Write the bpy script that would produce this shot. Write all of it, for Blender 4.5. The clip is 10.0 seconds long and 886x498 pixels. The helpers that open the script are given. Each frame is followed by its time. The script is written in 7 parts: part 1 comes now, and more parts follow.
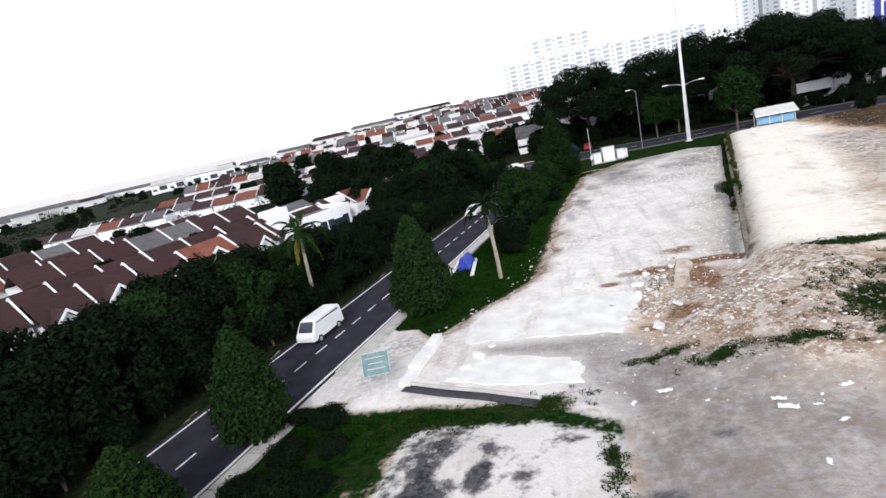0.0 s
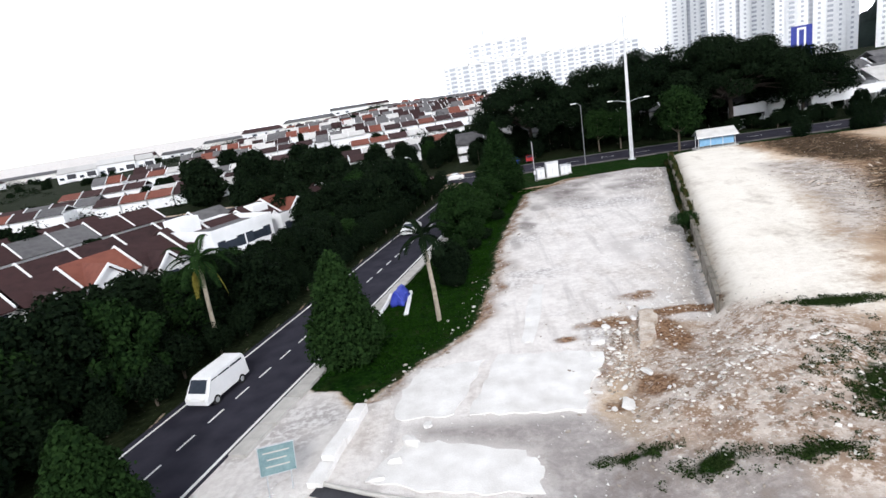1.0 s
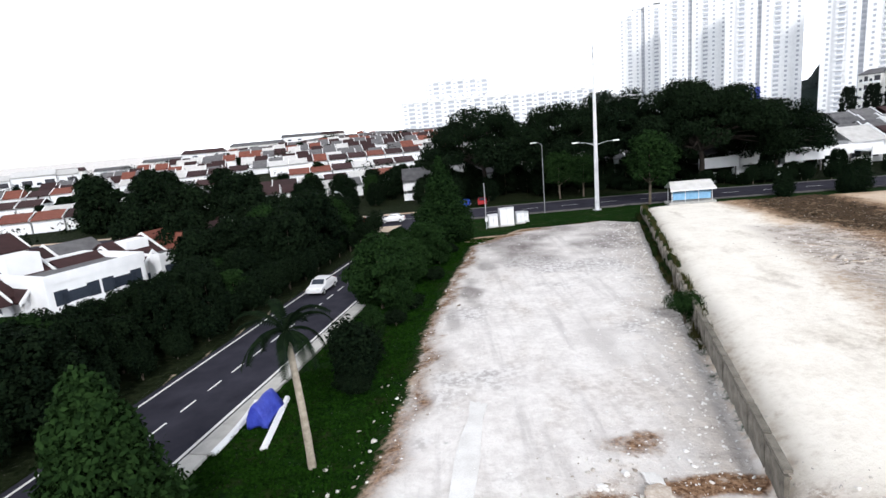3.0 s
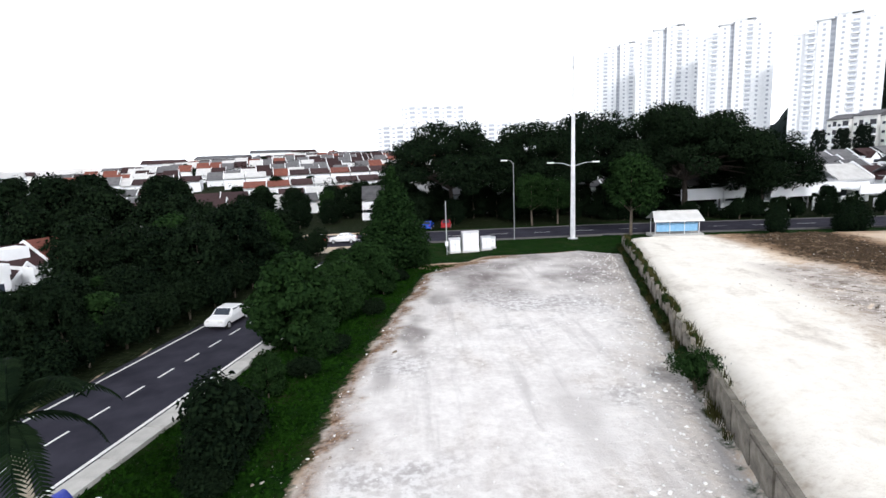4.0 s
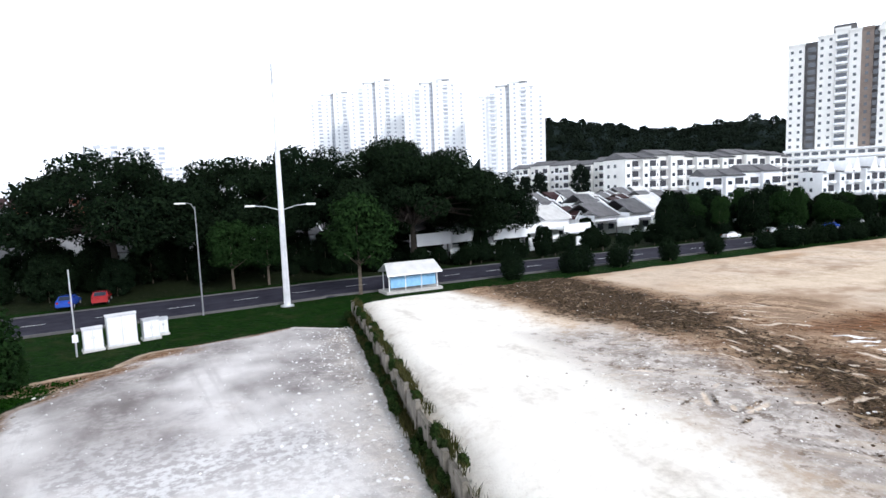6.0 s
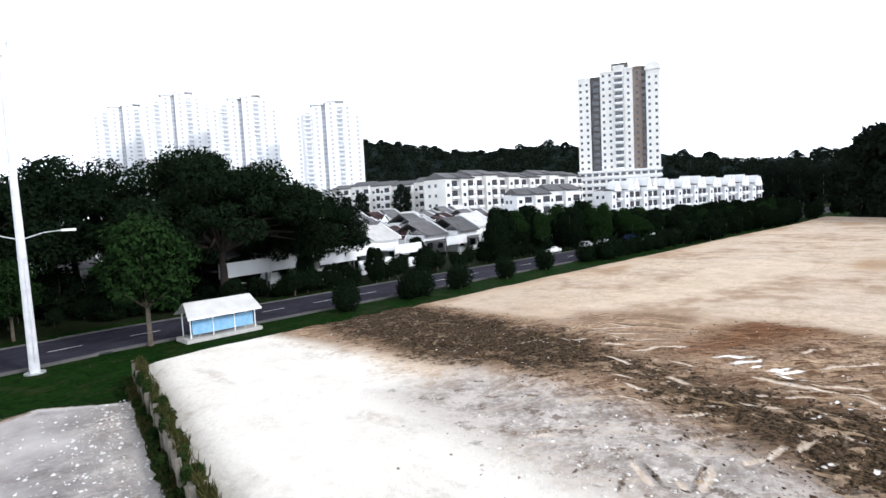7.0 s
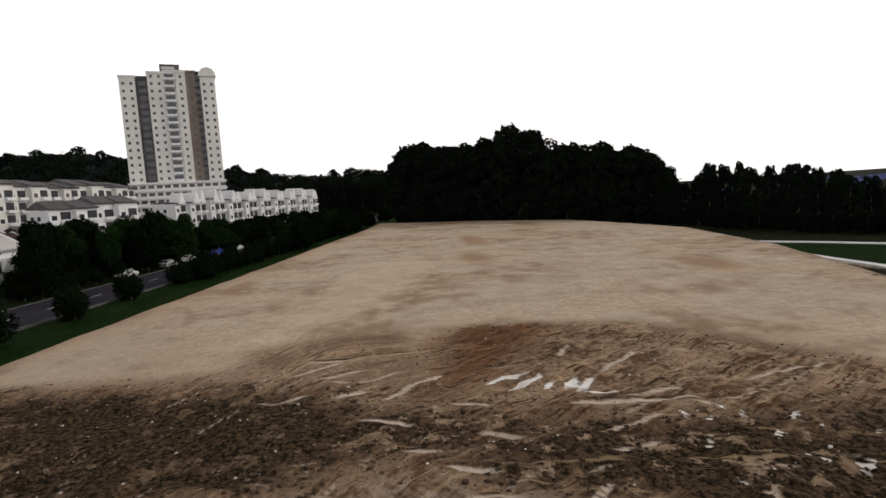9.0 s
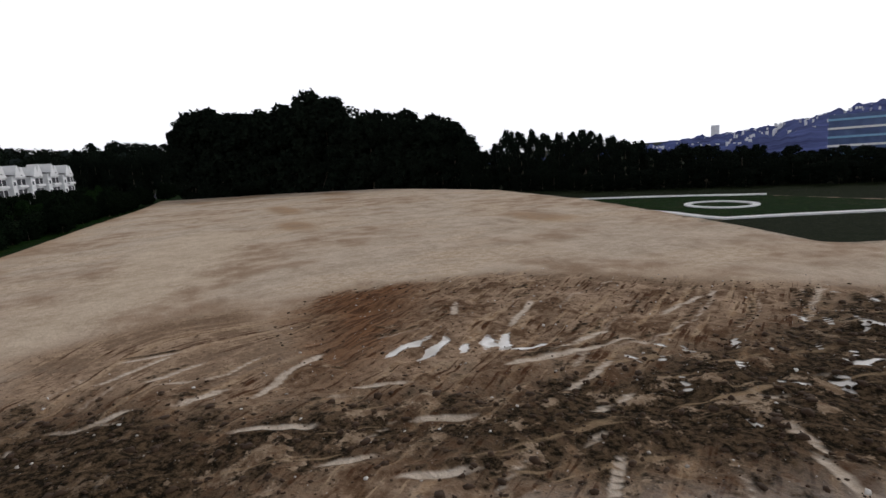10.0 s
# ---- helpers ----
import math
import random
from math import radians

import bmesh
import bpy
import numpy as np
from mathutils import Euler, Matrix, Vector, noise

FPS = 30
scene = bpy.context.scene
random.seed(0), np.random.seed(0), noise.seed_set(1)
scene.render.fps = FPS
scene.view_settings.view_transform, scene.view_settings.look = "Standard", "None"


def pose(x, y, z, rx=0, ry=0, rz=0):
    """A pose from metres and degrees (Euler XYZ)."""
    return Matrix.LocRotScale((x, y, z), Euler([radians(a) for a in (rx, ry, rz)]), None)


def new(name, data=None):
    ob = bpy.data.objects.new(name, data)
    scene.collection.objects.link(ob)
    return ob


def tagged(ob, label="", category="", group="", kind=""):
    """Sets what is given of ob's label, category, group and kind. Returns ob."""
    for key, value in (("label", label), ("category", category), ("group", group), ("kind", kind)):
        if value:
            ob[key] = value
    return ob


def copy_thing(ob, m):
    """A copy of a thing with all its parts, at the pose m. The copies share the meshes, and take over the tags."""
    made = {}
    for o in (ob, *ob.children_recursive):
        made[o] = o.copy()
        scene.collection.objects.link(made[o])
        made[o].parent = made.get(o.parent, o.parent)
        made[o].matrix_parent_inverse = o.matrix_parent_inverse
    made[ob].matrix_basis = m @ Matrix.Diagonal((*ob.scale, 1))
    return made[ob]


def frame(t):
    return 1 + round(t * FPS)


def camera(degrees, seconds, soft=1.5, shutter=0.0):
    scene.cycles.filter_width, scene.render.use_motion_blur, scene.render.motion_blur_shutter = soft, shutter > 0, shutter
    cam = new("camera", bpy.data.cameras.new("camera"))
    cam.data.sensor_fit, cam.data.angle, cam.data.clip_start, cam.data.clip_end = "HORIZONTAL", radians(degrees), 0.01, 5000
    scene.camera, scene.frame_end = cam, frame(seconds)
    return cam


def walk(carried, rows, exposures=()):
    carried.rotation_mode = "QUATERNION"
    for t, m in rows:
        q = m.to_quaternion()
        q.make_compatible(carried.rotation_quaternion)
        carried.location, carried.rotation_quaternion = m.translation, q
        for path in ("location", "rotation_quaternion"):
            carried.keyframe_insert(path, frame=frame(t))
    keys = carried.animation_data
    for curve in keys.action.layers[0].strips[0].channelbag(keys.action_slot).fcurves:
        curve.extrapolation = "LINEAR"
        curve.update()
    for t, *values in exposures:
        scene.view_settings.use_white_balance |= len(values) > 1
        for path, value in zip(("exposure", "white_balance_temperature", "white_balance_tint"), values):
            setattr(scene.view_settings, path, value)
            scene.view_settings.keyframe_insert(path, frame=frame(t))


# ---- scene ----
cam = camera(77.0, 10.0)
PATH = [
    (0, -1.50, -0.94, 15.44, 75.83, 12.10, 9.62),
    (0.5, -2.06, 2.76, 15.96, 74.84, 10.83, 6.23),
    (1, -2.23, 6.75, 16.56, 74.57, 8.92, 3.46),
    (1.5, -2.08, 10.73, 16.91, 74.97, 9.37, 0.62),
    (2, -1.76, 14.72, 16.76, 75.80, 9.13, 0.58),
    (2.5, -1.11, 18.72, 16.08, 76.80, 8.82, 0.96),
    (2.7, -0.76, 20.71, 15.60, 77.36, 7.03, 0.80),
    (3.8, 1.42, 32.50, 13.02, 78.73, 2.49, -2.32),
    (4, 2.08, 34.80, 12.53, 80.25, 2.03, -2.92),
    (4.5, 4.28, 40.47, 11.73, 81.64, 1.34, -7.84),
    (5, 6.34, 45.59, 11.62, 81.67, 1.52, -16.00),
    (5.2, 6.74, 47.46, 11.63, 82.39, 1.72, -19.03),
    (6.3, 10.29, 56.47, 11.49, 84.36, 2.24, -35.86),
    (6.5, 11.11, 58.09, 11.39, 84.64, 2.41, -39.66),
    (7, 13.91, 62.31, 11.16, 85.34, 2.87, -49.14),
    (7.5, 16.96, 65.99, 10.85, 84.82, 3.45, -60.08),
    (8, 19.82, 69.48, 10.60, 84.66, 2.91, -72.07),
    (8.5, 22.10, 72.37, 10.20, 84.46, 3.53, -82.69),
    (9, 24.72, 74.56, 9.73, 84.48, 3.62, -93.10),
    (9.5, 27.56, 76.14, 8.89, 83.67, 4.70, -104.18),
    (10, 30.69, 77.18, 7.99, 80.65, 4.25, -114.12),
]
EXPOSURES = [(0.0, 0.58, 6250, 11), (4.0, 0.67, 6200, 10), (5.0, 0.77, 6050, 10), (6.5, 0.74, 5950, 10), (7.0, 0.73, 6050, 10), (7.5, -0.16, 6800, 12), (8.0, 0.0, 6750, 13), (8.5, -0.61, 7150, 13), (9.0, -0.66, 7050, 13), (9.5, -0.73, 6550, 12), (10.0, -0.73, 6450, 12)]
walk(cam, [(t, pose(x, y, z, rx, ry, rz)) for t, x, y, z, rx, ry, rz in PATH], EXPOSURES)

# ---- light: bright hazy overcast with a weak high sun ----
SUN_AZ, SUN_EL = 172.0, 34.0  # degrees, clockwise from +y
world = bpy.data.worlds.new("sky")
scene.world = world
world.use_nodes = True
wn, wl = world.node_tree.nodes, world.node_tree.links
wn.clear()
w_sky = wn.new("ShaderNodeTexSky")
w_sky.sky_type, w_sky.sun_disc = "NISHITA", False
w_sky.sun_elevation, w_sky.sun_rotation = radians(SUN_EL), radians(SUN_AZ)
w_sky.dust_density = 4.0
w_bg = wn.new("ShaderNodeBackground")
w_bg.inputs["Strength"].default_value = 0.07
w_cloud = wn.new("ShaderNodeBackground")
w_cloud.inputs["Strength"].default_value = 2.0
w_tc = wn.new("ShaderNodeTexCoord")
w_map = wn.new("ShaderNodeMapping")
w_map.inputs["Scale"].default_value = (1.0, 1.0, 5.0)
w_noise = wn.new("ShaderNodeTexNoise")
w_noise.inputs["Scale"].default_value, w_noise.inputs["Detail"].default_value = 2.2, 5.0
w_ramp = wn.new("ShaderNodeValToRGB")
w_ramp.color_ramp.elements[0].position, w_ramp.color_ramp.elements[0].color = 0.22, (0.82, 0.86, 0.91, 1)
w_ramp.color_ramp.elements[1].position, w_ramp.color_ramp.elements[1].color = 0.42, (0.96, 0.98, 1.02, 1)
# haze: brightest towards the horizon, thinner overhead
w_sep = wn.new("ShaderNodeSeparateXYZ")
w_fade = wn.new("ShaderNodeMapRange")
w_fade.interpolation_type = "SMOOTHSTEP"
w_fade.inputs["From Min"].default_value, w_fade.inputs["From Max"].default_value = 0.22, 0.82
w_fade.inputs["To Min"].default_value, w_fade.inputs["To Max"].default_value = 1.0, 0.1
w_mul = wn.new("ShaderNodeVectorMath")
w_mul.operation = "SCALE"
w_mix = wn.new("ShaderNodeMixShader")
w_mix.inputs[0].default_value = 0.93
w_out = wn.new("ShaderNodeOutputWorld")
wl.new(w_tc.outputs["Generated"], w_map.inputs[0])
wl.new(w_map.outputs[0], w_noise.inputs["Vector"])
wl.new(w_noise.outputs["Fac"], w_ramp.inputs[0])
wl.new(w_tc.outputs["Generated"], w_sep.inputs[0])
wl.new(w_sep.outputs["Z"], w_fade.inputs["Value"])
wl.new(w_ramp.outputs[0], w_mul.inputs[0])
wl.new(w_fade.outputs[0], w_mul.inputs["Scale"])
wl.new(w_mul.outputs[0], w_cloud.inputs[0])
wl.new(w_sky.outputs[0], w_bg.inputs[0])
wl.new(w_bg.outputs[0], w_mix.inputs[1])
wl.new(w_cloud.outputs[0], w_mix.inputs[2])
wl.new(w_mix.outputs[0], w_out.inputs[0])
sun = new("sun", bpy.data.lights.new("sun", "SUN"))
sun.data.energy, sun.data.angle, sun.data.color = 1.5, radians(10), (1.0, 0.97, 0.93)
sun.matrix_world = pose(0, 0, 200, 90 - SUN_EL, 0, 180 - SUN_AZ)

# ---- materials ----
def mat(name, dark, light, rough=0.85, scale=3.0, bump=0.15, fine=25.0, metal=0.0, vary=0.0, stretch=(1, 1, 1), spec=0.3):
    """A matt or glossy surface: two colours mixed by coarse and fine noise, with bump."""
    m = bpy.data.materials.new(name)
    m.use_nodes = True
    n, l = m.node_tree.nodes, m.node_tree.links
    b = n["Principled BSDF"]
    tc = n.new("ShaderNodeTexCoord")
    mp = n.new("ShaderNodeMapping")
    mp.inputs["Scale"].default_value = stretch
    l.new(tc.outputs["Object"], mp.inputs[0])
    n1, n2 = n.new("ShaderNodeTexNoise"), n.new("ShaderNodeTexNoise")
    n1.inputs["Scale"].default_value, n1.inputs["Detail"].default_value = scale, 4
    n2.inputs["Scale"].default_value, n2.inputs["Detail"].default_value = fine, 3
    for k in (n1, n2):
        l.new(mp.outputs[0], k.inputs["Vector"])
    add = n.new("ShaderNodeMath")
    add.operation = "MULTIPLY_ADD"
    add.inputs[1].default_value = 0.45
    l.new(n2.outputs["Fac"], add.inputs[0])
    l.new(n1.outputs["Fac"], add.inputs[2])
    fac = add.outputs[0]
    if vary:
        info = n.new("ShaderNodeObjectInfo")
        ma = n.new("ShaderNodeMath")
        ma.operation = "MULTIPLY_ADD"
        ma.inputs[1].default_value = vary
        l.new(info.outputs["Random"], ma.inputs[0])
        l.new(fac, ma.inputs[2])
        fac = ma.outputs[0]
    r = n.new("ShaderNodeMapRange")
    r.inputs["From Min"].default_value, r.inputs["From Max"].default_value = 0.45, 1.0 + vary
    l.new(fac, r.inputs["Value"])
    mix = n.new("ShaderNodeMix")
    mix.data_type = "RGBA"
    mix.inputs["A"].default_value, mix.inputs["B"].default_value = (*dark, 1), (*light, 1)
    l.new(r.outputs[0], mix.inputs["Factor"])
    l.new(mix.outputs["Result"], b.inputs["Base Color"])
    b.inputs["Roughness"].default_value, b.inputs["Metallic"].default_value = rough, metal
    b.inputs["Specular IOR Level"].default_value = spec
    if bump:
        bp = n.new("ShaderNodeBump")
        bp.inputs["Strength"].default_value, bp.inputs["Distance"].default_value = bump, 0.05
        l.new(n2.outputs["Fac"], bp.inputs["Height"])
        l.new(bp.outputs[0], b.inputs["Normal"])
    return m


def leaf_mat(name, dark, light, vary=0.35):
    """Leaves: colour by leaf and by tree, a little light passes through."""
    m = bpy.data.materials.new(name)
    m.use_nodes = True
    n, l = m.node_tree.nodes, m.node_tree.links
    b = n["Principled BSDF"]
    geo, info = n.new("ShaderNodeNewGeometry"), n.new("ShaderNodeObjectInfo")
    ma = n.new("ShaderNodeMath")
    ma.operation = "MULTIPLY_ADD"
    ma.inputs[1].default_value = vary
    l.new(info.outputs["Random"], ma.inputs[0])
    l.new(geo.outputs["Random Per Island"], ma.inputs[2])
    r = n.new("ShaderNodeMapRange")
    r.inputs["From Max"].default_value = 1.0 + vary
    l.new(ma.outputs[0], r.inputs["Value"])
    mix = n.new("ShaderNodeMix")
    mix.data_type = "RGBA"
    mix.inputs["A"].default_value, mix.inputs["B"].default_value = (*dark, 1), (*light, 1)
    l.new(r.outputs[0], mix.inputs["Factor"])
    l.new(mix.outputs["Result"], b.inputs["Base Color"])
    b.inputs["Roughness"].default_value = 0.8
    b.inputs["Specular IOR Level"].default_value = 0.01
    return m


M_LEAF = leaf_mat("leaf_green", (0.004, 0.011, 0.004), (0.018, 0.039, 0.011))
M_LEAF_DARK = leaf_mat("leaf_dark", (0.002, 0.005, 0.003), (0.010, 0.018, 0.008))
M_GRASS = leaf_mat("grass_blade", (0.003, 0.013, 0.0015), (0.014, 0.044, 0.005))
M_DRYGRASS = leaf_mat("dry_grass", (0.014, 0.018, 0.006), (0.085, 0.078, 0.03))
M_WEED = leaf_mat("weed_leaf", (0.006, 0.014, 0.004), (0.034, 0.056, 0.016))
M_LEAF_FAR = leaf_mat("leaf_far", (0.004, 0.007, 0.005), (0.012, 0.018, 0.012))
M_LEAF_DRY = leaf_mat("leaf_dry", (0.16, 0.13, 0.02), (0.3, 0.27, 0.06))
M_BARK = mat("bark", (0.05, 0.04, 0.03), (0.16, 0.13, 0.10), 0.9, 4, 0.4, 30)
M_BARK_DARK = mat("bark_dark", (0.015, 0.012, 0.010), (0.05, 0.04, 0.032), 0.95, 4, 0.4, 20)
M_BARK_PALE = mat("bark_pale", (0.2, 0.17, 0.13), (0.42, 0.37, 0.3), 0.9, 4, 0.4, 20)
M_ASPHALT = mat("asphalt", (0.022, 0.021, 0.03), (0.046, 0.045, 0.06), 0.92, 0.6, 0.2, 40, spec=0.04)
M_LINE = mat("road_paint", (0.6, 0.6, 0.58), (0.85, 0.85, 0.84), 0.6, 2, 0.1, 40)
M_CONC = mat("concrete", (0.34, 0.33, 0.31), (0.6, 0.58, 0.55), 0.9, 1.2, 0.3, 18, vary=0.2)
M_CONC_STAINED = mat("concrete_stained", (0.26, 0.18, 0.125), (0.66, 0.61, 0.55), 0.92, 1.3, 0.4, 9)
M_CONC_PALE = mat("concrete_pale", (0.58, 0.56, 0.54), (0.82, 0.81, 0.8), 0.9, 0.7, 0.3, 14)
M_CONC_OLD = mat("concrete_old", (0.045, 0.04, 0.03), (0.26, 0.235, 0.2), 0.95, 1.6, 0.4, 18, vary=0.2)
M_WHITE = mat("white_paint", (0.70, 0.71, 0.72), (0.86, 0.86, 0.87), 0.75, 0.5, 0.05, 12, vary=0.1)
M_CREAM = mat("cream_paint", (0.62, 0.61, 0.58), (0.8, 0.79, 0.76), 0.8, 0.25, 0.05, 6, vary=0.1)
M_BROWN_PAINT = mat("brown_paint", (0.15, 0.115, 0.095), (0.24, 0.195, 0.165), 0.8, 0.3, 0.05, 6)
M_GREY_PAINT = mat("grey_paint", (0.06, 0.058, 0.06), (0.12, 0.115, 0.115), 0.8, 0.3, 0.05, 6)
# near-black colour that stands for the shade inside openings
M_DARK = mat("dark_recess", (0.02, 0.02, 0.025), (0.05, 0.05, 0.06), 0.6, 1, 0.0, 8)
M_GLASS = mat("window_glass", (0.015, 0.02, 0.03), (0.05, 0.06, 0.08), 0.12, 0.5, 0.0, 4, vary=0.3, spec=0.6)
# window glass of the far blocks, its colour lightened to imitate haze
M_GLASS_HAZED = mat("window_pale", (0.29, 0.31, 0.35), (0.48, 0.50, 0.54), 0.3, 0.5, 0.0, 4, vary=0.4)
M_ROOF_PALE = mat("roof_pale", (0.38, 0.37, 0.36), (0.66, 0.65, 0.64), 0.7, 0.8, 0.15, 14, vary=0.4)
M_ROOF_RED = mat("roof_red", (0.11, 0.034, 0.025), (0.22, 0.075, 0.05), 0.85, 0.8, 0.2, 14, vary=0.3)
M_ROOF_MAROON = mat("roof_maroon", (0.018, 0.008, 0.009), (0.052, 0.022, 0.022), 0.85, 0.8, 0.2, 14, vary=0.3)
M_ROOF_GREY = mat("roof_grey", (0.05, 0.05, 0.055), (0.16, 0.155, 0.16), 0.8, 0.8, 0.2, 14, vary=0.4)
M_STEEL = mat("galvanised_steel", (0.45, 0.46, 0.48), (0.68, 0.69, 0.71), 0.45, 2, 0.05, 20, metal=0.6)
M_POLE = mat("pole_paint", (0.5, 0.5, 0.52), (0.72, 0.72, 0.74), 0.5, 1, 0.05, 12)
M_BLUE = mat("blue_tarpaulin", (0.02, 0.03, 0.28), (0.06, 0.09, 0.5), 0.5, 2, 0.2, 10)
M_BLUE_PANEL = mat("blue_panel", (0.17, 0.36, 0.57), (0.28, 0.49, 0.69), 0.5, 2, 0.05, 10)
M_BLUE_GLASS = mat("blue_glazing", (0.03, 0.06, 0.16), (0.08, 0.13, 0.28), 0.3, 0.4, 0.05, 6, spec=0.5)
M_BLUE_DEEP = mat("blue_wall", (0.02, 0.03, 0.2), (0.05, 0.07, 0.35), 0.6, 1, 0.05, 10)
M_SIGN = mat("sign_face", (0.10, 0.17, 0.19), (0.22, 0.32, 0.33), 0.5, 1.5, 0.05, 10)
M_CAR_WHITE = mat("car_white", (0.75, 0.75, 0.76), (0.85, 0.85, 0.86), 0.25, 1, 0.0, 5, spec=0.6)
M_CAR_RED = mat("car_red", (0.25, 0.015, 0.02), (0.35, 0.03, 0.03), 0.25, 1, 0.0, 5, spec=0.6)
M_CAR_BLUE = mat("car_blue", (0.02, 0.05, 0.3), (0.03, 0.09, 0.42), 0.25, 1, 0.0, 5, spec=0.6)
M_TYRE = mat("tyre_rubber", (0.012, 0.012, 0.012), (0.03, 0.03, 0.03), 0.9, 5, 0.1, 30)
M_ROCK = leaf_mat("rubble_stone", (0.22, 0.175, 0.135), (0.82, 0.79, 0.75), 0.0)
M_LAMP_POLE = mat("lamp_pole", (0.16, 0.165, 0.175), (0.27, 0.275, 0.285), 0.6, 2, 0.05, 20, 0.3)
M_PEBBLE = mat("pebble_pale", (0.62, 0.60, 0.58), (0.86, 0.85, 0.84), 0.85, 2, 0.2, 20)
M_CLOD = mat("earth_clod", (0.02, 0.012, 0.008), (0.10, 0.06, 0.035), 0.95, 2, 0.4, 12, vary=0.5)
M_LAMP_HEAD = mat("lamp_head", (0.6, 0.6, 0.58), (0.8, 0.8, 0.78), 0.4, 2, 0.0, 8)


# ---- mesh building ----
class Shape:
    """Vertices and faces of one mesh, gathered piece by piece."""

    def __init__(self):
        self.v, self.f = [], []

    def add(self, verts, faces):
        k = len(self.v)
        self.v += [tuple(p) for p in verts]
        self.f += [tuple(i + k for i in f) for f in faces]
        return self

    def box(self, x0, y0, z0, x1, y1, z1):
        return self.add([(x0, y0, z0), (x1, y0, z0), (x1, y1, z0), (x0, y1, z0), (x0, y0, z1), (x1, y0, z1), (x1, y1, z1), (x0, y1, z1)],
                        [(3, 2, 1, 0), (4, 5, 6, 7), (0, 1, 5, 4), (1, 2, 6, 5), (2, 3, 7, 6), (3, 0, 4, 7)])

    def tube(self, a, b, ra, rb, n=8, caps=True):
        a, b = Vector(a), Vector(b)
        q = (b - a).to_track_quat("Z", "Y").to_matrix()
        ring = [q @ Vector((math.cos(i * math.tau / n), math.sin(i * math.tau / n), 0)) for i in range(n)]
        faces = [(i, (i + 1) % n, n + (i + 1) % n, n + i) for i in range(n)]
        if caps:
            faces += [tuple(range(n - 1, -1, -1)), tuple(range(n, 2 * n))]
        return self.add([a + d * ra for d in ring] + [b + d * rb for d in ring], faces)

    def path(self, pts, radii, n=6):
        for i in range(len(pts) - 1):
            self.tube(pts[i], pts[i + 1], radii[i], radii[i + 1], n)
        return self

    def prism(self, profile, y0, y1):
        """A profile of (x, z) points drawn out along y."""
        n = len(profile)
        return self.add([(x, y0, z) for x, z in profile] + [(x, y1, z) for x, z in profile],
                        [(i, (i + 1) % n, n + (i + 1) % n, n + i) for i in range(n)] + [tuple(range(n - 1, -1, -1)), tuple(range(n, 2 * n))])

    def mesh(self, name, material, smooth=False):
        me = bpy.data.meshes.new(name)
        me.from_pydata(self.v, [], self.f)
        bm = bmesh.new()
        bm.from_mesh(me)
        bmesh.ops.recalc_face_normals(bm, faces=bm.faces)
        bm.to_mesh(me)
        bm.free()
        me.materials.append(material)
        if smooth:
            me.shade_smooth()
        return me


def thing(name, label, category, m=None, group="", kind=""):
    ob = tagged(new(name), label, category, group, kind)
    ob.empty_display_size = 0.3
    if m is not None:
        ob.matrix_basis = m
    return ob


def part(name, shape, material, parent, label="", m=None, smooth=False):
    me = shape if isinstance(shape, bpy.types.Mesh) else shape.mesh(name, material, smooth)
    ob = new(name, me)
    ob.parent = parent
    if m is not None:
        ob.matrix_basis = m
    if label:
        tagged(ob, label)
    return ob


# ---- the lie of the land ----
WALL_S = 0.27
ROAD_X0, ROAD_Y0, ROAD_S = -24.1, 23.8, 0.2206


def road_x(y):
    """The middle of the side road, which runs straight to the main road."""
    return ROAD_X0 + ROAD_S * (y - ROAD_Y0)


def wall_x(y):
    """The face of the retaining wall between the lower strip and the upper field."""
    return 11.5 + WALL_S * (y - 42.0)


def road_bend(x):
    """How far the main road and the field's edge swing towards the camera's side, east of the mast."""
    return -0.088 * np.maximum(0, x - 34.0)


def field_frame(x, y):
    """Coordinates in which the marks on the upper field are drawn."""
    u = (0.873 * (x - 4.14) - 0.033 * (y - 6.9)) / 0.6951
    return u, (y - 6.9 - 0.021 * u) / 0.873


def on_field(u, v):
    return 0.797 * u + 0.033 * v + 4.14, 0.021 * u + 0.873 * v + 6.9


def smooth_step(a, b, x):
    t = np.clip((x - a) / (b - a), 0, 1)
    return t * t * (3 - 2 * t)


def waves(x, y, size, seed, octaves=4):
    """Cheap smooth noise about 0, from sums of sines in turned directions."""
    rng = np.random.default_rng(seed)
    out, amp = 0, 1.0
    for _ in range(octaves):
        for _ in range(3):
            a, ph = rng.uniform(0, math.tau), rng.uniform(0, math.tau, 2)
            u = (x * math.cos(a) + y * math.sin(a)) / size
            w = (-x * math.sin(a) + y * math.cos(a)) / size
            out = out + amp * np.sin(u * 2.1 + ph[0] + 1.3 * np.sin(w * 1.7 + ph[1])) / 3
        size, amp = size * 0.5, amp * 0.55
    return out


def inside(x, y, poly):
    """Signed distance to a polygon, positive inside."""
    d, sign = np.full(np.shape(x), 1e9), np.zeros(np.shape(x), bool)
    for (ax, ay), (bx, by) in zip(poly, poly[1:] + poly[:1]):
        ex, ey, px, py = bx - ax, by - ay, x - ax, y - ay
        t = np.clip((px * ex + py * ey) / (ex * ex + ey * ey), 0, 1)
        d = np.minimum(d, np.hypot(px - t * ex, py - t * ey))
        cross = (ay <= y) != (by <= y)
        sign ^= cross & (px < ex * (y - ay) / (by - ay if by != ay else 1e-9))
    return np.where(sign, d, -d)


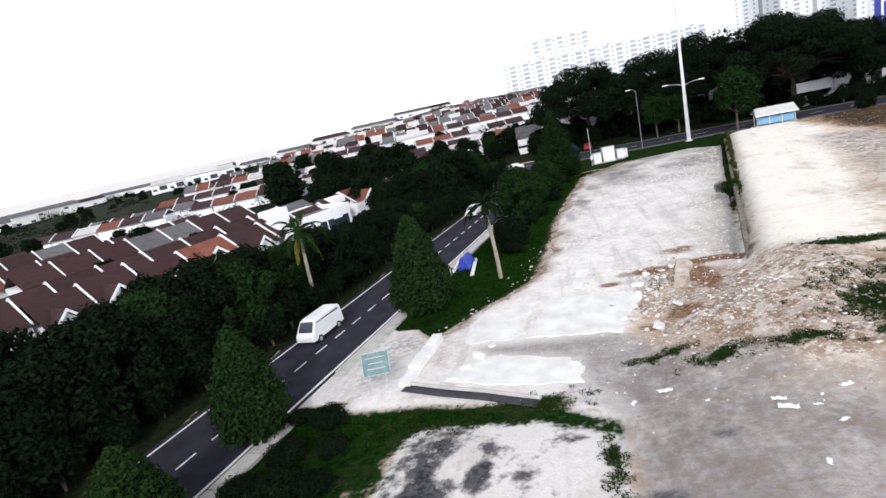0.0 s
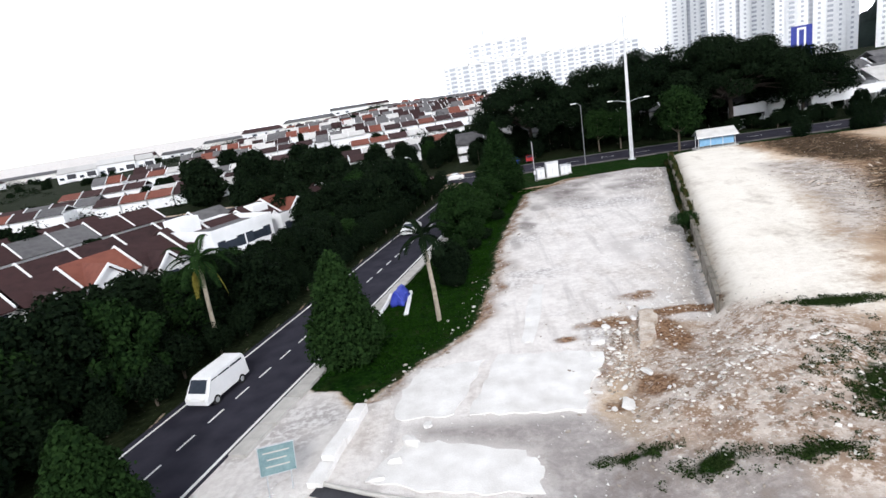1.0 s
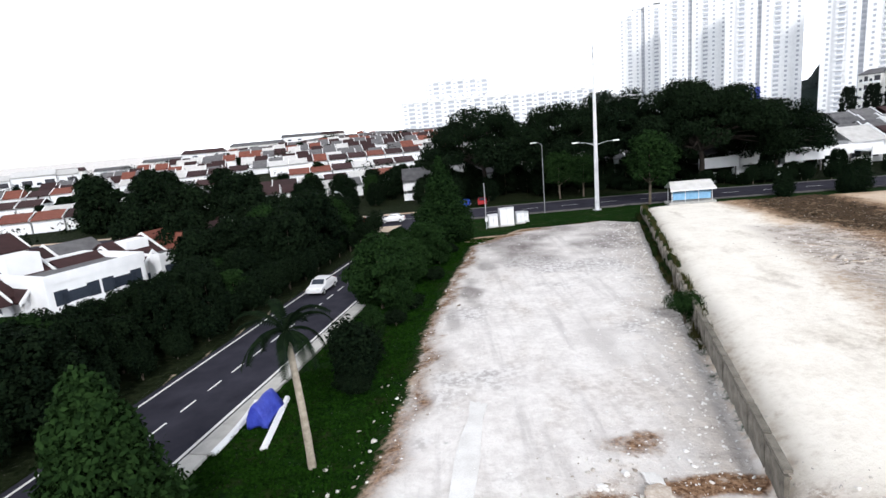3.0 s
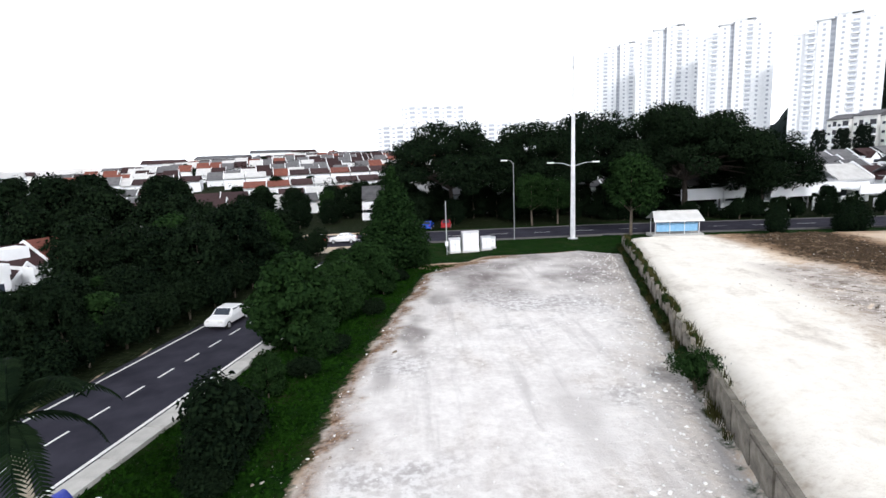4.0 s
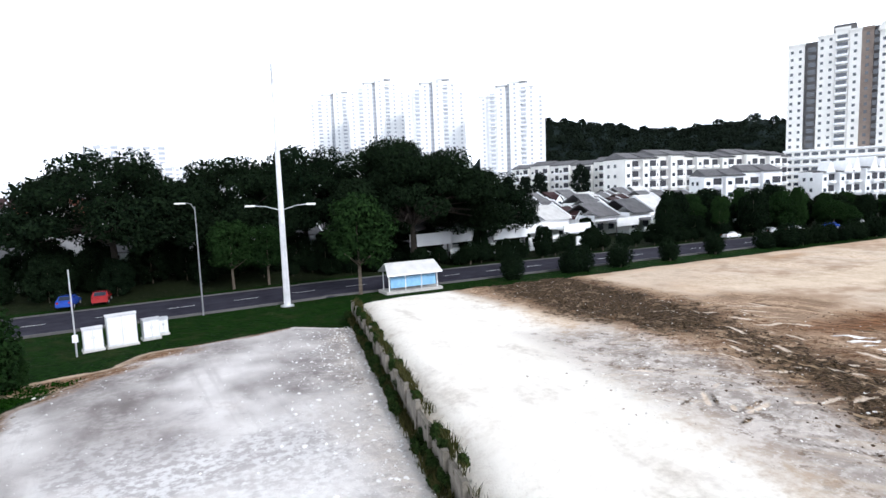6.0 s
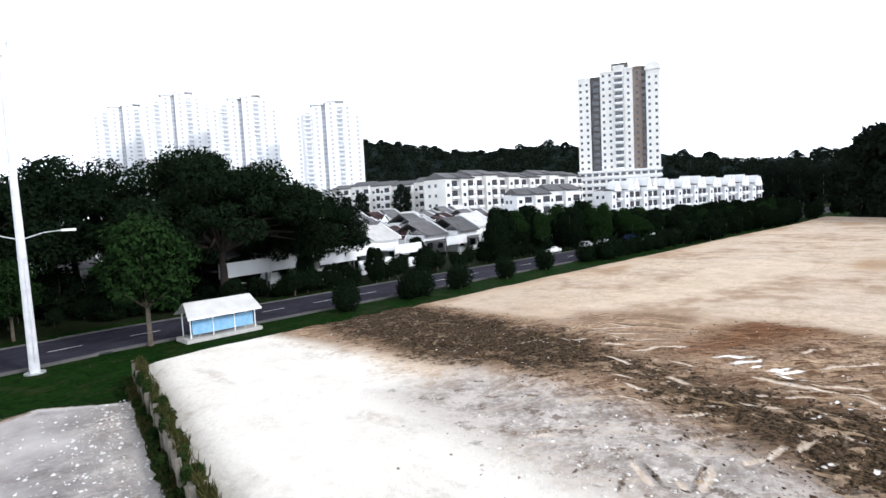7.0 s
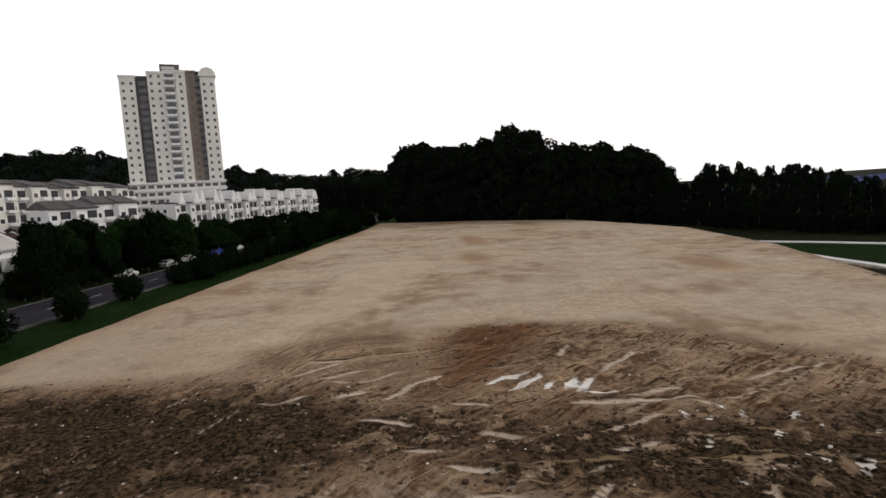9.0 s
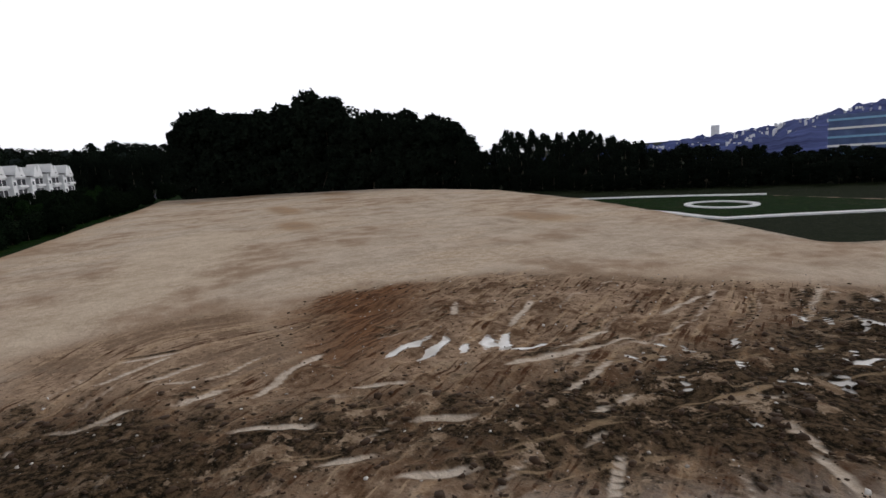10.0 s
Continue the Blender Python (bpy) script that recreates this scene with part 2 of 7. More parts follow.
STRIP = [(-14.5, 30.0), (-12.0, 35.0), (-8.3, 40.8), (-4.9, 45.0), (-3.4, 54.0), (-2.5, 65.0), (-0.5, 77.0), (2.8, 94.0), (11.3, 102.5), (22.5, 104.0), (26.6, 100.0), (11.2, 41.0), (6.0, 42.5), (1.5, 33.0), (1.0, 22.0), (-3.0, 25.0), (-10.0, 26.2), (-16.5, 26.5)]
UPPER_WHITE = [(11.2, 40.0), (28.2, 103.5), (37.6, 103.5), (37.2, 92.0), (35.2, 84.0), (32.4, 76.0), (30.0, 69.5), (27.2, 62.0), (22.5, 47.0), (18.5, 38.0)]
FIELD = [(10.8, 38.0), (28.4, 104.6), (37.0, 104.2), (56.0, 101.8), (76.0, 100.3), (105.0, 97.5), (180.0, 91.5), (240.0, 89.0), (205.0, 53.0), (171.0, 31.0), (122.0, 24.0), (90.0, 29.0), (66.0, 36.0), (52.0, 41.0), (44.0, 28.0), (40.0, -30.0), (-40.0, -40.0), (-16.0, 8.0), (-13.0, 19.0), (-10.6, 24.0), (-4.0, 23.6), (0.0, 21.6), (1.5, 30.0)]
MUD = [(38.0, 111.0), (39.5, 93.0), (40.5, 85.0), (35.5, 76.0), (33.0, 66.0), (29.0, 55.0), (24.0, 46.0), (32.0, 44.0), (46.0, 48.0), (54.0, 54.0), (65.0, 61.0), (67.0, 72.0), (62.0, 76.5), (55.0, 77.5), (55.5, 82.0), (58.0, 90.0), (57.5, 111.0)]
DARK_MUD = [(42.5, 104.5), (41.6, 96.5), (40.7, 89.6), (42.8, 83.3), (44.3, 77.5), (36.0, 66.0), (33.0, 56.0), (40.0, 48.0), (47.0, 53.0), (46.5, 61.0), (47.5, 69.0), (50.5, 79.1), (53.1, 83.0), (53.9, 88.2), (54.9, 95.0), (56.6, 102.4), (53.6, 109.9), (44.8, 110.7)]
RUBBLE = [(3.2, 31.0), (5.0, 38.0), (6.4, 43.5), (9.0, 42.0), (15.0, 39.0), (19.0, 31.0), (17.0, 25.0), (11.0, 22.5), (3.5, 26.5)]
GREY_MUD = [(-13.5, 19.0), (-10.5, 24.5), (-3.0, 25.0), (0.0, 29.5), (3.0, 28.5), (8.5, 25.5), (14.0, 22.8), (26.0, 21.0), (30.0, 10.0), (10.0, -10.0), (-14.0, -5.0)]
PITCH = [(107.0, 22.0), (92.0, 26.5), (72.0, 28.0), (63.0, 15.0), (58.0, 5.0), (85.0, 4.0), (93.0, 8.5)]


def height(x, y):
    """Ground height over the whole place."""
    x, y = np.asarray(x, float), np.asarray(y, float)
    rx = x - road_x(y)
    base = -0.55 - 2.2 * smooth_step(-10, -26, rx) * smooth_step(125, 100, y)
    s = x - wall_x(y)
    step = np.where(y > 39.0, smooth_step(-0.25, 0.25, s), 0)
    soft = smooth_step(-7.0, 3.0, s) * (0.85 + 0.15 * smooth_step(10, 30, y))
    up = np.where(y > 39.0, step * smooth_step(39, 42, y) + soft * (1 - smooth_step(39, 42, y)), soft)
    in_strip = smooth_step(-2.0, 2.0, inside(x, y, STRIP))
    in_field = smooth_step(-2.5, 2.5, inside(x, y, FIELD))
    z = base + 0.40 * in_strip * (1 - up * (y > 42))
    z = z * (1 - in_field) + in_field * (-0.15 + 1.5 * up)
    z = np.where((y > 41) & (s > -1) & (s < 0.1) & (y < 104), np.minimum(z, -0.1 + 1.45 * step), z)
    rub = smooth_step(-1.5, 2.5, inside(x, y, RUBBLE))
    z = z + rub * (0.35 + 0.26 * waves(x, y, 2.4, 5))
    mud = smooth_step(-1.5, 2.0, inside(*field_frame(x, y), MUD))
    site = np.maximum(in_strip, in_field)
    z = z + site * (0.035 * waves(x, y, 3.5, 3)) + mud * (0.12 * waves(x, y, 1.7, 7, 3) + 0.05 * waves(x, y, 0.55, 8, 2))
    z = z - in_field * 0.6 * smooth_step(130, 235, x)
    yb = y - road_bend(x)
    near_b = smooth_step(112, 116, yb) * smooth_step(132, 128, yb)
    z = z * (1 - near_b) + near_b * -0.62
    near_a = smooth_step(6.5, 4.8, np.abs(rx)) * smooth_step(124, 120, y)
    z = z * (1 - near_a) + near_a * -0.62
    far = np.hypot(x - 20, y - 60)
    mound = 10.0 * np.exp(-((x + 45) / 150) ** 2 - ((y - 345) / 130) ** 2) * smooth_step(140, 230, y)
    mound = mound + 17.0 * np.exp(-((x + 95) / 120) ** 2 - ((y - 590) / 130) ** 2)
    rise = 3.4 * smooth_step(150, 225, yb) * smooth_step(45, 80, x) * smooth_step(330, 250, x) * smooth_step(420, 300, y)
    return z + mound + rise + smooth_step(260, 900, far) * 1.5 * waves(x, y, 200, 9, 2)


def axis(parts):
    out = []
    for a, b, d in parts:
        out.append(np.arange(a, b, d))
    return np.concatenate(out + [[parts[-1][1]]])


def soil_material():
    """Bare earth of the cleared site: masks by place, broken up by noise, with grass, mud, wet tracks and pale fill."""
    m = bpy.data.materials.new("site_soil")
    m.use_nodes = True
    n, l = m.node_tree.nodes, m.node_tree.links
    b = n["Principled BSDF"]
    geo = n.new("ShaderNodeNewGeometry")

    def noise_at(scale, detail=5, stretch=None, rough=0.6):
        k = n.new("ShaderNodeTexNoise")
        k.inputs["Scale"].default_value, k.inputs["Detail"].default_value, k.inputs["Roughness"].default_value = scale, detail, rough
        src = geo.outputs["Position"]
        if stretch:
            mp = n.new("ShaderNodeMapping")
            mp.inputs["Scale"].default_value, mp.inputs["Rotation"].default_value = stretch[:3], (0, 0, stretch[3])
            l.new(src, mp.inputs[0])
            src = mp.outputs[0]
        l.new(src, k.inputs["Vector"])
        return k.outputs["Fac"]

    def ramp(v, a, c):
        r = n.new("ShaderNodeMapRange")
        r.interpolation_type = "SMOOTHSTEP"
        r.inputs["From Min"].default_value, r.inputs["From Max"].default_value = a, c
        l.new(v, r.inputs["Value"])
        return r.outputs[0]

    def mixc(f, a, c):
        k = n.new("ShaderNodeMix")
        k.data_type = "RGBA"
        for s, v in (("A", a), ("B", c)):
            if isinstance(v, tuple):
                k.inputs[s].default_value = (*v, 1)
            else:
                l.new(v, k.inputs[s])
        l.new(f, k.inputs["Factor"])
        return k.outputs["Result"]

    def calc(op, a, c, d=None):
        k = n.new("ShaderNodeMath")
        k.operation = op
        for i, v in enumerate((a, c, d)):
            if v is None:
                continue
            if isinstance(v, (int, float)):
                k.inputs[i].default_value = v
            else:
                l.new(v, k.inputs[i])
        return k.outputs[0]

    big, mid, fine, grit = noise_at(0.07, 4), noise_at(0.45, 6), noise_at(2.6, 6), noise_at(11.0, 4)
    streak = noise_at(1.0, 5, (1.0, 0.08, 1, -0.22))
    clump, lump = noise_at(0.95, 5, None, 0.72), noise_at(4.5, 4, None, 0.7)

    def flow_noise(layer, along, across, detail=1.6):
        at = n.new("ShaderNodeAttribute")
        at.attribute_name = layer
        mp = n.new("ShaderNodeMapping")
        mp.inputs["Scale"].default_value = (across, along, 1)
        l.new(at.outputs["Vector"], mp.inputs[0])
        k = n.new("ShaderNodeTexNoise")
        k.inputs["Scale"].default_value, k.inputs["Detail"].default_value, k.inputs["Roughness"].default_value = 1.0, detail, 0.62
        l.new(mp.outputs[0], k.inputs["Vector"])
        return k.outputs["Fac"]

    fan, fan_fine, band = flow_noise("flow_a", 0.13, 1.5), flow_noise("flow_a", 0.35, 4.2), flow_noise("flow_b", 0.16, 1.9)
    breakup = calc("ADD", calc("MULTIPLY", mid, 0.55), calc("MULTIPLY", fine, 0.45))

    def mask(layer, channel, soft=0.22, amp=1.1):
        at = n.new("ShaderNodeVertexColor")
        at.layer_name = layer
        sep = n.new("ShaderNodeSeparateColor")
        l.new(at.outputs["Color"], sep.inputs[0])
        # the mask runs 0..1; noise moves its edge
        v = calc("ADD", sep.outputs[channel], calc("MULTIPLY", calc("SUBTRACT", breakup, 0.5), amp))
        return ramp(v, 0.5 - soft, 0.5 + soft)

    def plain(layer, channel):
        at = n.new("ShaderNodeVertexColor")
        at.layer_name = layer
        sep = n.new("ShaderNodeSeparateColor")
        l.new(at.outputs["Color"], sep.inputs[0])
        return sep.outputs[channel]

    tan = mixc(ramp(breakup, 0.3, 0.7), (0.45, 0.355, 0.265), (0.68, 0.565, 0.455))
    tan = mixc(ramp(big, 0.44, 0.58), tan, mixc(ramp(mid, 0.35, 0.68), (0.37, 0.26, 0.18), (0.57, 0.45, 0.34)))
    tan = mixc(ramp(noise_at(0.11, 4, (1.0, 0.7, 1, 0.5)), 0.5, 0.62), tan, mixc(ramp(fine, 0.3, 0.7), (0.49, 0.37, 0.26), (0.68, 0.56, 0.44)))
    tan = mixc(calc("MULTIPLY", ramp(noise_at(0.4, 5, (1.0, 0.65, 1, 0.9)), 0.52, 0.7), 0.3), tan, (0.28, 0.19, 0.125))
    tan = mixc(calc("MULTIPLY", ramp(noise_at(0.17, 6, (0.55, 1.5, 1, 0.35), 0.7), 0.56, 0.68), 0.4), tan, (0.23, 0.155, 0.10))
    tan = mixc(calc("MULTIPLY", ramp(noise_at(0.2, 6, (0.5, 1.6, 1, 0.2), 0.7), 0.56, 0.7), 0.4), tan, (0.70, 0.59, 0.47))
    pale = mixc(ramp(breakup, 0.3, 0.68), (0.60, 0.565, 0.545), (0.81, 0.78, 0.755))
    pale = mixc(calc("MULTIPLY", ramp(noise_at(0.22, 5, (1.0, 0.45, 1, -0.22)), 0.5, 0.68), 0.5), pale, mixc(ramp(fine, 0.35, 0.65), (0.36, 0.30, 0.26), (0.60, 0.55, 0.51)))
    pale = mixc(calc("MULTIPLY", ramp(streak, 0.5, 0.75), 0.6), pale, (0.46, 0.43, 0.42))
    pale = mixc(ramp(big, 0.52, 0.62), pale, mixc(ramp(fine, 0.4, 0.6), (0.43, 0.40, 0.39), (0.70, 0.68, 0.67)))
    cream = mixc(ramp(breakup, 0.25, 0.6), (0.66, 0.61, 0.535), (0.82, 0.775, 0.705))
    cream = mixc(calc("MULTIPLY", ramp(noise_at(0.3, 5, (1.0, 0.4, 1, -0.3)), 0.53, 0.68), 0.5), cream, mixc(ramp(fine, 0.35, 0.65), (0.36, 0.305, 0.25), (0.58, 0.52, 0.45)))
    mud = mixc(ramp(breakup, 0.38, 0.62), (0.125, 0.073, 0.042), (0.43, 0.305, 0.21))
    mud = mixc(calc("MULTIPLY", ramp(fan, 0.53, 0.66), 0.75), mud, mixc(ramp(fine, 0.35, 0.65), (0.36, 0.235, 0.14), (0.54, 0.40, 0.27)))
    mud = mixc(calc("MULTIPLY", ramp(fan_fine, 0.55, 0.64), ramp(clump, 0.62, 0.42)), mud, (0.085, 0.04, 0.02))
    mud = mixc(calc("MULTIPLY", ramp(fan_fine, 0.36, 0.30), ramp(clump, 0.42, 0.62)), mud, (0.46, 0.33, 0.215))
    mud = mixc(calc("MULTIPLY", ramp(lump, 0.57, 0.64), 0.75), mud, (0.045, 0.022, 0.012))
    dark = mixc(ramp(lump, 0.40, 0.62), (0.014, 0.011, 0.007), (0.11, 0.073, 0.043))
    gaps = calc("SUBTRACT", ramp(clump, 0.545, 0.60), calc("MULTIPLY", plain("soil_e", 0), 0.55))
    dark = mixc(gaps, dark, mixc(ramp(fine, 0.35, 0.65), (0.20, 0.13, 0.08), (0.40, 0.30, 0.21)))
    dark = mixc(calc("MULTIPLY", ramp(band, 0.60, 0.68), calc("SUBTRACT", 0.7, calc("MULTIPLY", plain("soil_e", 0), 0.7))), dark, (0.40, 0.285, 0.175))
    torn = mixc(ramp(breakup, 0.38, 0.62), (0.37, 0.30, 0.25), (0.63, 0.555, 0.495))
    torn = mixc(calc("MULTIPLY", ramp(clump, 0.46, 0.55), ramp(lump, 0.66, 0.48)), torn, (0.27, 0.185, 0.13))
    torn = mixc(ramp(lump, 0.57, 0.63), torn, (0.66, 0.62, 0.585))
    ash = mixc(ramp(breakup, 0.40, 0.60), (0.30, 0.262, 0.235), (0.57, 0.515, 0.47))
    ash = mixc(calc("MULTIPLY", ramp(fan, 0.54, 0.66), 0.6), ash, (0.50, 0.42, 0.34))
    ash = mixc(ramp(lump, 0.60, 0.66), ash, (0.66, 0.63, 0.60))
    ash = mixc(calc("MULTIPLY", ramp(clump, 0.55, 0.62), 0.7), ash, (0.10, 0.065, 0.042))
    orange = mixc(ramp(breakup, 0.35, 0.65), (0.24, 0.13, 0.062), (0.46, 0.30, 0.175))
    grey = mixc(ramp(breakup, 0.33, 0.67), (0.20, 0.18, 0.175), (0.46, 0.425, 0.41))
    grey = mixc(calc("MULTIPLY", ramp(noise_at(0.3, 5, (1.0, 0.5, 1, 0.6)), 0.5, 0.66), 0.6), grey, (0.15, 0.128, 0.125))
    grass = mixc(ramp(fine, 0.3, 0.7), (0.002, 0.010, 0.0015), (0.010, 0.033, 0.004))
    grass = mixc(calc("MULTIPLY", ramp(mid, 0.5, 0.68), 0.5), grass, (0.032, 0.034, 0.014))
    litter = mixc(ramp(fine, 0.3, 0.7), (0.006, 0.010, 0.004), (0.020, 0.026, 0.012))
    track = mixc(ramp(fine, 0.3, 0.7), (0.52, 0.42, 0.325), (0.72, 0.62, 0.52))
    col = mixc(mask("soil_d", 0, 0.4), tan, orange)
    col = mixc(mask("soil_e", 1, 0.35), col, mixc(ramp(breakup, 0.3, 0.7), (0.52, 0.405, 0.295), (0.70, 0.58, 0.45)))
    col = mixc(mask("soil_a", 1), col, cream)
    col = mixc(mask("soil_a", 0), col, pale)
    col = mixc(mask("soil_b", 0, 0.4), col, grey)
    col = mixc(mask("soil_d", 1, 0.25), col, torn)
    mud = mixc(mask("soil_e", 2, 0.3), mud, mixc(ramp(fan_fine, 0.4, 0.62), (0.21, 0.108, 0.056), (0.09, 0.044, 0.023)))
    col = mixc(mask("soil_a", 2), col, mud)
    col = mixc(mask("soil_d", 2, 0.3), col, ash)
    col = mixc(mask("soil_b", 1, 0.2, 2.3), col, dark)
    earth = mixc(ramp(lump, 0.36, 0.64), (0.105, 0.056, 0.031), (0.32, 0.20, 0.125))
    earth = mixc(ramp(clump, 0.56, 0.66), earth, (0.42, 0.34, 0.28))
    col = mixc(mask("soil_f", 0, 0.25), col, earth)
    soot = mixc(ramp(fine, 0.35, 0.65), (0.018, 0.018, 0.022), (0.10, 0.098, 0.104))
    col = mixc(mask("soil_f", 1, 0.2, 2.0), col, soot)
    col = mixc(mask("soil_c", 0, 0.25, 0.4), col, track)
    col = mixc(mask("soil_b", 2, 0.12), col, grass)
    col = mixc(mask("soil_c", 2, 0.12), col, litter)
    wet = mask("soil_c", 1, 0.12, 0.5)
    # silty water, its base colour whitened to paint in more sky reflection
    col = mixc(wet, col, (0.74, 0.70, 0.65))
    specks = ramp(grit, 0.66, 0.72)
    col = mixc(calc("MULTIPLY", specks, 0.35), col, (0.6, 0.57, 0.53))
    l.new(col, b.inputs["Base Color"])
    rough = calc("SUBTRACT", 0.92, calc("MULTIPLY", wet, 0.86))
    l.new(rough, b.inputs["Roughness"])
    l.new(calc("MULTIPLY_ADD", wet, 0.98, 0.02), b.inputs["Specular IOR Level"])
    hgt = calc("ADD", calc("MULTIPLY", fine, 1.0), calc("MULTIPLY", grit, 0.35))
    hgt = calc("ADD", hgt, calc("MULTIPLY", mask("soil_b", 1), calc("MULTIPLY", lump, 1.3)))
    hgt = calc("MULTIPLY", hgt, calc("SUBTRACT", 1.0, wet))
    bp = n.new("ShaderNodeBump")
    bp.inputs["Strength"].default_value, bp.inputs["Distance"].default_value = 0.55, 0.22
    l.new(hgt, bp.inputs["Height"])
    l.new(bp.outputs[0], b.inputs["Normal"])
    return m


def build_ground():
    xs = axis([(-4500, -600, 300), (-600, -140, 40), (-140, -44, 6), (-44, -16, 1.0), (-16, 28, 0.4), (28, 64, 0.18), (64, 140, 0.9), (140, 250, 3), (250, 360, 8), (360, 800, 40), (800, 4500, 300)])
    ys = axis([(-4500, -600, 300), (-600, -60, 30), (-60, 8, 3), (8, 44, 0.4), (44, 94, 0.18), (94, 108, 0.4), (108, 136, 1.5), (136, 320, 12), (320, 800, 40), (800, 4500, 300)])
    X, Y = np.meshgrid(xs, ys)
    Z = height(X, Y)
    nx, ny = len(xs), len(ys)
    me = bpy.data.meshes.new("ground")
    idx = np.arange(nx * ny).reshape(ny, nx)
    quads = np.stack([idx[:-1, :-1], idx[:-1, 1:], idx[1:, 1:], idx[1:, :-1]], -1).reshape(-1, 4)
    me.vertices.add(nx * ny)
    me.vertices.foreach_set("co", np.stack([X, Y, Z], -1).reshape(-1).astype(np.float32))
    me.loops.add(quads.size)
    me.loops.foreach_set("vertex_index", quads.reshape(-1).astype(np.int32))
    me.polygons.add(len(quads))
    me.polygons.foreach_set("loop_start", np.arange(0, quads.size, 4, dtype=np.int32))
    me.update(calc_edges=True)

    def soft(poly, w, framed=False):
        return np.clip(0.5 + inside(*((U, V) if framed else (X, Y)), poly) / (2 * w), 0, 1)

    U, V = field_frame(X, Y)

    s = X - wall_x(Y)
    rx = X - road_x(Y)
    strip = soft(STRIP, 1.2) * (s < 0.4)
    white_up = soft(UPPER_WHITE, 4.5) * (s > -0.3)
    field = np.clip(0.5 + inside(X, Y, FIELD) / (2 * (1.5 + 6.5 * smooth_step(36, 46, X) * smooth_step(60, 44, Y))), 0, 1)
    mud = soft(MUD, 3.5, True)
    tongue = soft([(54.0, 77.5), (62.0, 77.0), (63.5, 80.0), (60.5, 85.5), (58.0, 92.0), (53.0, 92.0), (50.0, 82.0)], 1.6, True)
    mud = np.maximum(mud, tongue * 0.6)
    # the brown fan where machines turned beside it
    fan_at = soft([(63.2, 88.1), (64.3, 86.1), (67.5, 81.1), (67.0, 76.5), (55.9, 74.5), (53.3, 75.8), (50.5, 79.3), (50.6, 84.5), (54.4, 88.4)], 2.0, True)
    mud = np.maximum(mud, fan_at * 0.68)
    dark = soft(DARK_MUD, 4.0, True) * (0.80 + 0.20 * np.maximum(smooth_step(78, 83, V), smooth_step(68, 60, V) * 0.6))
    rub = soft(RUBBLE, 5.0)
    grey = np.maximum(soft(GREY_MUD, 5.0), soft([(-8.5, 32.8), (1.8, 32.8), (3.2, 29.5), (9.0, 26.5), (8.0, 23.0), (1.0, 22.0), (-1.6, 26.5), (-2.0, 29.4), (-7.5, 31.4)], 1.0))
    # the strip's far end is greyer, in blotches
    grey = np.maximum(grey, 0.9 * strip * smooth_step(72, 90, Y) * (0.85 + 0.45 * waves(X, Y, 4.0, 31, 4)))
    for cx, cy, ax, ay, k in ((1.4, 73.2, 1.2, 4.4, 0.95), (3.8, 82.5, 1.6, 3.4, 0.8), (-0.4, 66.0, 0.9, 3.5, 0.7), (9.5, 60.0, 1.5, 5.0, 0.55), (-1.2, 58.5, 1.0, 3.0, 0.6)):
        grey = np.maximum(grey, k * strip * np.clip(1.4 - np.hypot((X - cx) / ax, (Y - cy) / ay) * (1 + 0.35 * waves(X, Y, 1.6, 37, 3)), 0, 1))
    # brown earth along the strip's left side and its torn front
    edge = np.clip(1 - np.abs(inside(X, Y, STRIP) - 0.3 + 0.7 * waves(X, Y, 2.6, 21, 3)) / 2.2, 0, 1) * (Y > 36) * (s < -6) * 0.66
    torn = np.zeros_like(X)
    for cx, cy, ax, ay, k in ((9.6, 43.7, 4.0, 0.8, 0.95), (7.9, 40.4, 1.3, 3.0, 1.0), (4.8, 42.9, 2.2, 0.9, 0.8), (5.3, 34.4, 1.1, 1.7, 0.95), (1.4, 41.0, 1.3, 0.7, 0.8), (7.6, 47.2, 2.4, 1.2, 0.6), (3.2, 33.2, 1.2, 1.0, 0.7), (5.2, 28.6, 3.6, 1.2, 0.5), (11.0, 28.5, 3.0, 2.0, 0.45)):
        torn = np.maximum(torn, k * np.clip(1.35 - np.hypot((X - cx) / ax, (Y - cy) / ay) * (1 + 0.38 * waves(X, Y, 1.5, 43, 3)), 0, 1))
    bank = np.clip(1.25 - np.hypot((X - 6.2) / 5.2, (Y - 98.8) / 2.0), 0, 1)
    bank = np.maximum(bank, 0.8 * np.clip(1.3 - np.hypot((X - 11.8) / 3.0, (Y - 101.6) / 2.6) * (1 + 0.3 * waves(X, Y, 2.0, 39, 3)), 0, 1))
    # grass: everything green outside the bare site
    site = np.maximum(strip, field)
    grass = (1 - site) * (rx > -4.2)
    tuft = np.clip(1.5 - np.hypot((X - 14.6) / 2.6, (Y - 28.0) / 3.8), 0, 1) * 1.15
    for cx, cy, ax, ay in ((17.0, 39.0, 3.2, 1.0), (5.2, 26.6, 1.5, 0.8), (2.6, 28.4, 1.8, 0.5), (8.8, 25.7, 1.7, 0.6), (-0.9, 19.8, 0.55, 2.6), (-4.5, 25.4, 3.6, 1.0), (-10.5, 24.5, 3.0, 1.6), (-12.5, 20.0, 2.0, 4.0)):
        tuft = np.maximum(tuft, np.clip(1.3 - np.hypot((X - cx) / ax, (Y - cy) / ay), 0, 1))
    wall_weed = np.clip(1 - np.abs(s + 0.5) / 1.0, 0, 1) * (Y > 52) * (Y < 104) * 0.55
    bare = soft([(0.5, 19.5), (1.0, 34.0), (4.0, 46.5), (12.5, 46.0), (12.5, 36.0), (4.0, 25.0)], 1.0)
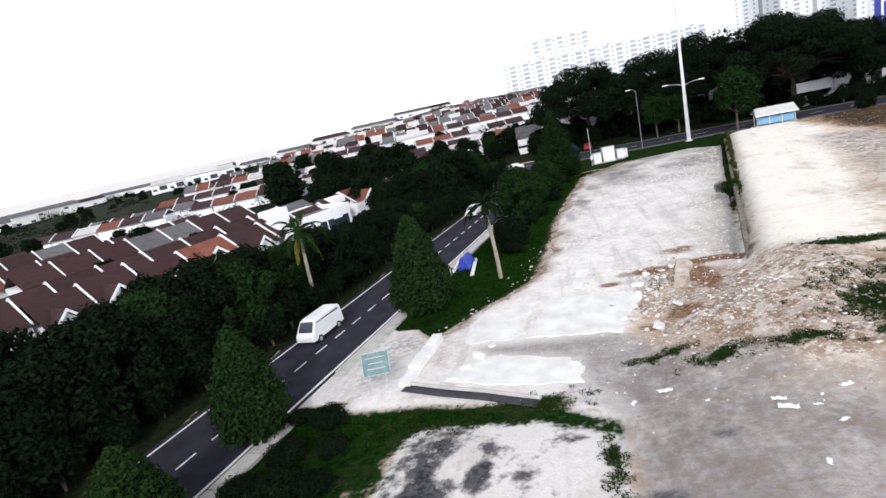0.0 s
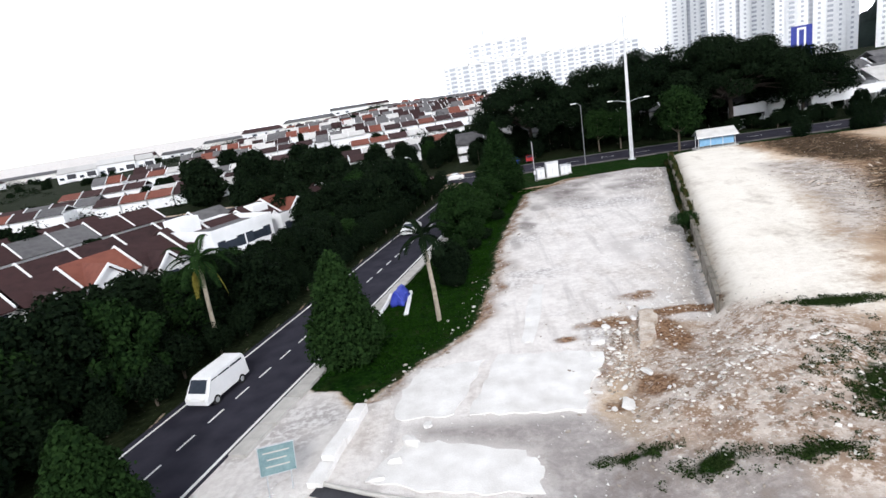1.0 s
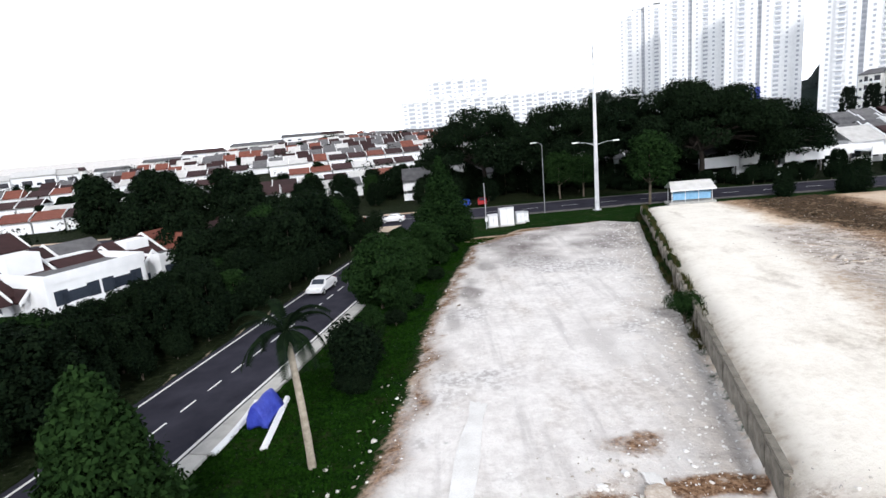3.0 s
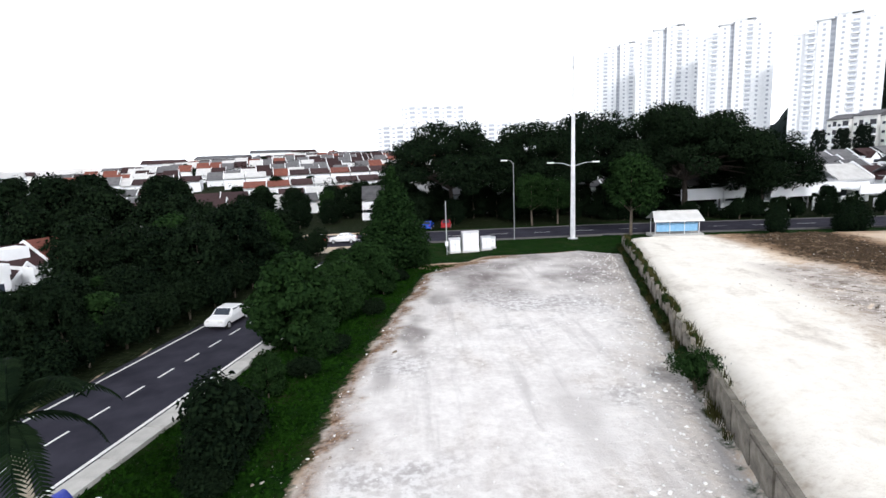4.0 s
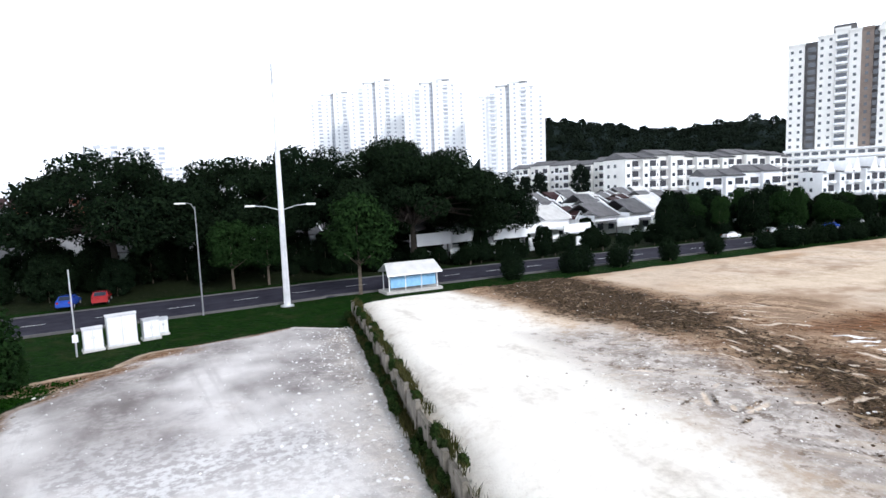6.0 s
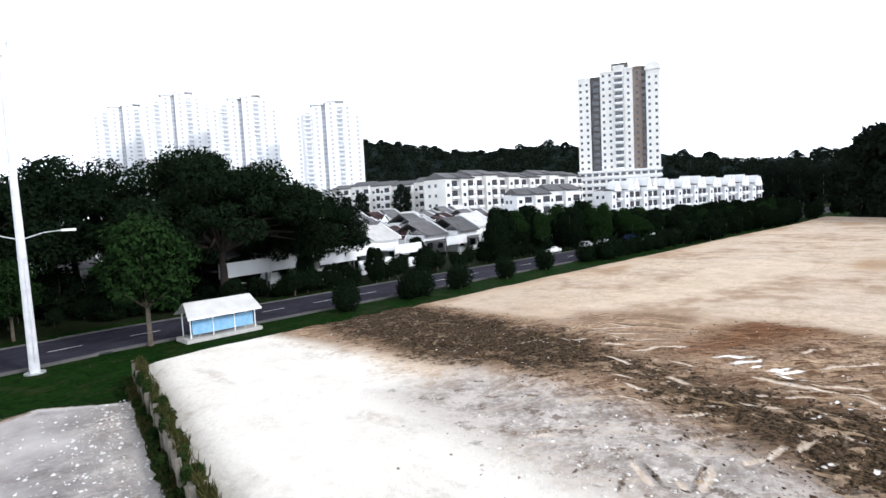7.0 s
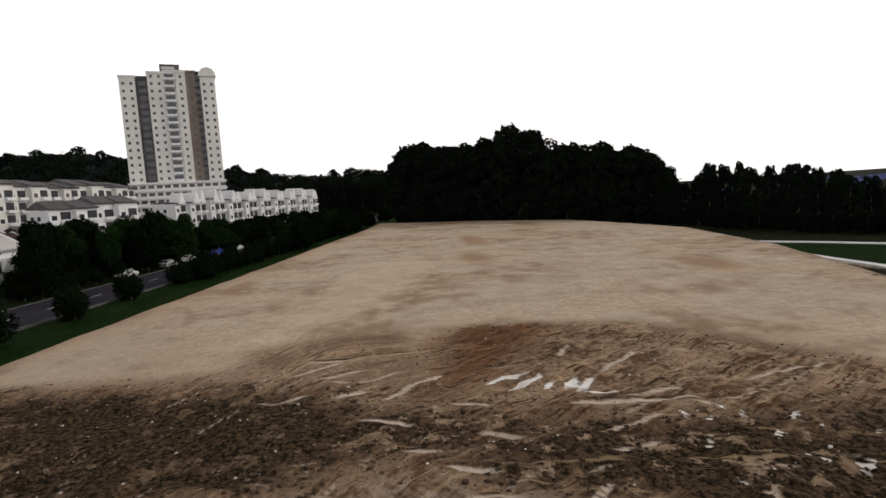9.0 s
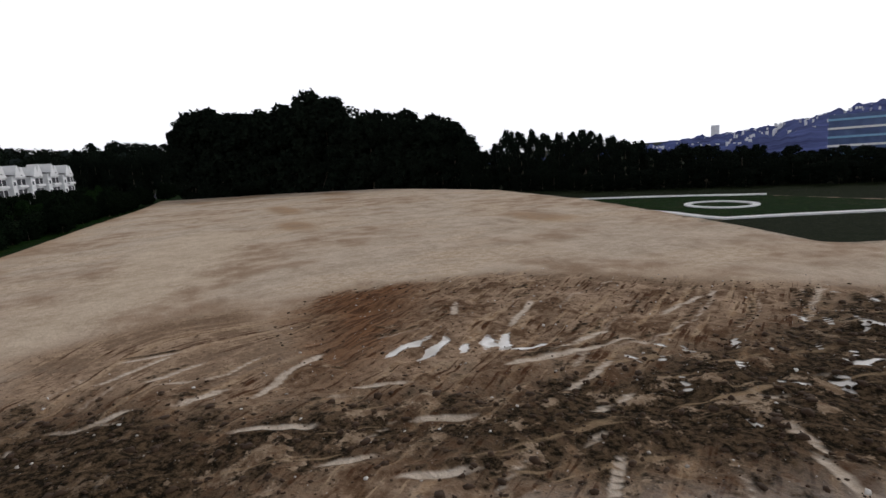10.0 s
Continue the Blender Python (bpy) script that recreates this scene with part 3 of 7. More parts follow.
    apron = soft([(-18.6, 36.0), (-17.2, 40.8), (-15.4, 38.6), (-13.6, 38.2), (-11.4, 34.5), (-13.0, 30.5), (-15.4, 28.0), (-19.6, 28.0)], 0.5)
    grass = np.maximum.reduce([grass * (1 - bare), tuft * 0.66, wall_weed]) * (1 - apron) * (1 - np.clip(bank * 1.6, 0, 1))
    # far ground is painted pale here to stand for haze towards the horizon
    town = smooth_step(560, 800, np.hypot(X, Y)) * smooth_step(150, -100, X)
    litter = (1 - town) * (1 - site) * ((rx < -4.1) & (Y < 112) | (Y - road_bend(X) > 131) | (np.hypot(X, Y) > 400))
    # beyond the field's far side: dark worked ground, and the green of the park
    beyond = (1 - site) * (X > 40) * (Y < 60)
    pitch = soft(PITCH, 1.5)
    grass = np.maximum(grass * (1 - beyond) * (1 - town), pitch * (1 - site))
    litter = np.maximum(litter, (1 - town) * beyond * (1 - pitch))
    ash = soft([(32.5, 88.0), (40.5, 86.0), (41.0, 76.0), (37.5, 66.0), (34.0, 57.0), (27.0, 50.0), (22.0, 47.0), (26.0, 58.0), (29.0, 70.0), (30.5, 80.0)], 3.5, True)
    # wheel ruts: pairs of curved tracks that fan out from the turning place, some holding water
    track, wet = np.zeros_like(X), np.zeros_like(X)
    rng = np.random.default_rng(4)
    near = (U > 20) & (U < 72) & (V > 38) & (V < 112)
    PX, PY = U[near], V[near]
    tv, wv = np.zeros_like(PX), np.zeros_like(PX)
    groove = np.zeros_like(PX)
    # main ruts: middle, direction, length
    main = [(57.4, 82.3, -49, 4.6), (59.0, 81.8, -94, 3.3), (54.5, 80.6, -93, 2.6), (52.5, 80.0, -65, 2.9), (53.2, 76.8, -42, 5.6), (52.2, 82.8, -79, 2.2), (48.2, 78.2, -114, 3.6), (48.8, 67.0, -90, 6.9), (46.4, 68.0, -64, 4.0), (49.6, 66.5, -73, 5.4), (44.4, 68.2, -63, 1.9), (45.1, 76.6, -101, 2.6), (43.0, 75.0, -110, 2.9), (39.8, 66.3, 162, 2.8), (42.5, 70.7, -72, 1.9), (58.1, 67.8, -27, 3.5), (49.7, 74.3, -113, 3.1), (46.1, 73.5, -115, 2.9), (51.6, 58.5, -74, 5.8), (55.2, 65.5, -45, 5.2), (56.0, 80.8, -60, 3.6), (55.0, 78.6, -52, 4.0), (32.6, 71.2, -139, 3.4), (32.6, 69.6, -139, 2.3), (33.8, 68.9, 4, 3.8), (37.4, 67.5, -19, 4.5), (34.9, 83.2, -31, 8.0), (33.1, 81.0, -53, 8.5), (33.6, 76.4, -44, 2.9), (41.0, 74.4, -91, 2.8), (40.8, 71.4, -45, 3.2), (44.1, 69.3, -68, 1.9)]
    for i in range(210):
        if i < len(main):
            cx, cy, d, length = main[i]
        else:
            cx, cy = (rng.uniform(40, 61), rng.uniform(50, 90)) if i < 150 else (rng.uniform(28, 42), rng.uniform(46, 84))
            d = -52 + 28 * smooth_step(74, 84, cy) if i % 3 else -100
            if i >= 150:
                d = rng.uniform(-75, 25)
            d, length = d + rng.normal(0, 9), 0.9 + 4.5 * rng.random() ** 2
        d = math.radians(d)
        bend, width = rng.normal(0.0, 0.012), rng.uniform(0.14, 0.22)
        strength, deep = (1.0 if i < len(main) else rng.uniform(0.2, 0.72)), rng.random() < 0.6
        if float(inside(np.array([cx]), np.array([cy]), MUD)[0]) < -4.0:
            continue
        u = (PX - cx) * math.cos(d) + (PY - cy) * math.sin(d)
        w = -(PX - cx) * math.sin(d) + (PY - cy) * math.cos(d) - bend * u * u
        k = np.exp(-(w / width) ** 2) * np.clip((length / 2 - np.abs(u)) / 0.9, 0, 1)
        tv = np.maximum(tv, k * strength)
        if deep:
            k2 = np.exp(-((w - 2.0 * width) / width) ** 2) * np.clip((length / 2 - np.abs(u)) / 0.9, 0, 1)
            groove = np.maximum(groove, k2)
    # long arcs left by vehicles turning
    for r, a0, a1, k in ((13.6, 176, 236, 0.7), (15.7, 190, 232, 0.6), (17.8, 200, 238, 0.7), (10.9, 190, 232, 0.4)):
        dist, ang = np.hypot(PX - 62, PY - 66), np.degrees(np.arctan2(PY - 66, PX - 62)) % 360
        win = np.clip((ang - a0) / 12, 0, 1) * np.clip((a1 - ang) / 12, 0, 1)
        tv = np.maximum(tv, k * win * np.exp(-((dist - r + 0.25 * waves(PX, PY, 5.0, 15, 2)) / 0.14) ** 2))
        groove = np.maximum(groove, win * np.exp(-((dist - r + 0.25 * waves(PX, PY, 5.0, 15, 2) + 0.32) / 0.14) ** 2))
    tv = tv * (1 - 0.7 * groove)
    in_mud = np.maximum(smooth_step(0.3, 0.8, mud[near]), 0.9 * smooth_step(0.2, 0.7, ash[near]))
    tv, groove = tv * (0.3 + 0.7 * in_mud), groove * in_mud
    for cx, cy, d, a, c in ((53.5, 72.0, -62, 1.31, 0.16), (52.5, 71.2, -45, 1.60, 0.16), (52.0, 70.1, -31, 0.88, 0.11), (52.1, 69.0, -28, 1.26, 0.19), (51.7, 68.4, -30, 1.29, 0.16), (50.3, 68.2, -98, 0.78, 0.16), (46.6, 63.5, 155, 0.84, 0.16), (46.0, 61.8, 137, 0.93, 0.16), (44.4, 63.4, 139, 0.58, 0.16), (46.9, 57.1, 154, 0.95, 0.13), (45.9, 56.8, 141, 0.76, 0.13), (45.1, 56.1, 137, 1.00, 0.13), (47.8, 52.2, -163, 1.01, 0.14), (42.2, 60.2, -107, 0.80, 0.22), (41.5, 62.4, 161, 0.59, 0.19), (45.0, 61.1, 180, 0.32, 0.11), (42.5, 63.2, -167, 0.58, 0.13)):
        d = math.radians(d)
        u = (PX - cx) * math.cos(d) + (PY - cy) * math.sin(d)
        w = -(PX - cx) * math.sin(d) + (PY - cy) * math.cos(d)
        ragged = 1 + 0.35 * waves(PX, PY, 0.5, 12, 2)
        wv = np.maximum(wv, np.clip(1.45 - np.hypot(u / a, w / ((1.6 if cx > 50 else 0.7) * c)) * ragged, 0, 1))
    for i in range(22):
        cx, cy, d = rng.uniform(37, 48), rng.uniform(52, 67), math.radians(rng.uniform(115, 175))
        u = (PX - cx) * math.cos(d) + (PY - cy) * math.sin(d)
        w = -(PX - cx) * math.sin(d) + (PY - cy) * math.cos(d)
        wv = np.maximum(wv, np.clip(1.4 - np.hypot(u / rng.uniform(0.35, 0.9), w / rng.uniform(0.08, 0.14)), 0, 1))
    dk = dark[near]
    dark[near] = np.maximum(dk, groove * 0.72)
    dark = np.maximum(dark, torn * 0.4)
    # old floor at the front of the site: pale, broken, with black stains
    floor_patch = soft([(-10.3, 25.4), (-6.3, 25.2), (-1.9, 24.8), (0.0, 22.8), (-0.4, 17.0), (-1.5, 6.0), (-14.0, 8.0), (-11.5, 20.1), (-11.3, 23.2)], 0.6)
    soot = floor_patch * np.clip(0.30 - 0.05 * (X + 6) + 0.25 * waves(X, Y, 2.2, 33, 4), 0, 0.6)
    for cx, cy, ax, ay, k in ((-9.4, 21.4, 1.5, 1.9, 0.72), (-9.2, 18.6, 1.9, 1.3, 0.68), (-6.9, 19.4, 0.6, 1.5, 0.72), (-8.4, 23.4, 1.4, 0.5, 0.6), (-2.5, 22.1, 0.9, 0.5, 0.6), (-8.5, 15.5, 2.0, 1.4, 0.6), (-4.0, 15.5, 0.8, 1.6, 0.6), (0.1, 17.3, 1.2, 0.9, 0.45), (3.7, 20.4, 0.9, 0.5, 0.5), (3.4, 16.6, 1.6, 0.7, 0.45)):
        soot = np.maximum(soot, k * np.clip(1.5 - np.hypot((X - cx) / ax, (Y - cy) / ay) * (1 + 0.4 * waves(X, Y, 1.2, 27, 3)), 0, 1))
    grey = np.maximum(grey * (1 - floor_patch), 0.3 * floor_patch)
    grey = np.maximum(grey, 0.85 * np.exp(-((X - 0.8) / 1.8) ** 2) * (Y < 24))
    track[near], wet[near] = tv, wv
    Z2 = Z - 0.07 * track - 0.05 * wet
    me.vertices.foreach_set("co", np.stack([X, Y, Z2], -1).reshape(-1).astype(np.float32))
    # directions that machines have drawn over the mud: a fan and a cross band
    da, db = np.radians(-52 + 28 * smooth_step(74, 84, V)), math.radians(-100)
    wob = 0.22 * waves(X, Y, 7.0, 14, 2)
    flow_a = (-(U - 48) * np.sin(da) + (V - 79) * np.cos(da) + wob, (U - 48) * np.cos(da) + (V - 79) * np.sin(da))
    flow_b = (-U * math.sin(db) + V * math.cos(db) + wob, U * math.cos(db) + V * math.sin(db))
    for key, (fa, fb) in (("flow_a", flow_a), ("flow_b", flow_b)):
        at = me.attributes.new(key, "FLOAT_VECTOR", "POINT")
        at.data.foreach_set("vector", np.stack([fa, fb, np.zeros_like(X)], -1).reshape(-1).astype(np.float32))
    orange = np.clip(1 - np.abs(inside(X, Y, FIELD) - 1.0) / 8, 0, 1) * (X > 44) * (Y > 60) * 0.58
    orange = np.maximum(orange, 0.3 * soft([(44.0, 84.0), (47.0, 100.0), (80.0, 104.0), (70.0, 84.0), (64.0, 62.0), (52.0, 48.0), (50.0, 70.0)], 6.0, True))
    red = soft([(66.5, 75.7), (69.6, 69.2), (65.1, 66.0), (58.2, 69.4), (53.9, 72.0), (50.6, 75.6), (54.0, 77.0), (57.5, 75.4)], 3.5, True) * 0.8
    mud = np.maximum(mud, red * 0.8)
    swath = 0.95 * soft([(122.0, 77.0), (111.0, 84.0), (88.0, 86.0), (75.0, 88.0), (65.0, 92.0), (64.0, 88.0), (71.0, 82.0), (79.0, 79.0), (92.0, 75.0), (110.0, 72.0)], 3.0, True)
    for cx, cy, ax, ay in ((171, 48, 7, 3), (226, 74, 14, 5), (97, 97, 7, 2), (187, 10, 12, 4), (92, 42, 8, 3), (114, 66, 9, 3), (150, 62, 16, 3), (200, 40, 18, 4), (240, 60, 10, 10)):
        orange = np.maximum(orange, 0.6 * np.clip(1.5 - np.hypot((U - cx) / ax, (V - cy) / ay), 0, 1))
    solid = np.maximum(smooth_step(78, 83, V), 0.6 * smooth_step(64, 58, V)) * (U > 34) * (U < 60)
    sets = {"soil_f": (np.clip(np.maximum.reduce([edge, torn, bank]), 0, 1), np.clip(soot, 0, 1), np.zeros_like(X)), "soil_e": (solid, swath, red), "soil_d": (orange, np.clip(rub * 1.1, 0, 1) * (1 - grey * 0.3), 0.85 * ash + 0.72 * np.clip(1 + s / 6.5, 0, 1) * (s < 0) * (Y > 43) * (Y < 101) * strip), "soil_a": (np.maximum.reduce([strip, apron * 0.9, floor_patch * 0.85, town]), np.clip(white_up * 1.15, 0, 1), np.clip(mud * 0.95, 0, 1)),
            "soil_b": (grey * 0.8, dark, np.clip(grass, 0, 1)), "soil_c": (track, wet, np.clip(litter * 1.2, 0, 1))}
    for key, chans in sets.items():
        layer = me.color_attributes.new(key, "FLOAT_COLOR", "POINT")
        rgba = np.stack([*chans, np.ones_like(X)], -1).reshape(-1).astype(np.float32)
        layer.data.foreach_set("color", rgba)
    me.materials.append(soil_material())
    me.shade_smooth()
    return tagged(new("ground", me), "bare tan earth with pale fill, mud and grass verges", "ground", kind="structure")


ground = build_ground()


def z_at(x, y):
    return float(height(np.array([x]), np.array([y]))[0])


# ---- roads, kerbs and the retaining wall ----
def ribbon(name, pts, z, material, thick=0.12, parent=None, label="", kind=""):
    """A flat slab with the outline pts (x, y), its top at z."""
    n = len(pts)
    sh = Shape().add([(x, y, z - thick) for x, y in pts] + [(x, y, z) for x, y in pts],
                     [tuple(range(n - 1, -1, -1)), tuple(range(n, 2 * n))] + [(i, (i + 1) % n, n + (i + 1) % n, n + i) for i in range(n)])
    ob = part(name, sh, material, parent, label)
    return ob


ux, uy = ROAD_S / math.hypot(ROAD_S, 1), 1 / math.hypot(ROAD_S, 1)


def on_road(along, off):
    """A point of the side road: metres along from its reference point, metres to its right."""
    return ROAD_X0 + ux * along + uy * off, ROAD_Y0 + uy * along - ux * off


def strip_pts(a0, a1, o0, o1):
    return [on_road(a0, o0), on_road(a0, o1), on_road(a1, o1), on_road(a1, o0)]


road_a = tagged(ribbon("road_1", strip_pts(-60, 97, -3.9, 3.6), -0.5, M_ASPHALT), "two-lane grey asphalt side road with white lines", "road", kind="structure")
road_b = tagged(ribbon("road_2", [(-420, 118.2), (34, 117.2), (520, 117.0 + float(road_bend(520))), (520, 128.0 + float(road_bend(520))), (34, 128.0), (-420, 128.4)], -0.504, M_ASPHALT), "wide asphalt main road behind the site", "road", kind="structure")
for o0, o1, nm in ((-3.45, -3.27, "edge_line"), (3.27, 3.47, "edge_line")):
    ribbon(nm, strip_pts(-60, 92, o0, o1), -0.494, M_LINE, 0.004, road_a)
dash = Shape().box(-0.07, -0.75, 0, 0.07, 0.75, 0.005).mesh("lane_dash", M_LINE)
for i in range(52):
    x, y = on_road(-50 + 2.75 * i, 0.0)
    part("lane_dash", dash, None, road_a, m=pose(x, y, -0.497, 0, 0, -math.degrees(math.atan(ROAD_S))))
dash_b = Shape().box(-1.4, -0.07, 0, 1.4, 0.07, 0.005).mesh("lane_dash", M_LINE)
for i in range(30):
    x = -90 + 7.0 * i
    part("lane_dash", dash_b, None, road_b, m=pose(x, 122.6 + float(road_bend(x)), -0.501, 0, 0, -5.03 if x > 34 else 0))
kerb_b = Shape().box(-5, -0.14, -0.3, 5, 0.14, 0.12).mesh("kerb", M_GREY_PAINT)
for i in range(48):
    x = -75 + 10 * i
    for side in (117.1, 128.1):
        if side < 120 and -42 < x < 2:
            continue
        k = new("kerb", kerb_b)
        k.matrix_basis = pose(x, side + float(road_bend(x)), -0.5, 0, 0, -5.03 if x > 34 else 0)
        tagged(k, "grey concrete kerb along the main road", "kerb", "main road kerbs", "structure")

# pale concrete shoulder and drain edge on the side road's site side, broken at the entrances
drain_prof = Shape().box(-0.55, -1.45, -0.15, 0.55, 1.45, 0.09).mesh("drain_slab", M_CONC)
for i in range(46):
    along = -40 + 3.0 * i
    if 4 < along < 11 or along > 92:
        continue
    x, y = on_road(along, 4.25)
    k = new("drain_slab", drain_prof)
    k.matrix_basis = pose(x, y, -0.5, 0, 0, -math.degrees(math.atan(ROAD_S)))
    tagged(k, "pale concrete drain slab beside the road", "drain slab", "roadside drain", "structure")


def wall_panels():
    wall = thing("retaining_wall", "low weathered concrete retaining wall with posts and weeds", "wall", kind="structure")
    rng = random.Random(3)
    post = Shape().box(-0.12, -0.14, -0.3, 0.12, 0.14, 1.75).mesh("post", M_CONC_OLD)
    ang = -math.degrees(math.atan(WALL_S))
    for i in range(1, 26):
        y = 39.5 + 2.5 * i
        x = wall_x(y)
        h = 1.38 + rng.uniform(-0.1, 0.12)
        panel = Shape().box(-0.09, 0.0, -0.4, 0.09, 2.42, h)
        part("panel", panel, M_CONC_OLD, wall, m=pose(x, y, -0.1, 0, rng.uniform(-3, 1), ang))
        if i > 7:
            part("post", post, None, wall, m=pose(x - 0.12, y - 0.03, -0.1 + rng.uniform(-0.15, 0.05), rng.uniform(-2, 2), rng.uniform(-3, 2), ang))
    coping = Shape().box(-0.16, 0, 0, 0.16, 2.46, 0.16).mesh("coping", M_CONC_OLD)
    for i in range(1, 9):
        y = 39.5 + 2.5 * i
        part("coping", coping, None, wall, m=pose(wall_x(y) + 0.02, y, 1.36, 0, 0, ang))
    return wall


wall_panels()


for outline in ([(-4.2, 36.6), (-3.2, 39.9), (-0.2, 39.4), (1.8, 39.3), (3.4, 38.5), (2.4, 36.2), (1.4, 34.2), (1.2, 32.7), (-2.0, 32.9), (-5.0, 33.3)],
                [(-8.1, 39.0), (-4.1, 39.6), (-4.9, 36.8), (-5.8, 33.4), (-9.2, 33.5), (-9.2, 36.6)],
                [(0.3, 52.4), (1.2, 51.9), (-0.7, 41.2), (-1.7, 41.4)],
                [(-10.0, 28.6), (-8.4, 31.0), (-6.6, 31.2), (-2.2, 29.6), (-1.6, 28.4), (-1.8, 26.8), (-5.6, 27.2)]):
    ragged = []
    for (ax, ay), (bx, by) in zip(outline, outline[1:] + outline[:1]):
        for k in range(6):
            jx, jy = 0.13 * math.sin(7.3 * ax + 5.1 * k + by), 0.13 * math.sin(3.7 * ay + 4.3 * k + bx)
            ragged.append((ax + (bx - ax) * k / 6 + jx, ay + (by - ay) * k / 6 + jy))
    outline = ragged
    zt = max(z_at(x, y) for x, y in outline) + 0.03
    tagged(ribbon("concrete_slab", outline, zt, M_CONC_PALE, 0.5), "pale broken concrete ground slab of a cleared building", "slab", kind="structure")


def culvert():
    """Concrete headwall beside the entrance and the open drain that leaves it."""
    t = thing("culvert", "pale concrete culvert headwall with an open drain", "culvert", kind="structure")
    a, b = Vector((-11.3, 35.0, 0)), Vector((-12.3, 28.4, 0))
    for i in range(4):
        p, q = a.lerp(b, i / 4), a.lerp(b, (i + 0.94) / 4)
        d = (q - p).normalized() * (0.34 + 0.05 * (i % 2))
        n = Vector((-d.y, d.x, 0))
        zt = max(z_at(p.x, p.y), z_at(q.x, q.y)) + (0.5, 0.38, 0.55, 0.3)[i]
        ring = [p + n, p - n, q - n, q + n]
        part("block", Shape().add([(v.x, v.y, zt - 1.2) for v in ring] + [(v.x, v.y, zt) for v in ring], [(3, 2, 1, 0), (4, 5, 6, 7), (0, 1, 5, 4), (1, 2, 6, 5), (2, 3, 7, 6), (3, 0, 4, 7)]), M_CONC_PALE, t)
    run = [(-12.3, 28.3), (-9.8, 27.3), (-7.2, 26.5), (-4.2, 25.3)]
    for (ax, ay), (bx, by) in zip(run, run[1:]):
        k = 0.36 / math.hypot(bx - ax, by - ay)
        nx, ny = -(by - ay) * k, (bx - ax) * k
        za, zb = z_at(ax, ay) + 0.05, z_at(bx, by) + 0.05
        # dark strip just above the ground, painting the shade down in the drain
        part("drain_bed", Shape().add([(ax - nx, ay - ny, za), (ax + nx, ay + ny, za), (bx + nx, by + ny, zb), (bx - nx, by - ny, zb), (ax, ay, za - 0.3), (bx, by, zb - 0.3)], [(0, 1, 2, 3), (0, 4, 5, 3), (1, 4, 5, 2), (0, 1, 4), (3, 2, 5)]), M_DARK, t, "dark strip painted for the shade in the open drain")
        part("drain_lip", Shape().tube((ax + nx * 1.3, ay + ny * 1.3, za + 0.06), (bx + nx * 1.3, by + ny * 1.3, zb + 0.06), 0.12, 0.12, 6), M_CONC, t)


culvert()

# ---- trees and bushes ----
def leaf_cloud(rng, clumps, count, size, material, name, droop=0.0):
    """Small bent leaves scattered in the outer part of the clumps (x, y, z, rx, ry, rz)."""
    cl = np.array(clumps)
    vol = (cl[:, 3] * cl[:, 4] * cl[:, 5]) ** (2 / 3)
    pick = rng.choice(len(cl), count, p=vol / vol.sum())
    d = rng.normal(size=(count, 3))
    d /= np.linalg.norm(d, axis=1)[:, None]
    r = rng.uniform(0.55, 1.0, (count, 1)) ** 0.6 * (1 + 0.12 * rng.normal(size=(count, 1)))
    c = cl[pick, :3] + d * r * cl[pick, 3:6]
    nrm = d + 0.7 * rng.normal(size=(count, 3)) + np.array([0, 0, 0.5])
    nrm /= np.linalg.norm(nrm, axis=1)[:, None]
    a = np.cross(nrm, rng.normal(size=(count, 3)))
    a /= np.linalg.norm(a, axis=1)[:, None] + 1e-9
    b = np.cross(nrm, a)
    sz = size * rng.uniform(0.6, 1.4, (count, 1))
    v = np.empty((count, 5, 3))
    v[:, 0] = c - a * sz
    v[:, 1] = c + b * sz * 0.55 - a * sz * 0.1
    v[:, 2] = c + a * sz - nrm * sz * (0.25 + droop)
    v[:, 3] = c - b * sz * 0.55 - a * sz * 0.1
    v[:, 4] = c + nrm * sz * 0.22
    k = np.arange(count)[:, None] * 5
    f = np.concatenate([k + [0, 1, 4], k + [1, 2, 4], k + [2, 3, 4], k + [3, 0, 4]], 0) if count < 4000 else np.concatenate([k + [0, 1, 3], k + [1, 2, 3]], 0)
    me = bpy.data.meshes.new(name)
    me.vertices.add(count * 5)
    me.vertices.foreach_set("co", v.reshape(-1).astype(np.float32))
    me.loops.add(f.size)
    me.loops.foreach_set("vertex_index", f.reshape(-1).astype(np.int32))
    me.polygons.add(len(f))
    me.polygons.foreach_set("loop_start", np.arange(0, f.size, 3, dtype=np.int32))
    me.update(calc_edges=True)
    me.materials.append(material)
    return me


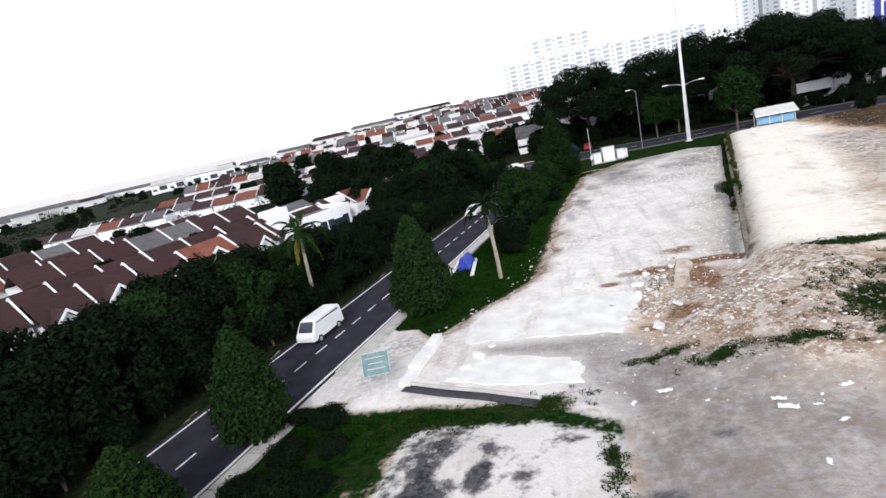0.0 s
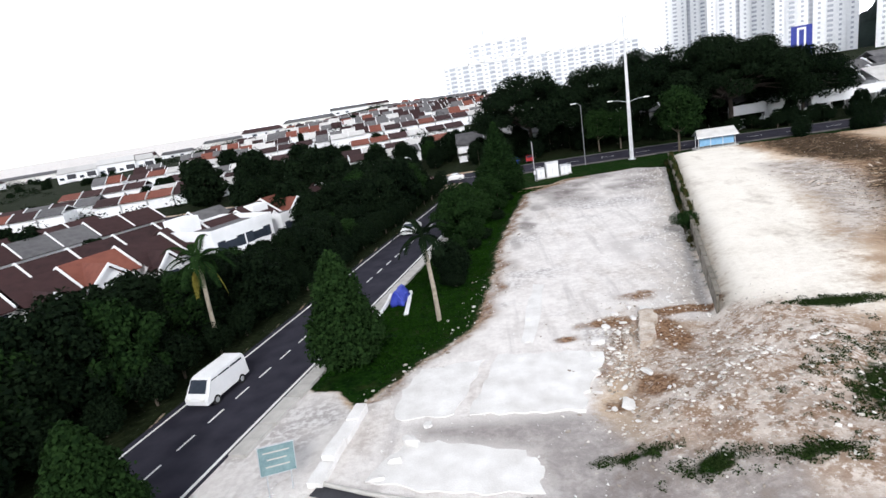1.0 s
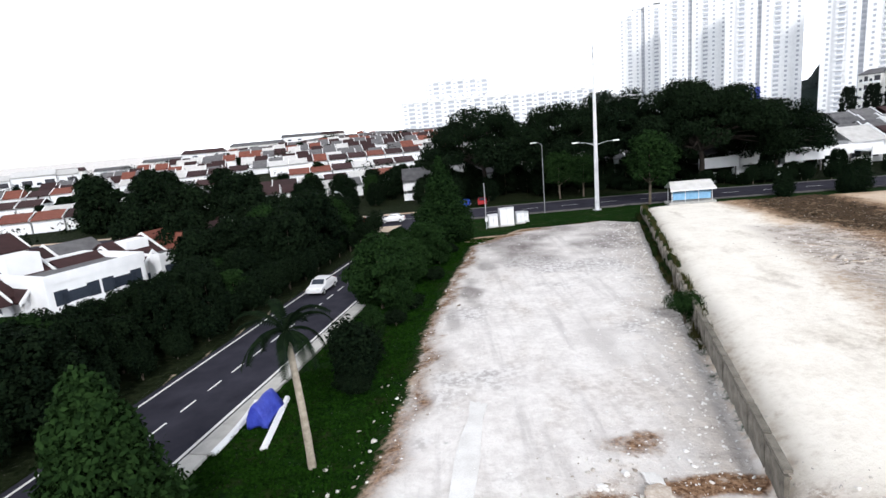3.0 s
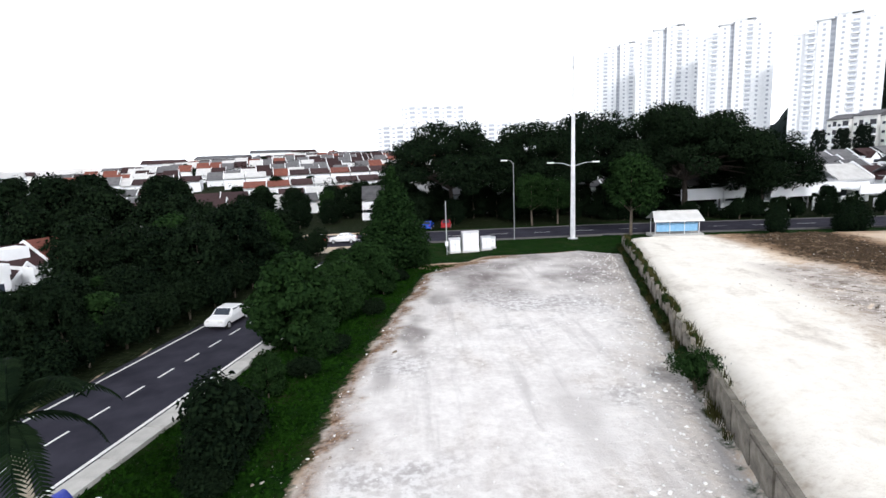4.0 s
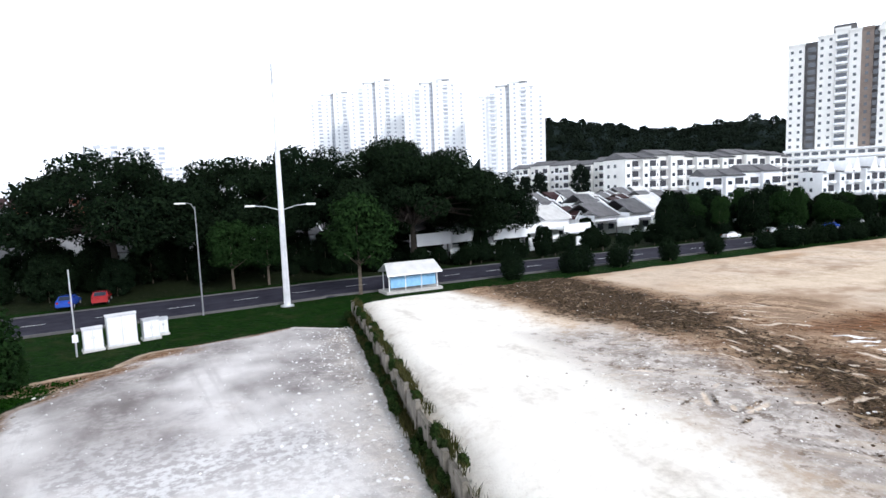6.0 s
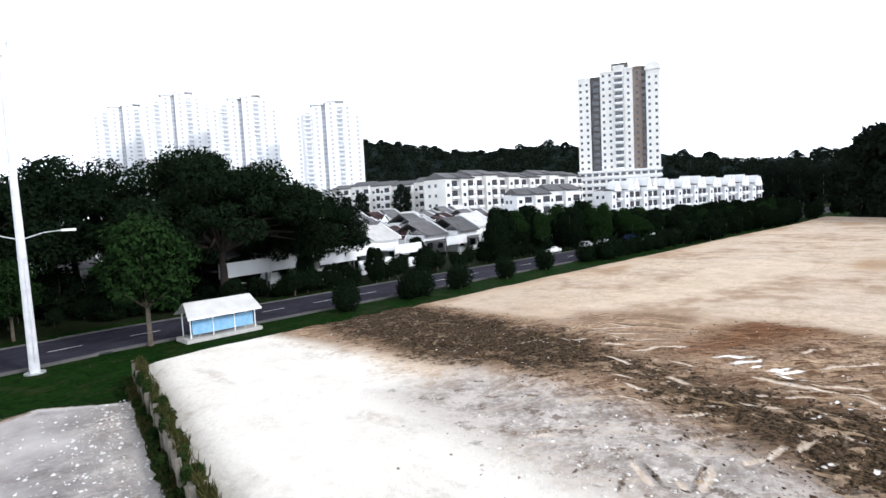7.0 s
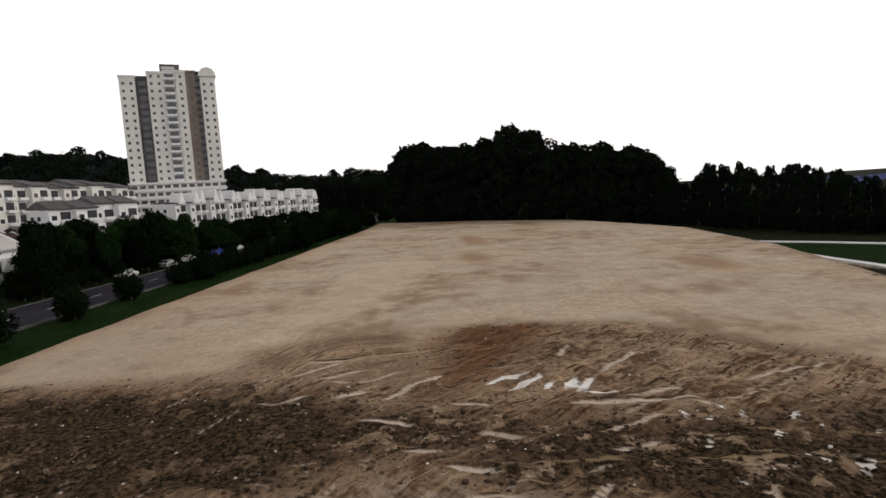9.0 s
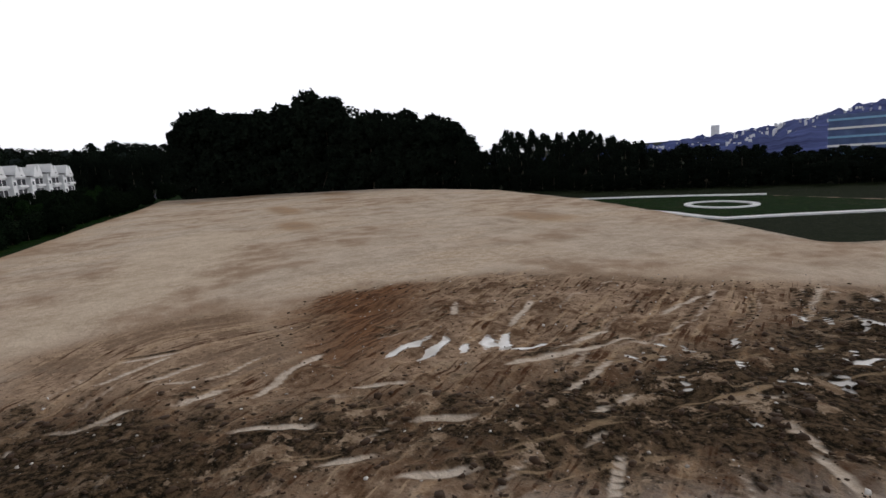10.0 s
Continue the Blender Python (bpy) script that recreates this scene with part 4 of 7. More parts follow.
def tree_proto(name, label, seed, h, spread, style, leaves, leaf, material, bark=M_BARK, trunk_r=0.18, category="tree", low=0.22):
    """A tree of height h: tapered trunk and limbs, crown of leaf clumps. style: round, cone, umbrella, bush."""
    rng = np.random.default_rng(seed)
    t = thing(name, label, category)
    sh = Shape()
    clumps = []
    if style == "cone":
        for i in range(60):
            f = (i + 0.5) / 60
            r = spread * min(1.0, (1 - f) * 1.25) ** (0.85 if name == "conifer" else 0.52) * min(1.0, 0.72 + f * 2.2)
            a = i * 2.4 + rng.uniform(-0.3, 0.3)
            s = r * 0.3 + 0.28 + rng.uniform(0, 0.12)
            q = max(0.0, r - s * 0.9) * rng.uniform(0.75, 1.08)
            clumps.append((q * math.cos(a), q * math.sin(a), h * (0.09 + 0.87 * f), s, s, s * 0.95))
        sh.path([(0, 0, -0.3), (0.05, 0, h * 0.5), (0, 0, h * 0.93)], [trunk_r, trunk_r * 0.6, 0.03])
    elif style == "round":
        n = 34
        for i in range(n):
            a, f = i * 2.4 + rng.uniform(-0.5, 0.5), (i + rng.uniform(0, 1)) / n
            z = h * (low + (0.9 - low) * f)
            rr = spread * math.sqrt(max(0.08, 1 - (1.7 * f - 0.75) ** 2)) * rng.uniform(0.4, 0.8)
            s = spread * rng.uniform(0.22, 0.4)
            clumps.append((rr * math.cos(a), rr * math.sin(a), z, s, s, s * rng.uniform(0.6, 0.9)))
        sh.path([(0, 0, -0.3), (0.08, 0.05, h * 0.3), (0, 0.1, h * 0.75)], [trunk_r, trunk_r * 0.75, trunk_r * 0.25])
        for c in clumps[:7]:
            sh.path([(0.05, 0.03, h * 0.28), (c[0] * 0.5, c[1] * 0.5, (h * 0.28 + c[2]) / 2), c[:3]], [trunk_r * 0.5, trunk_r * 0.3, 0.03], 5)
    elif style == "umbrella":
        n = 140
        for i in range(n):
            a, f = rng.uniform(0, math.tau), math.sqrt(rng.uniform(0, 1))
            rr = spread * 0.9 * f
            z = h * (0.43 + 0.42 * (1 - f ** 2.6) * (1.0 if i % 3 else rng.uniform(0.0, 0.8)) + rng.uniform(-0.12, 0.09))
            s = spread * rng.uniform(0.07, 0.2)
            clumps.append((rr * math.cos(a) * rng.uniform(0.9, 1.12), rr * math.sin(a) * rng.uniform(0.9, 1.12), z, s * 1.2, s * 1.2, s * 0.75))
        sh.path([(0, 0, -0.3), (0.1, 0, h * 0.2), (0, 0.2, h * 0.36)], [trunk_r * 1.25, trunk_r, trunk_r * 0.8], 8)
        for c in clumps[::3]:
            sh.path([(0, 0.2, h * 0.32), (c[0] * 0.45, c[1] * 0.45, h * 0.3 + c[2] * 0.35), c[:3]], [trunk_r * 0.6, trunk_r * 0.35, 0.05], 5)
    else:
        n = 9
        for i in range(n):
            a, f = rng.uniform(0, math.tau), rng.uniform(0, 1)
            rr = spread * rng.uniform(0.1, 0.5)
            s = spread * rng.uniform(0.4, 0.62)
            clumps.append((rr * math.cos(a), rr * math.sin(a), h * (0.35 + 0.4 * f), s, s, h * 0.3))
        for i in range(4):
            sh.path([(0, 0, -0.2), (0.2 * math.cos(i * 1.6), 0.2 * math.sin(i * 1.6), h * 0.5)], [0.05, 0.02], 5)
    part("trunk", sh, bark, t)
    part("crown", leaf_cloud(rng, clumps, leaves, leaf, material, "crown"), None, t)
    return t


def palm_proto(name, label, seed, h, fronds, length, material=M_LEAF, dry=2):
    rng = random.Random(seed)
    t = thing(name, label, "palm tree")
    sh = Shape()
    pts = [(0.25 * (i / 8) ** 2, 0.1 * math.sin(i * 0.5), -0.2 + h * i / 8) for i in range(9)]
    sh.path(pts, [0.2 - 0.008 * i for i in range(9)], 8)
    part("trunk", sh, M_BARK_PALE, t)
    top = Vector(pts[-1])
    for i in range(fronds):
        a = i * 2.399 + rng.uniform(-0.2, 0.2)
        rise = rng.uniform(-0.1, 1.15) if i >= dry else rng.uniform(-1.1, -0.7)
        f = Shape()
        p, d = top.copy(), Vector((math.cos(a) * math.cos(rise), math.sin(a) * math.cos(rise), math.sin(rise)))
        side = Vector((-math.sin(a), math.cos(a), 0))
        seg = length / 9
        for s in range(9):
            q = p + d * seg
            f.tube(p, q, 0.035 * (1 - s / 10), 0.035 * (1 - (s + 1) / 10), 4, False)
            for k in range(3):
                o = p + d * seg * k / 3
                w = length * 0.17 * math.sin(min(1, (s + 1) / 4.5) * 1.5) * (1.1 - s / 12)
                for sg in (-1, 1):
                    tip = o + side * sg * w + d * w * 0.55 - Vector((0, 0, w * 0.45))
                    f.add([o, o + d * 0.09, tip, o + side * sg * w * 0.5 + d * (w * 0.2 + 0.05)], [(0, 1, 3), (0, 3, 2), (1, 2, 3)])
            p = q
            d = (d - Vector((0, 0, 0.17 + 0.02 * s))).normalized()
        part("frond", f, M_LEAF_DRY if i < dry else material, t, "yellowed hanging frond" if i < dry else "")
    return t


def put(proto, used, x, y, z=None, s=1.0, turn=0.0, sz=None, group="", label=""):
    """Stands a copy of the tree or thing on the ground; the first call moves the original."""
    if x > 34 and 106 < y < 240 and group != "forest":
        y += float(road_bend(x))
    m = pose(x, y, z_at(x, y) if z is None else z, 0, 0, turn)
    if proto.name in used:
        ob = copy_thing(proto, m)
    else:
        ob = proto
        ob.matrix_basis = m
        used.add(proto.name)
    ob.scale = (s, s, s if sz is None else sz)
    if group or label:
        tagged(ob, label, "", group)
    return ob


used = set()
rnd = random.Random(11)
CONE_A = tree_proto("verge_tree", "dense dark green conical tree on the grass verge", 1, 8.6, 2.75, "cone", 22000, 0.15, M_LEAF)
CONE_B = tree_proto("conifer", "tall pointed dark green conifer by the junction", 2, 12.0, 3.7, "cone", 19000, 0.17, M_LEAF)
ROUND_A = tree_proto("broadleaf_tree", "dense rounded green broadleaf tree", 3, 8.5, 3.6, "round", 11000, 0.22, M_LEAF, low=0.14)
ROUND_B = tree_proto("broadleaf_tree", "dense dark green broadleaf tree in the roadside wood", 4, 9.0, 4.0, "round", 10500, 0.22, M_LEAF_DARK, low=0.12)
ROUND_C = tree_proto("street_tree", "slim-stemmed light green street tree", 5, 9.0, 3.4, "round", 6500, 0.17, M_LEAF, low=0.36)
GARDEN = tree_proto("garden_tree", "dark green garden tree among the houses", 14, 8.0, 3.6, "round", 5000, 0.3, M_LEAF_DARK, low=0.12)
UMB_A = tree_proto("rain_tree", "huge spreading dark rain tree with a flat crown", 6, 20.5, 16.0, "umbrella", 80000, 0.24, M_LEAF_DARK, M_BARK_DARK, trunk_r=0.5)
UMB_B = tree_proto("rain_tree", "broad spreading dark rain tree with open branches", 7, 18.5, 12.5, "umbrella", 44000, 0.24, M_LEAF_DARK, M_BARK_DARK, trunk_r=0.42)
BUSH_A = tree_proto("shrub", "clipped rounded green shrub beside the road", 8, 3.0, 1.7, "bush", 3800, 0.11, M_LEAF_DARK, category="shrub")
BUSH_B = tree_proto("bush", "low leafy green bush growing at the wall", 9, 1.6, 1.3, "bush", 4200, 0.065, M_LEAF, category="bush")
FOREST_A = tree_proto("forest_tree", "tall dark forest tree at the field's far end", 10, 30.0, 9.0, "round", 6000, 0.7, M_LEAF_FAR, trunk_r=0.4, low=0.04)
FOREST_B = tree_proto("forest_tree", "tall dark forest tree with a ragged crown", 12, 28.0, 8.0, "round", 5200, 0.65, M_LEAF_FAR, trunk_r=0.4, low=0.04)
PALM = palm_proto("palm_tree", "slender palm with a pale trunk on the verge", 5, 7.0, 15, 2.7, M_LEAF_DARK, 0)
COCO = palm_proto("coconut_palm", "coconut palm with yellowed hanging fronds", 8, 7.5, 18, 3.4, M_LEAF, 2)

# verge between the side road and the site
put(CONE_A, used, -20.6, 25.4, s=0.86, turn=20, sz=0.82, group="verge trees")
put(CONE_A, used, -22.0, 17.2, s=0.8, turn=130, sz=0.6, group="verge trees")
put(CONE_A, used, -13.6, 42.0, s=1.0, turn=70, sz=0.98, group="verge trees")
put(PALM, used, -7.7, 47.9, turn=200, s=1.04)
put(ROUND_A, used, -6.6, 71.8, s=0.92, turn=40, sz=0.82, group="verge trees")
put(ROUND_A, used, -4.6, 78.6, s=0.62, turn=140, sz=0.45, group="verge trees")
put(ROUND_A, used, -4.6, 83.0, s=0.7, turn=240, sz=0.5, group="verge trees")
put(ROUND_A, used, -3.2, 89.0, s=0.75, turn=300, sz=0.58, group="verge trees")
put(CONE_B, used, -0.6, 98.0, turn=15, s=1.15, sz=1.02, group="verge trees")
put(ROUND_A, used, -6.5, 95.0, s=0.6, turn=10, sz=0.4, group="verge trees")
for x, y, s in ((-6.6, 55.2, 0.8), (-7.4, 55.9, 0.6), (-5.0, 67.0, 0.8), (-3.6, 71.0, 0.8), (-2.0, 80.0, 0.8), (0.2, 92.0, 0.7)):
    put(BUSH_A, used, x, y, s=s, turn=x * 50, sz=s * 0.6, group="verge shrubs")

for x, y, s in ((-6.6, 64.5, 0.32), (-4.6, 70.5, 0.36), (-1.4, 86.5, 0.45), (-6.6, 87.0, 0.4), (2.6, 99.5, 0.3)):
    put(ROUND_A, used, x, y, s=s, turn=y * 40, group="verge trees")

for x, y, s in ((-16.2, 25.4, 0.8), (-17.4, 22.4, 0.9), (-15.0, 22.8, 0.7), (-18.2, 26.4, 0.6), (-14.6, 19.6, 0.8), (-16.6, 19.4, 0.9), (-18.6, 20.0, 0.8)):
    put(BUSH_A, used, x, y, s=s, turn=x * 70, sz=s * 0.5, group="verge shrubs")

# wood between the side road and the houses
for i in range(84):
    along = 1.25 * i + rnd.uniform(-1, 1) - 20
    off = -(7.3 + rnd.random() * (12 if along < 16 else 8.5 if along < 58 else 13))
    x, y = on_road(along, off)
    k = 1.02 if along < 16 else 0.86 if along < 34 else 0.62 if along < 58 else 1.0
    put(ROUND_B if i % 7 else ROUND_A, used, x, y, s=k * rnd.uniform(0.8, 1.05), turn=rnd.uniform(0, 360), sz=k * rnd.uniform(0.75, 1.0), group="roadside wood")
for i in range(30):
    x, y = on_road(-18 + 3.6 * i, -6.0 + rnd.uniform(-0.5, 0.3))
    put(BUSH_A, used, x, y, s=rnd.uniform(0.8, 1.3), turn=rnd.uniform(0, 360), group="roadside undergrowth")
put(COCO, used, -26.0, 47.5, turn=30, sz=1.05)
for x, y, s in ((-40, 112, 1.3), (-34, 118, 1.25), (-30, 108, 1.2), (-48, 116, 1.35), (-25, 104, 1.05), (-44, 104, 1.2), (-36, 100, 1.1), (-52, 124, 1.3)):
    put(ROUND_B, used, x, y, s=s, turn=x * 7, group="roadside wood")

def low(x):
    """The trees along the main road grow lower towards the townhouses."""
    return 1.0 - 0.28 * float(smooth_step(140, 185, x))


# shrubs on the verge beside the palm
for x, y, k in ((-6.7, 58.6, 1.4), (-7.5, 60.4, 1.2), (-6.6, 56.6, 1.0)):
    put(BUSH_A, used, x, y, z_at(x, y) - 0.5, s=k, turn=40 * x, group="verge shrubs")
# big trees behind the main road
put(UMB_A, used, 52.0, 138.0, turn=10)
put(UMB_B, used, 9.0, 144.0, s=1.05, turn=60)
put(UMB_B, used, 25.0, 147.0, s=1.02, turn=200)
put(UMB_B, used, 38.0, 150.0, s=1.12, turn=100)
put(UMB_B, used, 69.0, 143.0, s=0.85, turn=300)
put(UMB_B, used, 61.0, 152.0, s=1.05, turn=30)
for i in range(64):
    x = -6 + 1.4 * i + rnd.uniform(-1, 1)
    if x > 60 and i % 3:
        continue
    put(ROUND_B if i % 3 else BUSH_A, used, x, rnd.uniform(136, 156), s=rnd.uniform(0.5, 0.8) * (1 if i % 3 else 1.3), turn=rnd.uniform(0, 360), group="understorey")
for i in range(20):
    put((ROUND_B, ROUND_A)[i % 4 == 0], used, -34 + 2.2 * i + rnd.uniform(-1.5, 1.5), rnd.uniform(137, 168), s=rnd.uniform(0.5, 0.85), turn=rnd.uniform(0, 360), group="understorey")
for i in range(14):
    put(ROUND_B, used, 38 + 2.3 * i + rnd.uniform(-1, 1), rnd.uniform(130.5, 136), s=rnd.uniform(0.35, 0.5), turn=rnd.uniform(0, 360), sz=rnd.uniform(0.25, 0.42), group="understorey")
put(ROUND_C, used, 34.2, 116.6, s=1.4, turn=20)
put(ROUND_C, used, 22.3, 131.5, s=1.05, turn=120)
put(ROUND_C, used, 27.0, 132.0, s=0.95, turn=220)
for x, y in ((54.0, 114.4), (63.6, 114.3), (65.4, 114.6), (72.2, 113.6), (82.6, 114.0), (94.0, 115.0), (111.0, 115.4), (125.4, 115.2), (140.0, 115.0), (158.0, 115.2)):
    put(BUSH_A, used, x, y, z_at(x, y) - 0.6, s=rnd.uniform(1.15, 1.55), sz=1.45, turn=x * 31, group="roadside shrubs")
for i in range(14):
    x = 109 + 6.0 * i + rnd.uniform(-2, 2)
    put((ROUND_B, ROUND_C, ROUND_A)[i % 3], used, x, rnd.uniform(131, 146), s=rnd.uniform(0.7, 1.15), turn=rnd.uniform(0, 360), sz=rnd.uniform(0.85, 1.25) * low(x), group="trees along the main road")
for i in range(15):
    if i % 3 == 0 or i > 8:
        put(ROUND_B, used, 62 + 4.4 * i + rnd.uniform(-1.5, 1.5), rnd.uniform(133.5, 137.5), s=rnd.uniform(0.42, 0.62), turn=rnd.uniform(0, 360), sz=rnd.uniform(0.4, 0.62), group="trees along the main road")
for i in range(18):
    put(BUSH_A, used, 58 + 3.4 * i + rnd.uniform(-1, 1), rnd.uniform(129.5, 132), s=rnd.uniform(0.8, 1.3), turn=rnd.uniform(0, 360), group="roadside shrubs")
for i in range(32):
    x = 98 + 5.6 * i + rnd.uniform(-3, 3)
    if x < 150 and i % 2:
        continue
    put((ROUND_B, ROUND_C, ROUND_A)[i % 3], used, x, rnd.uniform(129.5, 140), s=rnd.uniform(0.5, 1.0), sz=rnd.uniform(0.45, 1.25) * low(x), turn=rnd.uniform(0, 360), group="trees along the main road")
for i in range(24):
    put(ROUND_B, used, 150 + 8.5 * i + rnd.uniform(-3, 3), rnd.uniform(109, 115), s=rnd.uniform(0.5, 0.8), turn=rnd.uniform(0, 360), group="trees along the main road")

for i in range(34):
    x = 106 + 3.5 * i + rnd.uniform(-1, 1)
    put((BUSH_A, BUSH_A, ROUND_B)[i % 3], used, x, rnd.uniform(113.2, 115.6), z_at(x, 114.0) - 0.7, s=rnd.uniform(1.2, 1.8) if i % 3 < 2 else rnd.uniform(0.35, 0.5), turn=rnd.uniform(0, 360), group="roadside shrubs")

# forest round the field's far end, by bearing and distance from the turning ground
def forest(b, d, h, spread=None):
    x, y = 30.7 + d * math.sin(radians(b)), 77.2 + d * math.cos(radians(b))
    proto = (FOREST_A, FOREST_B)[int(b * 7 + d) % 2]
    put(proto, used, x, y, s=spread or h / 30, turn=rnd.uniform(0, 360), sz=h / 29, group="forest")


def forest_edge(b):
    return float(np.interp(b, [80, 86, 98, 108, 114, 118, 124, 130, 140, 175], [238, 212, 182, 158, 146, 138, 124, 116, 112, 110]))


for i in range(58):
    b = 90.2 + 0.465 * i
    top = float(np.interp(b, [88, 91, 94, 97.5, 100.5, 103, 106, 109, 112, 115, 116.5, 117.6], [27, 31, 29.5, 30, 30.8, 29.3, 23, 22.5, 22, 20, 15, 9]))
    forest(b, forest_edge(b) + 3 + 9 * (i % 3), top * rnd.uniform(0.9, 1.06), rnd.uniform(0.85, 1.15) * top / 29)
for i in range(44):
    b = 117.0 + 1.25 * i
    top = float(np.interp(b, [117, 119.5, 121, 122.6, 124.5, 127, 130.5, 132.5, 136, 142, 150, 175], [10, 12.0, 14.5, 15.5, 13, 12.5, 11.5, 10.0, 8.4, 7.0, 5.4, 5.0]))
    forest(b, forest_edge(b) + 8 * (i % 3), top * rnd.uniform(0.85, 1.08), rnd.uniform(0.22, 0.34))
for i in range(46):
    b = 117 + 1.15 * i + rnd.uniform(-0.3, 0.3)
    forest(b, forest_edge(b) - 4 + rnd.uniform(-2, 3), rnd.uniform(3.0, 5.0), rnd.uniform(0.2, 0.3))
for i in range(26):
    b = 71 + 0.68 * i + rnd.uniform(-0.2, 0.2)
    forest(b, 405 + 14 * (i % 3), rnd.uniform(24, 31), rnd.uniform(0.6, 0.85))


# grass on the verges and weeds on the rubble
def blade_patch(name, label, spots, size, high, material, seed):
    g = np.random.default_rng(seed)
    clumps = [(x, y, float(z) + 0.25 * high, r, r, high) for (x, y, r), z in zip(spots, height(*np.array(spots).T[:2]))]
    me = leaf_cloud(g, clumps, len(clumps) * 22, size, material, name)
    return tagged(new(name, me), label, "grass", kind="stuff")


gr = np.random.default_rng(40)
spots = []
while len(spots) < 2600:
    a, o = gr.uniform(2, 80), gr.uniform(4.8, 17)
    x, y = on_road(a, o)
    if float(inside(np.array([x]), np.array([y]), STRIP)[0]) < -0.7 and float(inside(np.array([x]), np.array([y]), FIELD)[0]) < -0.7 and not (-19.5 < x < -11 and 27 < y < 40.5):
        spots.append((x, y, gr.uniform(0.25, 0.6)))
blade_patch("verge_grass", "rough green grass on the roadside verge", spots, 0.10, 0.10, M_GRASS, 41)
spots = []
for cx, cy, ax, ay, k in ((14.8, 28.0, 3.0, 4.4, 620), (17.0, 39.0, 2.4, 0.55, 190), (5.2, 26.6, 1.5, 0.6, 60), (2.6, 28.4, 1.7, 0.4, 40), (8.8, 25.7, 1.6, 0.5, 50), (-0.9, 19.8, 0.4, 2.4, 60), (-4.5, 25.4, 3.2, 0.8, 50), (-10.5, 24.5, 2.4, 1.3, 50)):
    spots += [(cx + ax * 0.6 * gr.normal(), cy + ay * 0.6 * gr.normal(), gr.uniform(0.12, 0.4)) for _ in range(k)]
blade_patch("rubble_weeds", "patchy low green weeds growing over rubble", spots * 2, 0.05, 0.08, M_WEED, 42)


# dense greenery between the distant rows of houses
fg = np.random.default_rng(50)
clumps = []
for i in range(330):
    r, a = 120 + 560 * fg.random() ** 0.8, math.radians(fg.uniform(-84, 4))
    x, y = r * math.sin(a), 20 + r * math.cos(a)
    if x > road_x(y) - 40 and y < 190:
        continue
    s = fg.uniform(1.6, 4.2)
    clumps.append((x, y, z_at(x, y) - 1.5 + s * 0.7, s * 1.5, s * 1.5, s))
    clumps.append((x + fg.uniform(-5, 5), y + fg.uniform(-5, 5), z_at(x, y) - 2.0 + s * 0.5, s * 1.3, s * 1.3, s * 0.8))
for i in range(230):
    r = fg.integers(0, 11)
    x = -150 + 140 * fg.random() + 6 * r
    y = 166 + 20 * r + (r // 3) * 12 + 0.25 * x + fg.uniform(-3, 3)
    s = fg.uniform(0.7, 1.7)
    clumps.append((x, y, z_at(x, y) + s * 0.8, s * 1.8, s * 1.4, s))
for i in range(260):
    r, along = fg.integers(0, 8), fg.uniform(-45, 90)
    x, y = -57 - 17.0 * r + 0.43 * along, 40 + 4 * r + 0.903 * along
    s = fg.uniform(0.8, 1.9)
    clumps.append((x, y, -2.4 + s * 0.7, s * 1.4, s * 1.4, s))
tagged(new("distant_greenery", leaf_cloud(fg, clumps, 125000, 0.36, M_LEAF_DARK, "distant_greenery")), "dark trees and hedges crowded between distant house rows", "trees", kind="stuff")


# ---- tower blocks, flats and houses ----
def window_mesh(w, h, name="window", glass=None):
    """A recessed dark pane with a thin raised surround, facing -y."""
    sh = Shape().box(-w / 2, -0.02, 0, w / 2, 0.25, h)
    return sh.mesh(name, glass or M_GLASS)


def ledge_mesh(w, d, h, name="balcony", material=None):
    return Shape().box(-w / 2, -d, 0, w / 2, 0.1, h).mesh(name, material or M_WHITE)


def tower(name, label, x, y, facing, wings, h, floors, material, base=0.0, glass=None):
    """A tower of stepped vertical bays. wings: (offset along the front, width, how far it stands forward, height factor, bay kind)."""
    t = thing(name, label, "apartment tower", pose(x, y, base, 0, 0, facing))
    fh = h / floors
    win, wide, balc = window_mesh(2.0 if glass else 1.25, 1.8 if glass else 1.4, "window", glass), window_mesh(3.2, 2.2, "window", glass), ledge_mesh(5.0, 1.5, 1.1)
    door = window_mesh(4.2, 2.3, "balcony_door", glass)
    for off, w, fwd, k, kind in wings:
        top = h * k
        body = Shape().box(off - w / 2, -fwd, -3, off + w / 2, 16, top)
        body.box(off - w / 2 - 0.3, -fwd - 0.3, top - 0.5, off + w / 2 + 0.3, 16.3, top + 0.6)
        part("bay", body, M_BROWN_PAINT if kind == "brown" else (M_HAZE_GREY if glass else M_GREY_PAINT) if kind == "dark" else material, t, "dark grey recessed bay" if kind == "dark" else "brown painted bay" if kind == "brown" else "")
        for f in range(floors):
            z = f * fh + 0.9
            if z + 2 > top:
                break
            if kind == "balcony":
                part("balcony", balc, None, t, m=pose(off, -fwd, z - 0.9))
                part("balcony_door", door, None, t, m=pose(off, -fwd - 0.0, z - 0.1))
            elif kind == "dark":
                part("window", wide, None, t, m=pose(off, -fwd, z))
            else:
                n = max(1, int(w // (5.5 if glass else 3.2)))
                for i in range(n):
                    part("window", win, None, t, m=pose(off + (i - (n - 1) / 2) * w / n, -fwd, z))
    if glass:
        for off, w, z in ((-10.0, 9.0, 0.975), (6.0, 12.0, 1.0)):
            crown = [(off + w * math.cos(a) * 0.7, h * z + 4.2 * math.sin(a)) for a in np.linspace(0, math.pi, 9)]
            part("crown", Shape().prism(crown, -2.0, 12.0), material, t, "low arched roof crown")
    return t


